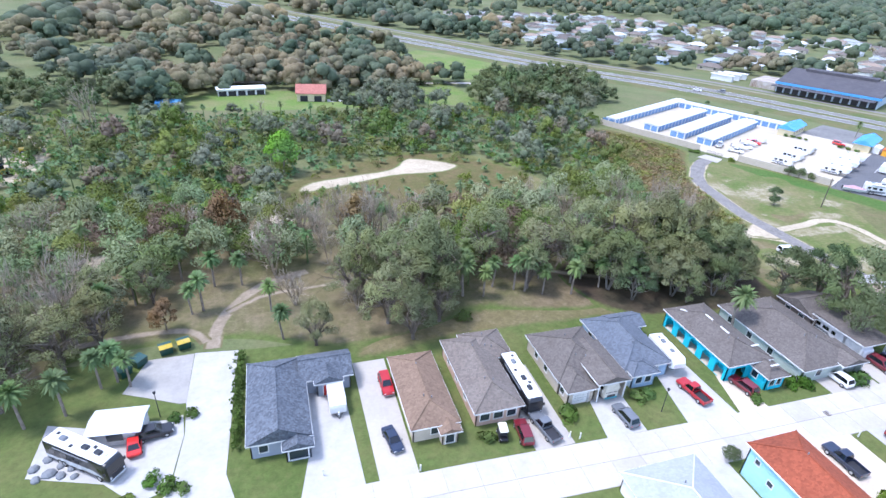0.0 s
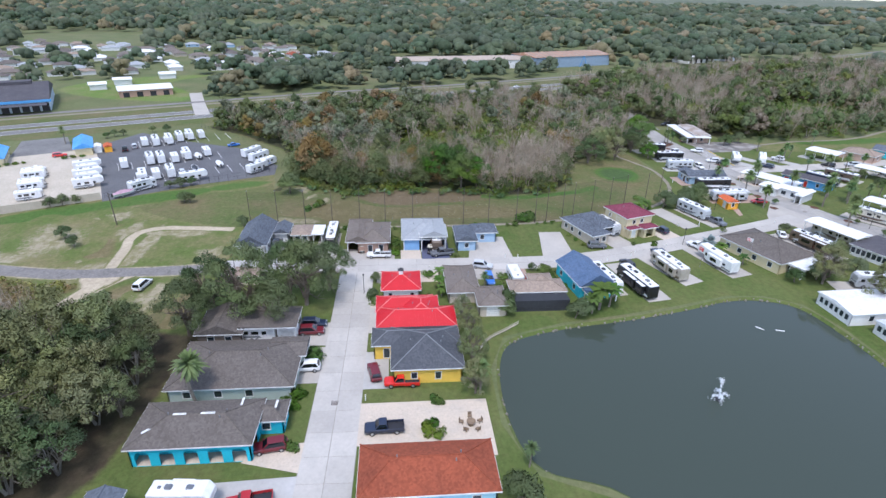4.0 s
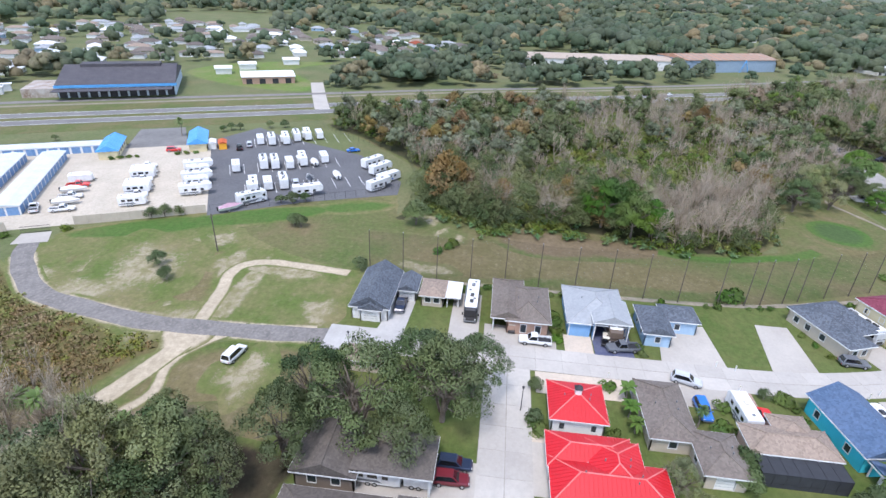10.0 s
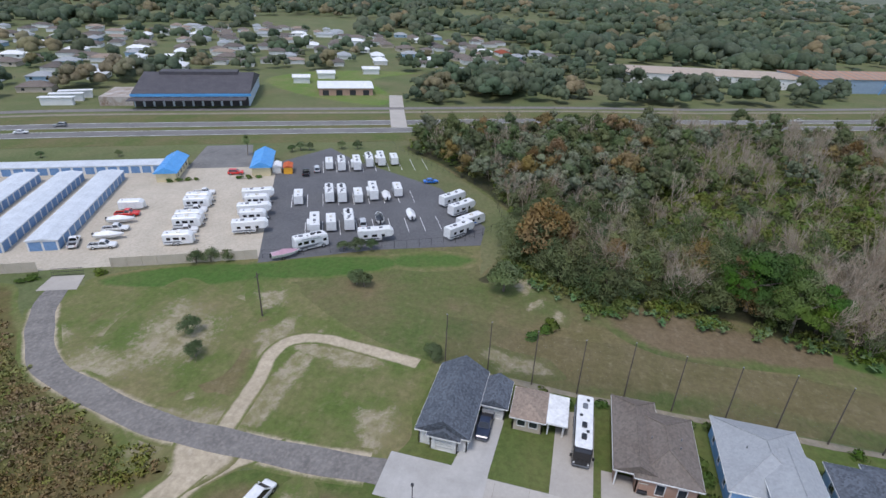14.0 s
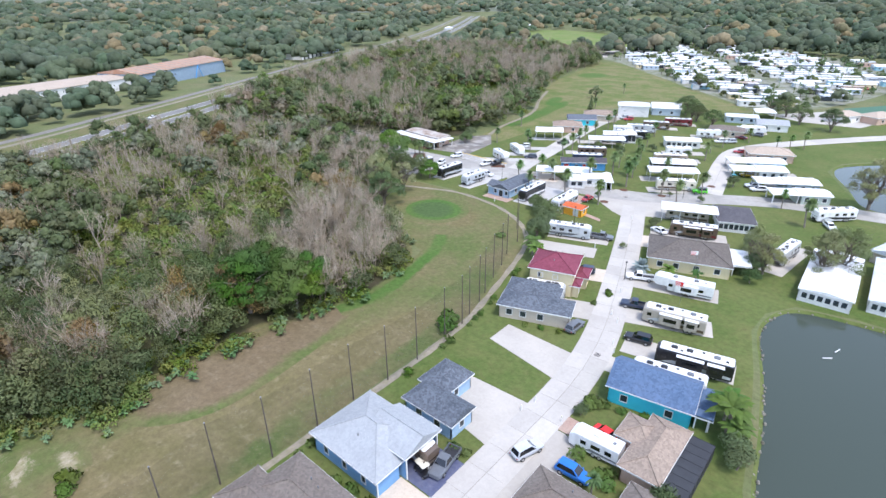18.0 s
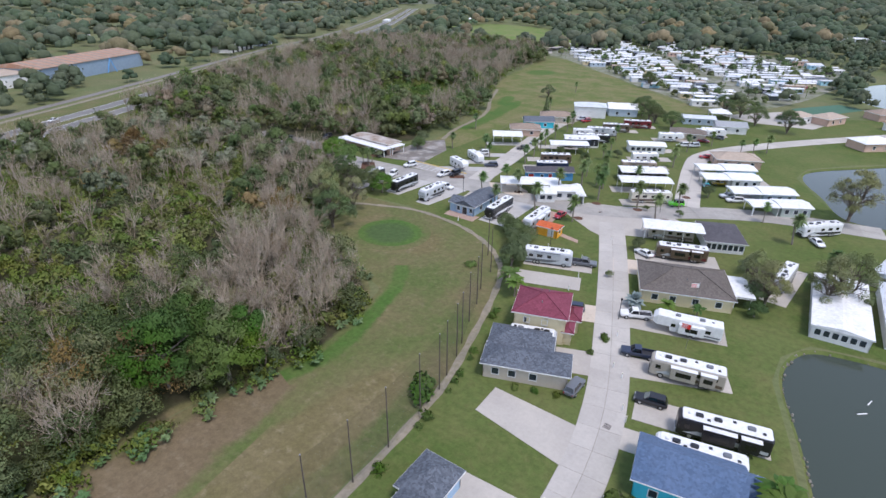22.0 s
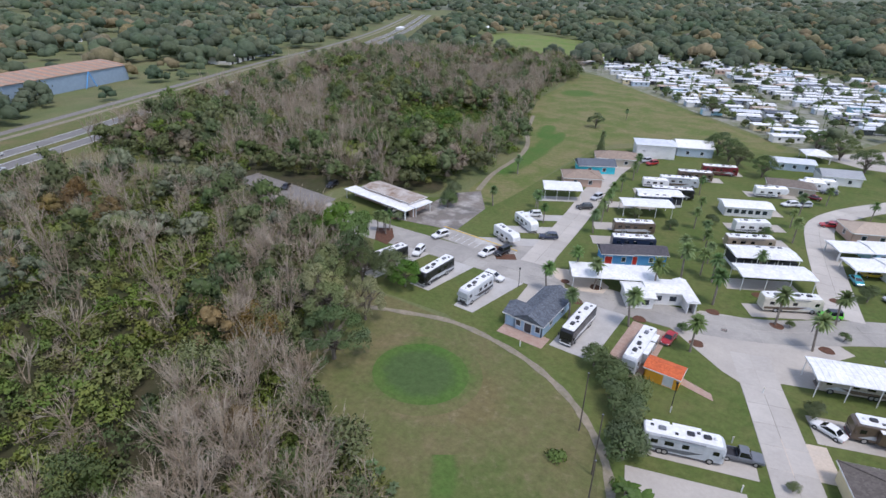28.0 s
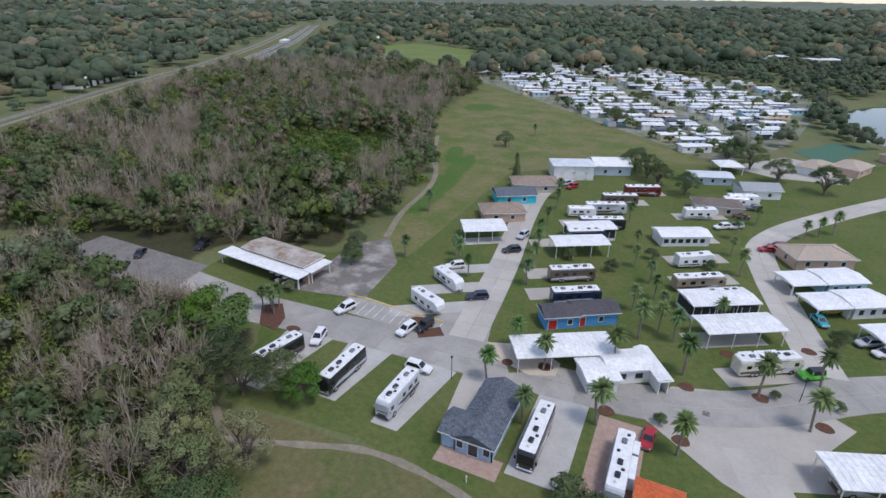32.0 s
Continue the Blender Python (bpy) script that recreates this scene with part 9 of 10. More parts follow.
def twiggy(rg, h, stems=3, kids=(5, 5, 4), r=0.11, spread=0.5):
    """A leafless tree: several stems from one foot, a wide brush of fine twigs."""
    out = []

    def grow(p, d, length, r, depth):
        q = p + d * length
        u = np.cross(d, rg.normal(0, 1, 3))
        u /= np.linalg.norm(u)
        w = np.cross(d, u)
        if depth == 0:
            out.extend([p - u * r, p + u * r, q + u * r * 0.3, q - u * r * 0.3])
            return
        for a0, a1 in ((0, 3.14), (3.14, 6.28)):
            e0, e1 = u * math.cos(a0) + w * math.sin(a0), u * math.cos(a0 + 1.57) + w * math.sin(a0 + 1.57)
            out.extend([p + e0 * r, p - e0 * r, q - e0 * r * 0.65, q + e0 * r * 0.65] if a0 == 0 else [p + e1 * r, p - e1 * r, q - e1 * r * 0.65, q + e1 * r * 0.65])
        for k in range(kids[-depth]):
            t = rg.uniform(0.35, 1.0)
            nd = d * 0.9 + rg.normal(0, spread, 3) + np.array([0, 0, 0.22])
            nd /= np.linalg.norm(nd)
            grow(p + d * length * t, nd, length * rg.uniform(0.5, 0.85), max(0.03, r * 0.5), depth - 1)
    for k in range(stems):
        a = 6.283 * k / stems + rg.uniform(-0.6, 0.6)
        d = np.array([math.cos(a) * 0.28, math.sin(a) * 0.28, 1.0])
        grow(np.array([0.2 * math.cos(a), 0.2 * math.sin(a), 0.0]), d / np.linalg.norm(d), h * rg.uniform(0.34, 0.46), r, len(kids))
    return np.array(out)


def dome(rg, x, y, z, r, h, rings=2, seg=7):
    """One closed lump of foliage as a bumpy dome."""
    rows = [[(0.0, 0.0, 1.0)]]
    for i in range(1, rings + 1):
        ph = 1.95 * i / rings
        rows.append([(math.sin(ph) * math.cos(6.283 * (k + 0.5 * i) / seg), math.sin(ph) * math.sin(6.283 * (k + 0.5 * i) / seg), math.cos(ph)) for k in range(seg)])
    pos = [[(np.array(d) * rg.uniform(0.8, 1.15), np.array(d)) for d in row] for row in rows]
    tri = [(pos[0][0], pos[1][k], pos[1][(k + 1) % seg]) for k in range(seg)]
    for i in range(1, rings):
        for k in range(seg):
            a, b, c, d = pos[i][k], pos[i][(k + 1) % seg], pos[i + 1][k], pos[i + 1][(k + 1) % seg]
            tri += [(a, c, b), (b, c, d)]
    v = [np.concatenate([p * np.array([r, r, h]) + np.array([x, y, z]), o / np.linalg.norm(o)]) for t in tri for p, o in t]
    return np.array(v)


def massed(rg, lumps, leaf_n=0, leaf=0.4, rings=2, seg=7, heart=1.0):
    """A crown of closed lumps with a few loose sprays on the outline."""
    out = [dome(rg, x, y, z, r * heart, h * heart, rings, seg) for x, y, z, r, h in lumps]
    if leaf_n:
        out.append(crown(rg, [(x, y, z, r * 1.08, h * 1.08) for x, y, z, r, h in lumps], leaf_n, leaf, 0.8))
    return np.concatenate(out)


def limb_mesh(rg, h, r, n, reach, twigs=False):
    """A tapered trunk with n limbs."""
    b = B()
    if twigs:
        w = twiggy(rg, h * 1.5, 4, (6, 5), r * 0.45, 0.55).reshape(-1, 4, 3)
        for q in w:
            b.add([tuple(v * np.array([1.25, 1.25, 1.0]) + np.array([0, 0, h * 0.2])) for v in q], [(0, 1, 2, 3)])
    p = Vector((0, 0, -0.2))
    top = Vector((rg.normal(0, 0.3), rg.normal(0, 0.3), h))
    b.tube(p, p.lerp(top, 0.5), r, r * 0.75, 8).tube(p.lerp(top, 0.48), top, r * 0.76, r * 0.35, 7)
    for k in range(n):
        a = 6.283 * k / n + rg.uniform(-0.4, 0.4)
        s = p.lerp(top, rg.uniform(0.4, 0.9))
        m = s + Vector((math.cos(a) * reach * 0.5, math.sin(a) * reach * 0.5, h * 0.22))
        e = m + Vector((math.cos(a) * reach * 0.5, math.sin(a) * reach * 0.5, h * 0.18))
        b.tube(s, m, r * 0.42, r * 0.28, 6).tube(m, e, r * 0.28, r * 0.08, 5)
    return b


def lumps_of(rg, n, R, h0, h1, r0, r1, flat=0.7):
    out = []
    for k in range(n):
        a, q = rg.uniform(0, 6.283), R * math.sqrt(rg.uniform(0, 1))
        z = h1 - (h1 - h0) * (q / R) ** 1.6 * rg.uniform(0.6, 1.0) - rg.uniform(0, 0.8)
        r = rg.uniform(r0, r1)
        out.append((q * math.cos(a), q * math.sin(a), z, r, r * flat))
    return out


def frond_quads(rg, n, length, droop, width, z, up=(0.1, 1.1)):
    """Palm fronds: bent feather strips in two halves."""
    out = []
    for k in range(n):
        a = 6.283 * k / n + rg.uniform(-0.2, 0.2)
        e = rg.uniform(*up)
        d = np.array([math.cos(a) * math.cos(e), math.sin(a) * math.cos(e), math.sin(e)])
        side = np.array([-math.sin(a), math.cos(a), 0])
        L = length * rg.uniform(0.8, 1.1)
        pts = []
        for i in range(5):
            t = i / 4
            pts.append(d * L * t + np.array([0, 0, z - droop * L * t * t]))
        ws = [0.15, 0.8, 1.0, 0.75, 0.08]
        for i in range(4):
            for sg in (-1, 1):
                s0, s1 = side * sg * width * ws[i] - np.array([0, 0, 0.3 * width * ws[i]]), side * sg * width * ws[i + 1] - np.array([0, 0, 0.3 * width * ws[i + 1]])
                out += [pts[i], pts[i + 1], pts[i + 1] + s1, pts[i] + s0]
    return np.array(out)


def tree_kind(name, label, category, trunk, leaves, mat, bark="bark"):
    """A tree as a thing: trunk and crown."""
    t = thing(name, 0, 0, -50, 0, label, category)
    part("trunk", trunk, M[bark], t)
    if leaves is not None:
        c = new("crown", quads_mesh("crown", leaves, M[mat]))
        c.parent = t
    return t


rg = np.random.default_rng(11)
KINDS = {}
for k in range(3):
    KINDS["oak", k] = tree_kind("oak_tree", "broad live oak with grey-green leaves", "tree", limb_mesh(rg, 5.5, 0.4, 6, 4.5, True), crown(rg, lumps_of(rg, 34, 5.4, 3.4, 9.6, 0.7, 1.5, 0.9), 190, 0.125, 0.9), M["oak_leaf"].name and "oak_leaf")
    KINDS["mossy", k] = tree_kind("oak_tree", "tall oak hung with grey moss", "tree", limb_mesh(rg, 7, 0.36, 7, 4.0, True), crown(rg, lumps_of(rg, 30, 4.4, 3.0, 12.2, 0.6, 1.3, 1.2), 170, 0.125, 0.9), "moss_leaf")
    KINDS["palm", k] = tree_kind("cabbage_palm", "cabbage palm with a round head of fronds", "palm", B().tube((0, 0, -0.2), (rg.normal(0, 0.3), rg.normal(0, 0.3), 6.0), 0.2, 0.15, 7),
                                 np.concatenate([frond_quads(rg, 34, 1.95, 0.35, 0.22, 6.0, (-0.6, 0.5)), frond_quads(rg, 30, 1.85, 0.3, 0.22, 6.1, (0.3, 1.4)), frond_quads(rg, 16, 1.6, 0.4, 0.22, 5.9, (-1.2, -0.5))]), "palm_leaf", "palm_bark")
    KINDS["bush", k] = tree_kind("shrub", "rounded green garden shrub", "shrub", limb_mesh(rg, 0.8, 0.06, 4, 0.5), crown(rg, lumps_of(rg, 7, 0.7, 0.4, 1.0, 0.4, 0.65, 0.8), 40, 0.16), "shrub_leaf")
    KINDS["bare", k] = tree_kind("bare_tree", "leafless grey tree with fine twigs", "tree", B().tube((0, 0, -0.2), (0, 0, 1.0), 0.22, 0.2, 6), twiggy(rg, 11, 3, (6, 5, 5), 0.15), "bare_bark", "bare_bark")
    KINDS["fan", k] = tree_kind("palm", "feathery garden palm with arching fronds", "palm", B().tube((0, 0, -0.2), (0.1, 0.1, 3.2), 0.2, 0.14, 7), frond_quads(rg, 18, 2.6, 0.55, 0.42, 3.2, (0.1, 1.2)), "bright_leaf", "palm_bark")
    KINDS["round", k] = tree_kind("tree", "dense dark green garden tree", "tree", limb_mesh(rg, 2.2, 0.16, 5, 1.2), crown(rg, lumps_of(rg, 14, 1.7, 1.6, 3.6, 0.7, 1.1, 0.9), 100, 0.14), "oak_leaf")
KINDS["lime", 0] = tree_kind("tree", "bright lime-green tree among the woods", "tree", limb_mesh(rg, 5, 0.25, 5, 2.5), crown(rg, lumps_of(rg, 18, 3.0, 4.0, 10.0, 1.2, 1.8, 1.0), 80, 0.3), "lime_leaf")
KINDS["rust", 0] = tree_kind("cypress_tree", "rust-brown autumn cypress in the woods", "tree", limb_mesh(rg, 6, 0.25, 5, 2.0), crown(rg, lumps_of(rg, 18, 3.2, 4.0, 11.0, 1.0, 1.7, 1.1), 80, 0.28, 0.9), "rust_leaf")
KINDS["pine", 0] = tree_kind("cypress_tree", "narrow dark green conifer", "tree", B().tube((0, 0, -0.2), (0, 0, 4), 0.2, 0.1, 7), crown(rg, [(0, 0, 1.2 + 0.8 * i, 1.5 - 0.16 * i, 0.9) for i in range(9)], 60, 0.26), "oak_leaf")
KINDS["blue", 0] = tree_kind("silver_palm", "silver-blue fan palm on the lawn", "palm", B().tube((0, 0, -0.2), (0, 0, 1.4), 0.25, 0.2, 7), frond_quads(rg, 40, 2.0, 0.25, 0.5, 1.4, (-0.3, 1.4)), "silver_leaf", "palm_bark")
KINDS["big", 0] = tree_kind("tree", "big green spreading tree with a dense crown", "tree", limb_mesh(rg, 5, 0.4, 7, 4.0), crown(rg, lumps_of(rg, 34, 5.0, 2.6, 9.5, 1.0, 1.8), 190, 0.17), "bright_leaf")


def plant(kind, x, y, s=1.0, turn=None, k=None, tall=1.0):
    n = sum(1 for q in KINDS if q[0] == kind)
    src = KINDS[kind, random.randrange(n) if k is None else k]
    t = copy_thing(src, pose(x, y, 0, 0, 0, random.uniform(0, 360) if turn is None else turn))
    t.scale = (s, s, s * tall)
    return t


random.seed(4)
# single trees: x, y, size
for x, y, s in ((108, 49, 1.15), (104, 60, 1.25), (114, 45, 0.9), (112, 53, 1.0), (99, 53.5, 0.85), (98, 69, 0.95), (106, 67, 1.0)):
    plant("oak", x, y, s, tall=1.3)
for x, y, s in ((22, 80, 1.2), (20, 73, 0.9), (88, 80, 1.15), (80, 82, 1.1), (74, 78, 1.0), (92, 76, 0.9), (66, 82, 1.1), (96, 84, 0.8), (84, 90, 1.1), (70, 92, 1.1), (60, 86, 1.0), (3.6, 75, 0.75), (16.7, 78.5, 1.05), (-34, 77, 1.0), (-40, 70, 1.0), (20, 87, 1.2), (12, 87, 1.05), (-30, 82, 0.9), (26, 77, 0.9), (-24, 94, 0.8), (30, 86, 0.9), (101, 86, 0.55), (93, 92, 0.9),
                (-45, 80, 1.0), (-52, 72, 0.9), (-38, 84, 0.8), (-32, 92, 0.8), (-60, 66, 1.0), (47, 84, 0.9), (77, 72, 0.7)):
    plant("mossy", x, y, s)
for x, y, s in ((79, 18, 0.55), (87, 17.5, 0.6), (95, 17, 0.5), (100, 17.5, 0.5)):
    plant("mossy", x, y, s)
for x, y, s in ((78.6, 61.4, 1.4), (79, 17.2, 0.9), (-28, 72, 1.0), (-26, 73, 1.05), (-24, 71.5, 0.9), (-36, 66, 1.1), (63.6, 12.6, 0.62), (112.5, 11.5, 0.6), (-15.2, 89.6, 1.15), (-17, 88.9, 0.9), (-1.6, 77.9, 1.0), (-8.7, 97.2, 1.05), (-31.4, 67.3, 1.1), (-3.4, 86.8, 0.95), (-13.8, 97.7, 1.1), (-20, 101.3, 1.2), (-44, 107, 1.1), (-37, 122, 1.2), (25.6, 93, 1.1), (40, 86, 1.0), (44, 84, 1.1), (49, 81, 1.0), (55, 80, 1.1),
                (37, 83, 1.0), (57, 84, 1.2), (62, 81, 1.0), (29, 82, 0.9), (34, 88, 1.2), (70, 80, 1.0)):
    plant("palm", x, y, s)
for x, y, s in ((103, -11, 1.5), (104, -13.5, 1.3), (101.6, -9, 1.1), (155, -42, 1.2), (153, -40, 1.1), (157, -44, 0.9), (113, 21.3, 0.8), (110, 21, 0.7), (117, 21, 0.8), (126, -50, 0.9), (121, -53, 0.7)):
    plant("fan", x, y, s)
for x, y, s in ((120.5, -1, 0.5), (100, -5, 0.9), (102, 8.5, 0.9), (105, 8, 1.0), (101, -7, 1.0), (160, -52, 1.3), (164, -60, 1.3), (167, -66, 1.2), (162, -64, 1.1), (170.5, -68, 1.1), (161, -57, 1.0), (58, 15, 1.2), (56, 37, 0.6), (144, 115, 0.9), (138.5, 110, 0.8), (150, 72, 0.8), (117, 35, 0.6), (110, 35.5, 0.6), (169, 94, 0.9), (165.8, -64, 1.2), (161, -59, 1.2), (159.6, -51, 1.4), (176, 64, 1.7),
                (113, -66, 1.1), (112, -60, 0.9)):
    plant("round", x, y, s)
for x, y, s in ((235, -73.5, 1.3), (213, -69.5, 0.66)):
    plant("big", x, y, s)
for x, y, s in ((176.5, 9.5, 0.95), (184, 15.5, 1.1), (179.5, 4, 0.85), (187, 9, 1.0)):
    plant("big", x, y, s, tall=1.3)
plant("blue", 132, -50.5, 1.1)
plant("pine", 217, -192, 1.15)
plant("lime", 2, 158, 1.2)
for x, y, s in ((-11.6, 116, 1.05), (16.5, 112, 1.0), (-60, 118, 1.1), (191, 58.5, 1.3), (195, 55, 1.1), (-20.6, 84.6, 0.55), (256, 60, 1.1), (250, 66, 0.9), (203, -22, 0.6), (306, -46, 0.9)):
    plant("rust", x, y, s)
for x, y, s in ((-2.4, 100.2, 1.2), (20.8, 92, 1.1), (-35, 95, 1.1), (188, 43, 1.15), (190.5, 30, 1.1), (-2, 108, 1.0), (36, 118, 1.0), (30, 116, 1.1), (-20, 116, 1.1), (12, 84, 0.8), (1, 88, 0.9)):
    plant("bare", x, y, s)

for x, y, s in ((216.7, -49.7, 1.0), (221, -55, 0.9), (226, -60, 0.8), (211, -55, 0.8), (213, -48, 0.9)):
    plant("mossy", x, y, s)
for x, y, s in ((217, -69.6, 0.75), (222, -66, 0.8), (207, -43, 1.0), (228, -68, 0.9)):
    plant("oak", x, y, s)
for x, y in ((235.4, -88.1), (233.8, -87), (236.8, -87.4), (234.6, -89.4)):
    plant("palm", x, y, 0.8)
# palms and trees of the park
for x, y in ((179.8, -79), (169.6, -83.6), (169.6, -99), (158.2, -82.4), (140.4, -96), (137.4, -108.6), (147, -101.6), (158.4, -102), (180.4, -93.2), (186.4, -97), (188, -86), (163.4, -121), (165.4, -127), (163.4, -114), (153, -121.4), (148.4, -147), (209.4, -124), (222.4, -121.4),
             (191.6, -121), (192.6, -129.4), (205, -119), (167, -134), (169, -120), (166.6, -110), (160.6, -112), (171, -141), (194, -138), (195.6, -146), (196.6, -157), (212, -128), (221, -205), (197.4, -171), (199, -180), (172, -152), (150, -158), (149, -170), (109, -101), (101, -84), (132, -178), (128, -182), (124, -186), (230, -260),
             (231, -152), (143, -184), (176, -170), (116.6, -112)):
    plant("palm", x, y, random.uniform(0.95, 1.2) if y > -112 else random.uniform(0.75, 1.0))
for x, y, s in ((98, -126, 1.25), (111, -66, 0.8), (114, -70, 0.75), (98.4, -75, 1.0), (101, -72, 0.9), (121, -225, 1.0), (181, -222, 0.95), (176, -216, 0.9), (172, -210, 0.8), (163, -203, 0.8), (134, -232, 0.9), (142, -246, 1.0), (150, -252, 0.9), (200, -300, 1.0), (236, -236, 0.7)):
    plant("mossy" if y > -130 else "oak", x, y, s)
for x, y, s in ((186, -138, 0.8), (168, -147, 0.8), (176, -136, 0.8), (161, -88, 0.5), (139, -76, 0.8), (136, -103, 0.5), (144.6, -102, 0.4), (132.6, -123, 1.0), (116, -78, 1.0), (140, -59, 0.4), (154.6, -147, 0.7), (188.6, -146.6, 0.9), (237, -96, 0.7), (232, -112, 1.2), (234, -116, 1.1), (236, -121, 1.2)):
    plant("round", x, y, s)
for x, y, s in ((-17, 63, 1.0), (-14.6, 63.4, 1.1), (-18.6, 52.6, 1.2), (-16.6, 51.4, 1.3), (-14.6, 50.6, 1.0), (-21, 50.4, 1.2), (25, 48.4, 1.2), (24, 49.4, 0.8), (37.6, 49.8, 1.6), (38.6, 50.6, 1.2), (50.4, 50.4, 1.4), (52.4, 50.8, 1.2), (68.6, 45.4, 1.1), (78.4, 47.6, 1.3), (77, 46.4, 1.0), (79.6, 46, 1.5), (88.6, 44.6, 1.9), (90.6, 44.8, 1.6),
                (30.6, 77, 1.6), (109.4, 35.8, 1.2), (108, 35, 1.4), (108.8, 24, 1.2), (119, 23.4, 1.3), (112, -5, 0.9), (118.4, -5, 0.8), (116, -5.2, 0.8), (113, -6.4, 0.8), (120, -4.6, 1.4), (120.6, -3.2, 1.3), (117, 6.4, 1.3), (113, 7.4, 1.4), (111.6, 8.6, 1.2), (145.6, 49, 1.0), (130.8, 30.6, 1.3), (133, 30.9, 1.2), (136, 30.8, 1.3), (139, 30.8, 1.2),
                (130.6, 16.2, 1.1), (150.8, -5.6, 2.2), (151.6, -7.2, 2.0), (167, -46, 1.4), (158.6, -46, 0.9), (134, -17.6, 0.7), (137, -16.4, 0.7), (140, -15.4, 0.7), (133.6, -31, 0.7), (133, -36, 1.0), (161, 56, 1.4), (166, 53, 1.6), (164, 54.4, 1.4), (128.6, 16, 0.9), (77.6, 25, 0.9), (76.8, 24, 1.0), (119, -33.6, 0.8), (70.8, 26.4, 1.3), (72, 25.4, 1.2), (70, 24.6, 1.1)):
    plant("bush", x, y, s)

hx, hy = np.array([q[0] for q in even([(146.6, 62), (146.4, 30), (146.6, 8), (148, -9), (150.4, -22), (153.6, -35)], 2.2)]), np.array([q[1] for q in even([(146.6, 62), (146.4, 30), (146.6, 8), (148, -9), (150.4, -22), (153.6, -35)], 2.2)])
keep = np.random.default_rng(61).uniform(0, 1, len(hx)) < 0.5
scatter("shrubs", [crown(rg, lumps_of(rg, 7, 0.7, 0.4, 1.0, 0.4, 0.65, 0.8), 30, 0.15) for k in range(3)], hx[keep], hy[keep], np.random.default_rng(62).uniform(0.6, 1.3, keep.sum()), M["shrub_leaf"], "loose green shrubs along the golf path", "shrubs", seed=63)
for x, y in ((33, 84), (46, 83), (51, 87), (60, 85), (72, 81), (48, 91), (36, 92), (-30, 88), (-34, 84), (-27, 94)):
    plant("palm", x, y, random.uniform(1.0, 1.4))
for x, y, s in ((24, 82, 1.3), (27, 88, 1.2), (52, 88, 1.2), (40, 92, 1.2), (70, 86, 1.25), (62, 90, 1.2), (78, 86, 1.3), (86, 84, 1.25), (14, 90, 1.0), (-40, 76, 1.1), (-48, 84, 1.2)):
    plant("mossy", x, y, s, tall=1.15)
# hedge along the drive
hx = np.full(300, -8.6) + rg.normal(0, 0.35, 300)
hy = rg.uniform(55, 75, 300)
hz = rg.uniform(0.2, 1.6, 300)
pp = np.stack([hx, hy, hz], 1)
hedge_leaves = np.concatenate([cards(rg, pp + rg.normal(0, 0.15, pp.shape), rg.normal(0, 1, pp.shape), 0.2) for k in range(6)])
tagged(new("hedge", quads_mesh("hedge", hedge_leaves, M["shrub_leaf"])), "clipped green hedge along the driveway", "hedge", kind="stuff")

# forms for the woods: many lumps of leaves per tree, fewer the farther away
fine_forms = [crown(rg, lumps_of(rg, 22, 3.7, 2.0, 8.8, 0.8, 1.6, 0.95), 58, 0.165, 0.8) for k in range(5)]
near_forms = [crown(rg, lumps_of(rg, 20, 3.7, 2.4, 8.6, 0.9, 1.7, 0.95), 42, 0.235, 0.8) for k in range(5)]
mid_forms = [massed(rg, lumps_of(rg, 13, 3.6, 2.8, 8.6, 1.1, 2.0, 0.95), 17, 0.36, 2, 5, 0.72) for k in range(5)]
far_forms = [massed(rg, lumps_of(rg, 9, 3.8, 2.6, 7.5, 1.5, 2.6, 0.95), 5, 0.5, 2, 7, 0.95) for k in range(5)]
haze_forms = [massed(rg, lumps_of(rg, 5, 4.4, 3.6, 7.2, 2.6, 3.9, 0.9), 0, 1.0, 2, 8) for k in range(6)]
horizon_forms = [massed(rg, lumps_of(rg, 4, 8.0, 4.0, 8.0, 4.5, 7.0, 0.75), 0, 1.0, 2, 6) for k in range(4)]
bare_forms = [twiggy(rg, 9.5, 3, (5, 5, 4), 0.1) for k in range(6)]
bare_mid = [twiggy(rg, 9.5, 2, (5, 4, 3), 0.13) for k in range(4)]
brush_forms = [twiggy(rg, 4.0, 3, (5, 4), 0.05, 0.6) for k in range(4)]
grove_forms = [crown(rg, lumps_of(rg, 26, 4.2, 3.0, 10.5, 0.6, 1.35, 1.1), 120, 0.15, 0.9) for k in range(4)]
grove_limbs = [np.concatenate([twiggy(rg, 9.5, 3, (5, 4), 0.19, 0.5)]) for k in range(4)]
bush_forms = [crown(rg, lumps_of(rg, 6, 1.5, 0.5, 2.0, 0.5, 1.0, 0.95), 18, 0.2, 0.9) for k in range(5)]
fan_forms = [np.concatenate([frond_quads(rg, 9, 1.0, 0.35, 0.22, 1.0, (-0.2, 1.4)) + np.array([a, b, 0]) for a, b in ((0, 0), (0.9, 0.4))]) for k in range(3)]
palm_forms = [np.concatenate([frond_quads(rg, 26, 1.5, 0.35, 0.24, 6.0, (-0.8, 1.3)), np.array([[0.15, 0, 0], [-0.15, 0, 0], [-0.12, 0, 6], [0.12, 0, 6], [0, 0.15, 0], [0, -0.15, 0], [0, -0.12, 6], [0, 0.12, 6]])]) for k in range(3)]


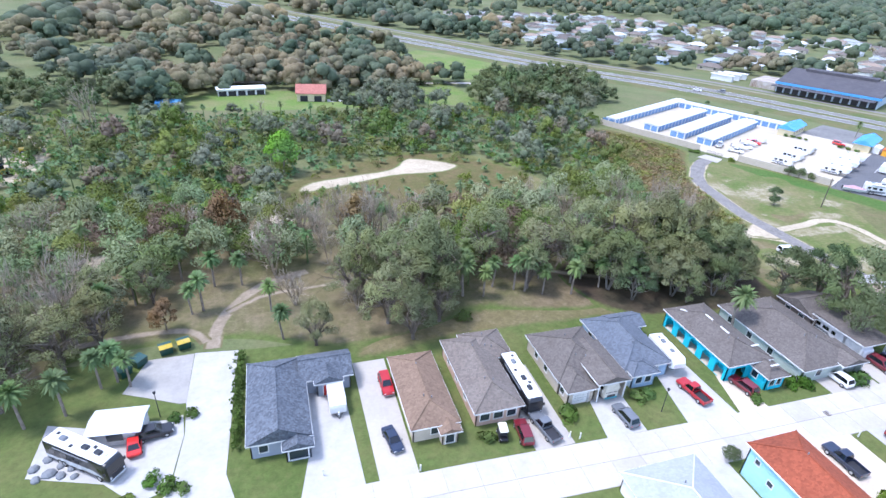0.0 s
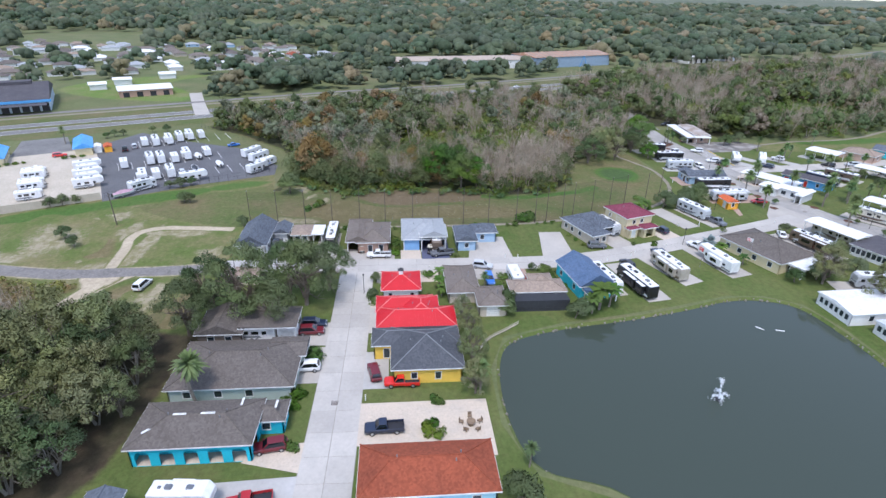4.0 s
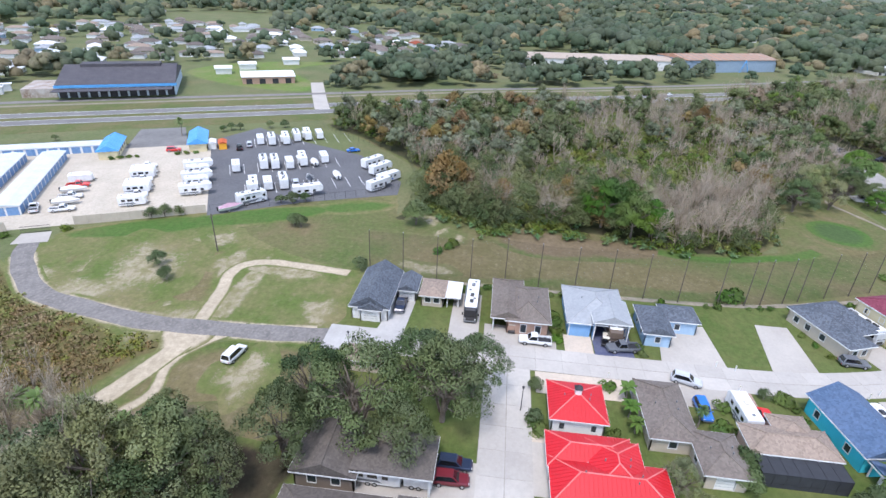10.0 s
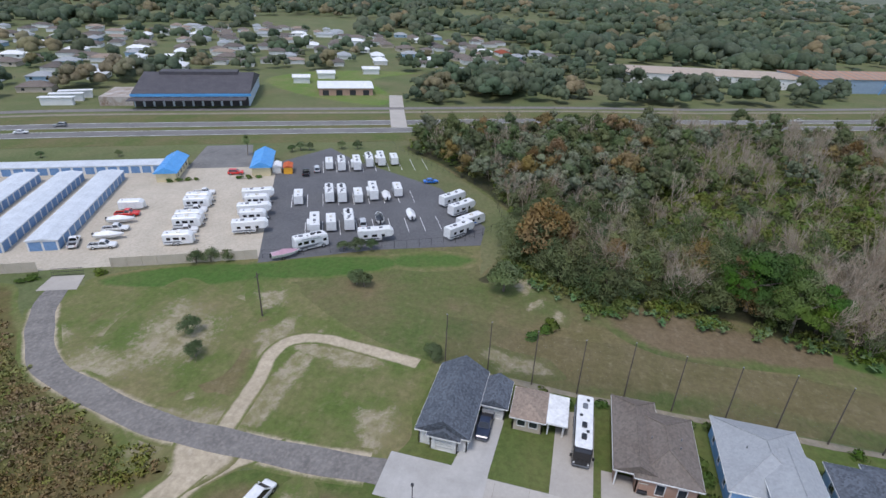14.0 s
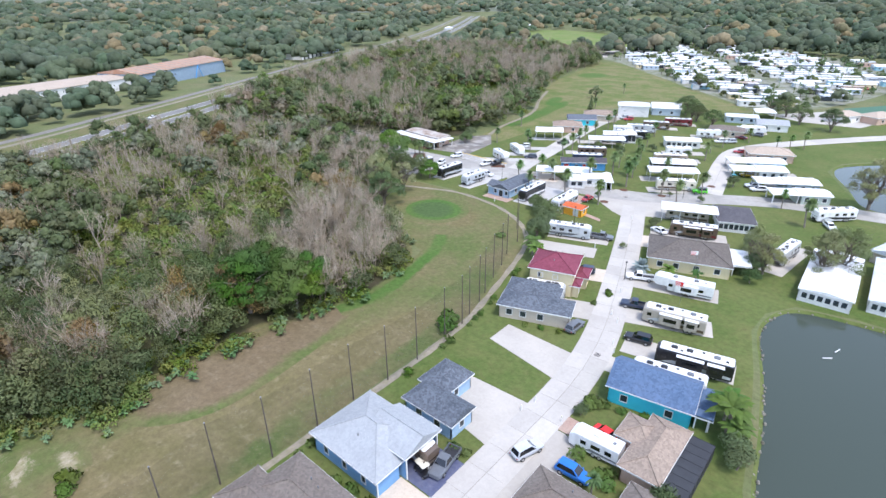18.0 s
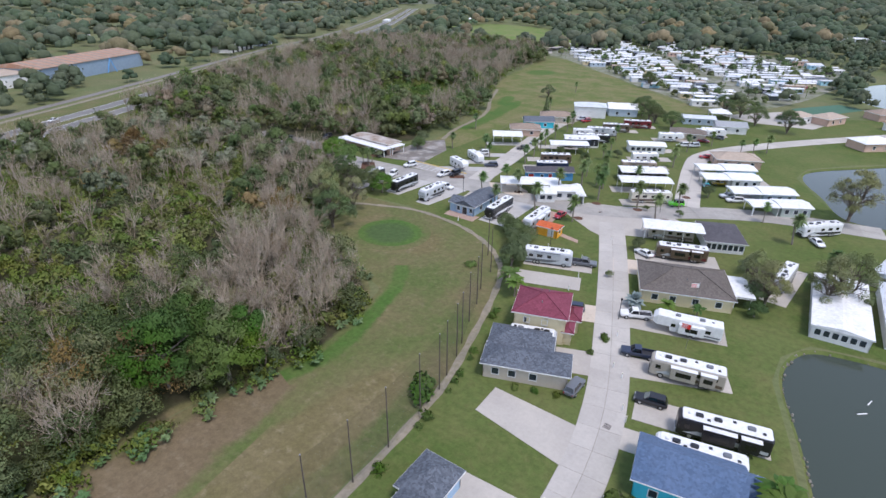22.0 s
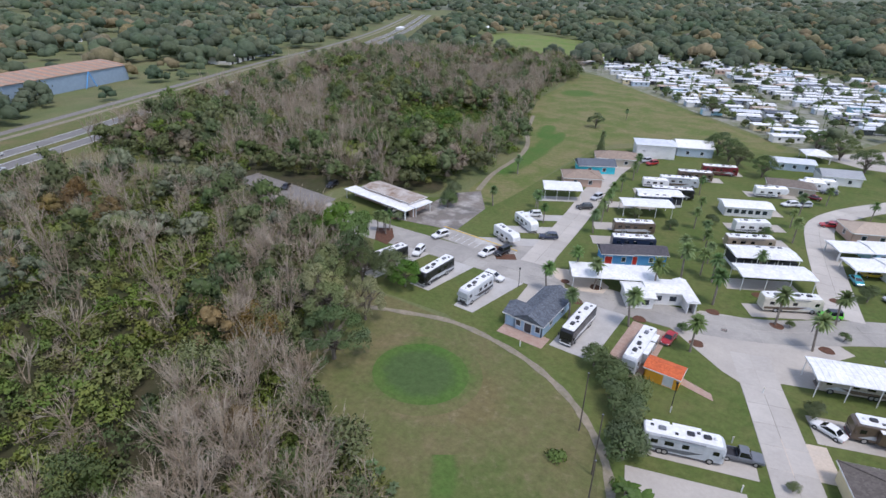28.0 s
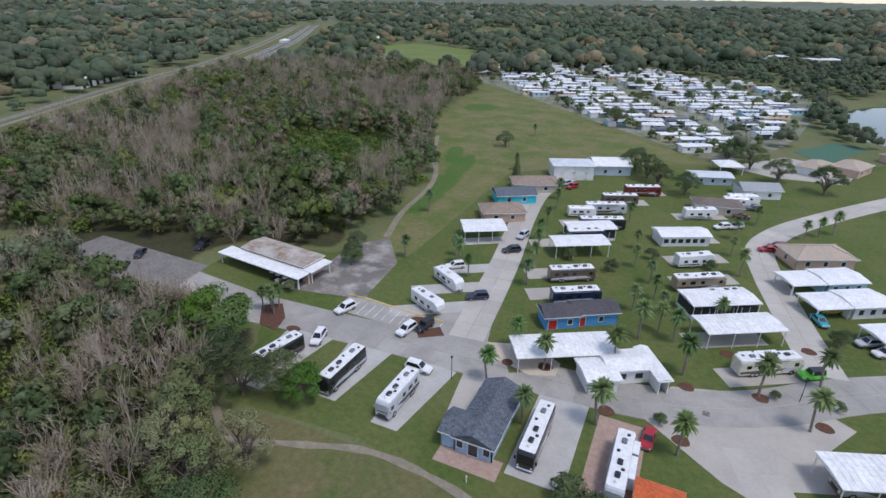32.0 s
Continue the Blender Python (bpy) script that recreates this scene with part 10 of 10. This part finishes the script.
def spots(poly, gap, seed, keep=1.0, holes=()):
    """Places on a shaken grid inside an outline."""
    rg2 = np.random.default_rng(seed)
    p = np.array(poly)
    gx, gy = np.meshgrid(np.arange(p[:, 0].min(), p[:, 0].max(), gap), np.arange(p[:, 1].min(), p[:, 1].max(), gap))
    x, y = gx.ravel() + rg2.uniform(-0.45, 0.45, gx.size) * gap, gy.ravel() + rg2.uniform(-0.45, 0.45, gx.size) * gap
    ok = inside(poly, x, y) & (rg2.uniform(0, 1, x.size) < keep)
    for h in holes:
        ok &= ~inside(h, x, y)
    return x[ok], y[ok]


def cloud(x, y, scale, seed=0):
    """Smooth 0..1 variation over the land."""
    return np.array([0.5 + 0.5 * noise.noise((a * scale + seed, b * scale - seed, 3.3 + seed)) for a, b in zip(x, y)])


# trees between the mobile homes
mx, my = spots(ccw(MH), 15, 71, 0.36)
for a, b in zip(mx, my):
    plant("round", a, b, random.uniform(0.8, 1.7))
mx, my = spots(ccw(MH), 11, 73, 0.42)
scatter("garden_trees", far_forms, mx, my, rg.uniform(0.25, 0.6, len(mx)), M["mid_leaf"], "small garden trees between the mobile homes", "trees", seed=74)
mx, my = spots(ccw(MH), 14, 75, 0.5)
scatter("palms", palm_forms, mx, my, rg.uniform(0.7, 1.2, len(mx)), M["palm_leaf"], "palms between the mobile homes", "palm", seed=76)


def wood(poly, gap, seed, mix, holes=(), size=(0.7, 1.25), forms="near", leaf="wood_leaf"):
    """A wood as a few pieces of stuff; mix: shares of (bare, leafy, bright, dry)."""
    x, y = spots(poly, gap, seed, 1.0, holes)
    rg2 = np.random.default_rng(seed)
    c = cloud(x, y, 0.03, seed) + rg2.normal(0, 0.12, len(x))
    order = np.argsort(np.argsort(c)) / max(1, len(c))
    s = rg2.uniform(*size, len(x))
    tall = s * rg2.uniform(0.85, 1.25, len(x))
    F = {"near": near_forms, "mid": mid_forms, "far": far_forms}[forms]
    lo = 0.0
    for share, fm, mat, lab in zip(mix, (bare_forms if forms == "near" else bare_mid, F, F, F), ("bare_bark", leaf, "under_leaf", "dry_leaf"), ("grey leafless trees of the wood", "dark green oaks of the wood", "lighter green trees of the wood", "brown autumn trees of the wood")):
        i = (order >= lo) & (order < lo + share)
        lo += share
        if forms != "near":
            mat = {"wood_leaf": "mid_leaf", "grove_leaf": "mid_moss", "under_leaf": "mid_under", "dry_leaf": "mid_dry"}.get(mat, mat)
        if i.any():
            scatter("woods", fm, x[i], y[i], s[i], M[mat], lab, tall=tall[i] * (1.55 if mat == "bare_bark" else 1), seed=seed)


W1 = [(187, 68), (188, 62), (178, 47), (181, 27), (179, 13), (173, 0), (176, -18), (184, -27), (200, -32), (214, -42), (226, -60), (240, -82), (262, -80), (300, -86), (340, -70), (356, -40), (344, 0), (322, 48), (288, 112), (270, 116), (252, 96), (236, 76), (212, 66)]
DEEP = [(222, 66), (252, 96), (270, 116), (288, 112), (322, 48), (344, 0), (356, -40), (340, -70), (300, -86), (262, -80), (240, -82), (222, -54)]
BARE = [(175.5, 1), (177, -19), (185, -29.5), (200, -34), (212, -45), (224, -61), (240, -82), (262, -78), (250, -58), (222, -34), (208, -12), (194, 3)]
FRONT = [(179, 26), (178, 6), (190, 2), (196, 12), (194, 28)]
THICKET = [(214, 36), (206, 18), (204, 6), (210, -4), (215, -20), (232, -34), (258, -44), (272, -26), (256, 4), (240, 28)]


def share(x, y, seed):
    """Share of leafless trees over the wood: few in the north, many in the south."""
    v = np.where(y > 30 - 0.07 * (x - 150), 0.16, 0.52)
    v = np.where(inside(BARE, x, y), 0.7, v)
    v = np.where(inside(FRONT, x, y), 0.04, v)
    v = np.where(inside(THICKET, x, y), 0.3, v)
    return v + 0.5 * (cloud(x, y, 0.05, seed) - 0.5)


for zone, gap, seed, holes, leafy_forms, thin_forms in ((W1, 4.9, 21, (DEEP,), fine_forms, bare_forms), (DEEP, 5.2, 26, (), mid_forms, bare_mid)):
    x, y = spots(zone, gap, seed, 1.0, holes)
    rg2 = np.random.default_rng(seed)
    v, u = share(x, y, seed), rg2.uniform(0, 1, len(x))
    thick = inside(THICKET, x, y)
    s = rg2.uniform(0.7, 1.15, len(x))
    bare = (u < v) & ~(thick & (u > 0.2))
    scatter("woods", thin_forms, x[bare], y[bare], s[bare] * 0.95, M["bare_bark"], "grey leafless trees of the wood", tall=s[bare] * rg2.uniform(1.1, 1.55, bare.sum()), seed=seed)
    rest = ~bare & ~thick & (rg2.uniform(0, 1, len(x)) < np.where(y < 10, 0.45, 1.0) + inside(FRONT, x, y))
    hue = cloud(x, y, 0.07, seed) + rg2.normal(0, 0.13, len(x))
    for i, mat, lab in ((rest & (hue < 0.56), "wood_leaf" if zone is W1 else "mid_leaf", "dark green oaks of the wood"), (rest & (hue >= 0.56) & (hue < 0.8), "moss_leaf" if zone is W1 else "mid_moss", "grey-green mossy oaks of the wood"), (rest & (hue >= 0.8), "rust_leaf" if zone is W1 else "mid_rust", "rust-brown autumn trees of the wood")):
        if i.any():
            scatter("woods", leafy_forms, x[i], y[i], s[i], M[mat], lab, tall=s[i] * rg2.uniform(0.85, 1.2, i.sum()), seed=seed + 1)
# a dense stand of leafless trees behind the putting green
x, y = spots(BARE, 5.2, 91, 0.62)
s = rg.uniform(0.75, 1.15, len(x))
scatter("woods", bare_forms, x, y, s, M["bare_bark"], "dense grey-brown leafless trees behind the fairway", tall=s * rg.uniform(0.95, 1.25, len(x)), seed=92)
x, y = spots(THICKET, 3.6, 93, 0.45)
scatter("brush", brush_forms, x, y, rg.uniform(0.7, 1.4, len(x)), M["bare_bark"], "thin leafless brush in the thicket", "undergrowth", seed=94)
sx, sy = spots(W1, 3.2, 29, 0.95)
k = (sy < 34 - 0.07 * (sx - 150)) & ~inside(FRONT, sx, sy)
sx, sy = sx[k], sy[k]
w = cloud(sx, sy, 0.06, 3)
for i, mat, lab in ((w > 0.36, "under_leaf", "yellow-green thicket below the bare trees"), (w <= 0.36, "wood_leaf", "dark green thicket below the bare trees")):
    scatter("undergrowth", bush_forms, sx[i], sy[i], rg.uniform(0.8, 1.8, i.sum()), M[mat], lab, "undergrowth", seed=31)
# its leafy rim
rim = even([(190, 66), (186, 58), (178, 47), (181, 27), (178, 13), (172, 0), (175, -18), (183, -27), (200, -32)], 3.2)
rim = [p for k, p in enumerate(rim) if p[1] > 24 or k % 3 == 0]
rx, ry = np.array([p[0] for p in rim]) + rg.normal(0, 1.0, len(rim)), np.array([p[1] for p in rim]) + rg.normal(0, 1.0, len(rim))
scatter("woods", near_forms, rx, ry, rg.uniform(0.5, 0.95, len(rim)), M["wood_leaf"], "dark green trees at the edge of the wood", seed=3)
bx, by = np.repeat(rx, 5) + rg.normal(-1.0, 2.0, len(rx) * 5), np.repeat(ry, 5) + rg.normal(0, 2.0, len(rx) * 5)
scatter("undergrowth", bush_forms, bx, by, rg.uniform(0.6, 1.3, len(bx)), M["under_leaf"], "green undergrowth at the edge of the wood", "undergrowth", seed=4)
i = by > -30
scatter("palmetto", fan_forms, bx[i] - 1.5, by[i] + 0.5, rg.uniform(0.6, 1.1, i.sum()), M["palmetto_leaf"], "grey-green palmetto at the edge of the wood", "undergrowth", seed=5)
ux, uy = spots(W1, 5.0, 33)
k = uy > 20
scatter("undergrowth", bush_forms, ux[k], uy[k], rg.uniform(0.8, 1.6, k.sum()), M["under_leaf"], "green undergrowth below the trees", "undergrowth", seed=6)
CLUBGAP = [(236, -80), (304, -80), (304, -102), (262, -116), (236, -116)]
W2 = [(262, -118), (300, -100), (352, -76), (378, -76), (436, -190), (484, -285), (520, -372), (470, -420), (400, -440), (330, -420), (304, -380), (294, -300), (276, -246), (258, -208), (246, -182), (243, -160), (241, -142), (246, -124)]
MEADOW = [(262, -186), (270, -166), (292, -160), (322, -196), (324, -216), (296, -222), (274, -212)]
wood(W2, 5.2, 22, (0.42, 0.4, 0.12, 0.06), (CLUBGAP, MEADOW), forms="mid")
x, y = spots(MEADOW, 3.0, 111)
scatter("undergrowth", bush_forms, x, y, rg.uniform(0.9, 1.7, len(x)), M["bright_leaf"], "bright green low thicket in the wood", "undergrowth", seed=112)
ux, uy = spots([p for p in W2 if p[1] > -330], 6.5, 34)
scatter("undergrowth", bush_forms, ux, uy, rg.uniform(1.0, 2.2, len(ux)), M["under_leaf"], "green undergrowth below the trees", "undergrowth", seed=7)
F0 = [(-62, 76), (-34, 80), (-30, 90), (-22, 99), (-4, 101), (6, 103), (26, 98), (28, 88), (36, 86), (44, 90), (56, 88), (66, 82), (80, 80), (94, 82), (100, 100), (100, 124), (96, 132), (66, 124), (40, 120), (10, 121), (-20, 130), (-60, 136), (-110, 132), (-110, 70), (-70, 70)]
wood(F0, 5.6, 23, (0.2, 0.5, 0.22, 0.08), size=(0.7, 1.15), leaf="grove_leaf")
pxs, pys = spots(F0, 9, 45)
scatter("palms", palm_forms, pxs, pys, rg.uniform(0.9, 1.4, len(pxs)), M["palm_leaf"], "cabbage palms in the wood", "palm", seed=8)
F1 = [(-110, 132), (-60, 138), (-20, 132), (-6, 128), (4, 152), (34, 170), (62, 168), (80, 142), (98, 134), (104, 142), (112, 160), (120, 184), (138, 204), (120, 232), (60, 226), (10, 222), (-60, 224), (-160, 240), (-180, 160)]
fx, fy = spots(F1, 4.2, 46)
scatter("palmetto", fan_forms, fx, fy, rg.uniform(1.0, 1.9, len(fx)), M["palmetto_leaf"], "dense green palmetto scrub", "undergrowth", seed=9)
fx, fy = spots(F1, 5.0, 47, 0.7)
scatter("undergrowth", bush_forms, fx, fy, rg.uniform(0.8, 2.0, len(fx)), M["under_leaf"], "green scrub", "undergrowth", seed=10)
for x, y, a in ((-71, 187, 20), (-72, 168, 60)):
    ld = thing("wheel_loader", x, y, 0, a, "yellow wheel loader in a sandy yard", "machine")
    part("body", B().rbox(-2.6, 0.6, -1.0, 1.0, 0.8, 2.0, 0.15), M["p_yellow"], ld)
    part("cab", B().rbox(-0.9, 0.7, -0.7, 0.7, 2.0, 3.2, 0.1), M["tint"], ld)
    part("arm", B().rbox(0.6, 3.0, -0.5, 0.5, 0.9, 1.3, 0.05), M["p_yellow"], ld)
    part("bucket", B().loft([[(2.8, sy, 0.3), (3.9, sy, 0.2), (3.2, sy, 1.4)] for sy in (-1.3, 1.3)]), M["steel"], ld)
    for wx in (-1.8, 1.2):
        for wy in (-1.05, 1.05):
            wheel(ld, wx, wy, 0.75, 0.5)
wood(F1, 15.0, 24, (0.15, 0.55, 0.2, 0.1), leaf="grove_leaf", forms="mid")
pxs, pys = spots(F1, 11, 48)
scatter("palms", palm_forms, pxs, pys, rg.uniform(0.8, 1.3, len(pxs)), M["palm_leaf"], "cabbage palms in the scrub", "palm", seed=11)
ox, oy = spots([(60, 84), (64, 74), (80, 72), (90, 71.5), (96, 69), (98, 78), (97, 88), (92, 95), (84, 96), (72, 94)], 5.0, 77)
ss = rg.uniform(0.85, 1.2, len(ox))
for i, mat, lab in ((np.arange(len(ox)) % 3 > 0, "moss_leaf", "grey-green mossy oaks behind the houses"), (np.arange(len(ox)) % 3 == 0, "oak_leaf", "dark green oaks behind the houses")):
    scatter("woods", grove_forms, ox[i], oy[i], ss[i], M[mat], lab, seed=78)
    scatter("limbs", grove_limbs, ox[i], oy[i], ss[i], M["limb_bark"], "pale crooked limbs of the oaks", seed=78)
gx, gy = spots([(-4, 128), (10, 126), (40, 126), (66, 130), (76, 142), (62, 164), (40, 170), (6, 154)], 4.6, 81, 0.75, ([(6, 140), (20, 144), (34, 149), (50, 150), (58, 158), (42, 168), (34, 159), (20, 155), (8, 151)],))
i = rg.uniform(0, 1, len(gx)) < 0.5
scatter("undergrowth", bush_forms, gx[i], gy[i], rg.uniform(0.5, 1.3, i.sum()), M["under_leaf"], "green bushes round the sand clearing", "undergrowth", seed=82)
scatter("palmetto", fan_forms, gx[~i], gy[~i], rg.uniform(0.9, 1.6, (~i).sum()), M["palmetto_leaf"], "palmetto round the sand clearing", "undergrowth", seed=83)
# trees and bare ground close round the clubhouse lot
# same darkened floor: tree shade is part of its colour
patch("forest_floor", [(236, -80), (262, -78), (304, -76), (312, -100), (300, -116), (262, -124), (246, -130), (242, -118), (262, -112), (268, -100), (258, -86)], M["shaded_floor_fairway"], 0.0235, 2.0, label="leaf litter round the lot with painted shade")
for poly, gap, sd in (([(250, -114), (264, -109), (284, -102), (304, -101), (306, -114), (262, -126), (246, -128)], 5.0, 131), ([(244, -81), (262, -79), (304, -82), (304, -66), (244, -66)], 5.0, 132)):
    x, y = spots(poly, gap, sd)
    k = rg.uniform(0, 1, len(x)) < 0.45
    scatter("woods", bare_forms, x[k], y[k], rg.uniform(0.7, 1.0, k.sum()), M["bare_bark"], "grey leafless trees beside the lot", seed=sd)
    scatter("woods", mid_forms, x[~k], y[~k], rg.uniform(0.5, 0.9, (~k).sum()), M["mid_leaf"], "dark green trees beside the lot", seed=sd)
# trees round the tennis courts and beyond the mobile homes
for poly, gap, sd, keep in (([(100, -440), (126, -500), (210, -556), (295, -586), (340, -520), (420, -640), (260, -720), (0, -720), (-20, -520), (60, -470), (96, -420)], 11, 121, 0.8), ([(96, -300), (104, -330), (112, -356), (100, -420), (92, -400), (98, -340), (88, -312)], 8, 122, 0.8), ([(124, -296), (134, -268), (150, -258), (140, -280), (128, -310)], 7, 123, 0.7)):
    x, y = spots(poly, gap, sd, keep, (ccw(MH),))
    scatter("woods", far_forms, x, y, rg.uniform(0.7, 1.2, len(x)), M["far_leaf"], "green trees beyond the mobile homes", seed=sd)
# tree groups, hedges and a yard north of the scrub
for poly, gap, sd, mat, lab in (([(85.8, 230), (100, 219), (130, 221), (160, 229), (176, 268), (158, 300), (116, 288)], 6.0, 101, "mid_leaf", "dark green trees beside the storage yard"),
                                ([(26, 217), (49, 219), (68, 236), (70, 262), (46, 258)], 6.5, 102, "mid_moss", "grey-green trees before the farmhouse"),
                                ([(-110, 236), (-60, 232), (-34, 238), (-40, 262), (-70, 280), (-120, 280)], 7.0, 103, "mid_leaf", "dark green trees beside the mobile home")):
    x, y = spots(poly, gap, sd, 0.9)
    scatter("woods", mid_forms, x, y, rg.uniform(0.7, 1.25, len(x)), M[mat], lab, seed=sd)
for a, b2 in (((2, 281), (45, 279.4)), ((49.5, 279), (88, 277.4))):
    line = even([a, b2], 1.6)
    scatter("hedge", bush_forms, np.array([q[0] for q in line]), np.array([q[1] for q in line]), rg.uniform(1.0, 1.3, len(line)), M["oak_leaf"], "dark clipped roadside hedge", "hedge", seed=104)
# low scrub beside the millings road
SC = [(105, 106), (114, 101), (119, 99), (120, 110), (124, 124), (129, 137), (139, 152), (145, 163), (130, 186), (118, 178), (108, 150), (101, 122)]
sx, sy = spots(SC, 1.05, 49, 0.85)
i = cloud(sx, sy, 0.12, 4) + rg.normal(0, 0.12, len(sx)) < 0.53
tuft = [crown(rg, [(0, 0, 0.1, 0.7, 0.35), (0.7, 0.3, 0.1, 0.45, 0.25)], 9, 0.2, 0.9) for k in range(3)]
scatter("scrub", tuft, sx[i], sy[i], rg.uniform(0.6, 1.5, i.sum()), M["scrub_leaf"], "low olive scrub tufts", "scrub", seed=12)
scatter("scrub", tuft, sx[~i], sy[~i], rg.uniform(0.6, 1.3, (~i).sum()), M["straw_leaf"], "low brown scrub tufts", "scrub", seed=13)

# far land: trees between fields, roads and suburbs, out to the horizon
OPEN = [[(p[0], p[1]) for p in q] for q in (
    [(46, 228), (95, 232), (92, 280), (66, 275), (48, 262)], [(84, 300), (120, 292), (152, 330), (112, 384), (86, 384)],
    [(312, 160), (340, 130), (352, 142), (440, 140), (436, 190), (404, 246), (330, 286), (250, 330), (236, 300)],
    [(470, 60), (456, -30), (500, -150), (560, -150), (540, 60)],
    [(-30, 236), (46, 232), (46, 262), (-30, 262)],
    [(340, -460), (440, -490), (560, -600), (520, -690), (330, -600), (310, -500)])]
hwL, hwR = along(HW, 84)
HWBAND = hwL + hwR[::-1]
NEAR = [(-190, 130), (-170, 250), (0, 236), (60, 236), (142, 330), (262, 230), (300, 130), (334, 60), (366, -20), (400, -110), (452, -205), (525, -380), (480, -430), (330, -440), (318, -440), (150, -560), (30, -560), (-200, -480), (-260, -100), (-250, 60)]


def rise(d):
    """Height of the land, which climbs gently towards the horizon."""
    t = np.clip((np.asarray(d) - 1500) / 3300, 0, 1)
    return 46 * t ** 1.25


count = 17000
ang = np.where(rg.uniform(0, 1, count) < 0.93, rg.uniform(-1.95, 2.15, count), rg.uniform(0, 6.283, count))
dist = 190 + 2700 * rg.uniform(0, 1, count) ** 1.6
x, y = 80 + dist * np.cos(ang), dist * np.sin(ang)
ok = ~inside(NEAR, x, y) & ~inside(HWBAND, x, y)
for q in OPEN:
    ok &= ~inside(q, x, y)
for q in ponds[1:3]:
    ok &= ~inside(q, x, y)
x, y, dist = x[ok], y[ok], dist[ok]
hs = np.array(suburb_spots)
ok = np.array([((hs[:, 0] - a) ** 2 + (hs[:, 1] - b) ** 2).min() > 100 for a, b in zip(x, y)])
x, y, dist = x[ok], y[ok], dist[ok]
den = cloud(x, y, 0.0045, 2) + 0.3 * cloud(x, y, 0.03, 9)
town = inside(SUBURB, x, y)
ok = (den > 0.47) & (~town | (rg.uniform(0, 1, len(x)) < 0.55))
x, y, dist = x[ok], y[ok], dist[ok]
s = rg.uniform(0.6, 1.35, len(x)) * np.where(inside(SUBURB, x, y), 0.7, 1.0)
kind = cloud(x, y, 0.01, 5) + rg.normal(0, 0.24, len(x)) + np.where((x < 90) & (y > 240), 0.28, 0.0)
for lo, hi, fm, sc, lab in ((0, 480, far_forms, 1.3, "trees beyond the settlement"), (480, 1250, haze_forms, 1.45, "distant woods"), (1250, 5000, horizon_forms, 1.4, "woods towards the horizon")):
    for sel, mat, pre in ((kind < 0.82, "far_leaf", ""), (kind >= 0.82, "far_dry", "brownish ")):
        i = (dist >= lo) & (dist < hi) & sel
        scatter("far_woods", fm, x[i], y[i], s[i] * sc, M[mat], pre + lab, z=rise(dist[i]) - 0.5, seed=14)
# the wooded land out to the horizon, climbing a little
na, rr = 760, np.geomspace(1500, 4880, 46)
aa = np.linspace(0, 6.283185, na + 1)[:-1]
A, Q = np.meshgrid(aa, rr)
px, py = 80 + Q * np.cos(A), Q * np.sin(A)
flat = np.array([0.5 + 0.5 * noise.noise((a * 0.0016 + 7, b * 0.0016, 2.0)) for a, b in zip(px.ravel(), py.ravel())]).reshape(px.shape)
pz = rise(Q) - 0.6 + np.where(flat > 0.33, rg.uniform(1.0, 9.0, px.shape), 0.0) * np.clip((Q - 1500) / 300, 0, 1)
me = bpy.data.meshes.new("far_land")
v = np.stack([px, py, pz], -1).reshape(-1, 3)
f = [(r * na + k, r * na + (k + 1) % na, (r + 1) * na + (k + 1) % na, (r + 1) * na + k) for r in range(len(rr) - 1) for k in range(na)]
me.from_pydata(v.tolist(), [], [q[::-1] for q in f])
me.materials.append(M["far_land"])
tagged(new("backdrop", me), "wooded land stretching to the horizon", "woods", kind="structure")

# planting of the storage yard
for x, y, s in ((206.6, 170, 1.0), (208.3, 168.3, 1.2), (209.8, 166, 1.1), (211, 164, 0.9), (216.6, 153, 1.1), (218.1, 150.6, 1.2), (219.6, 148, 1.0), (149.7, 156.5, 1.3), (155.8, 145.5, 1.3), (148.2, 158, 1.0)):
    plant("bush", x, y, s)
for x, y, s in ((166.1, 130.6, 0.8), (167.7, 128, 0.85), (169.6, 125.1, 0.7), (182, 102.8, 0.7), (183.1, 99.7, 0.9), (184.8, 96.8, 0.75), (211.4, 223.3, 0.6), (221.7, 202, 0.6), (247.6, 152.1, 0.7), (250.6, 150.2, 0.8), (251.9, 147.2, 0.75), (257.8, 137.3, 0.8), (260, 131.9, 0.8), (168.6, 92.1, 0.85)):
    plant("round", x, y, s)
plant("palm", 238.4, 164, 1.0)


# the patterns themselves are no part of the place
for src in KINDS.values():
    for o in (*src.children_recursive, src):
        bpy.data.objects.remove(o)
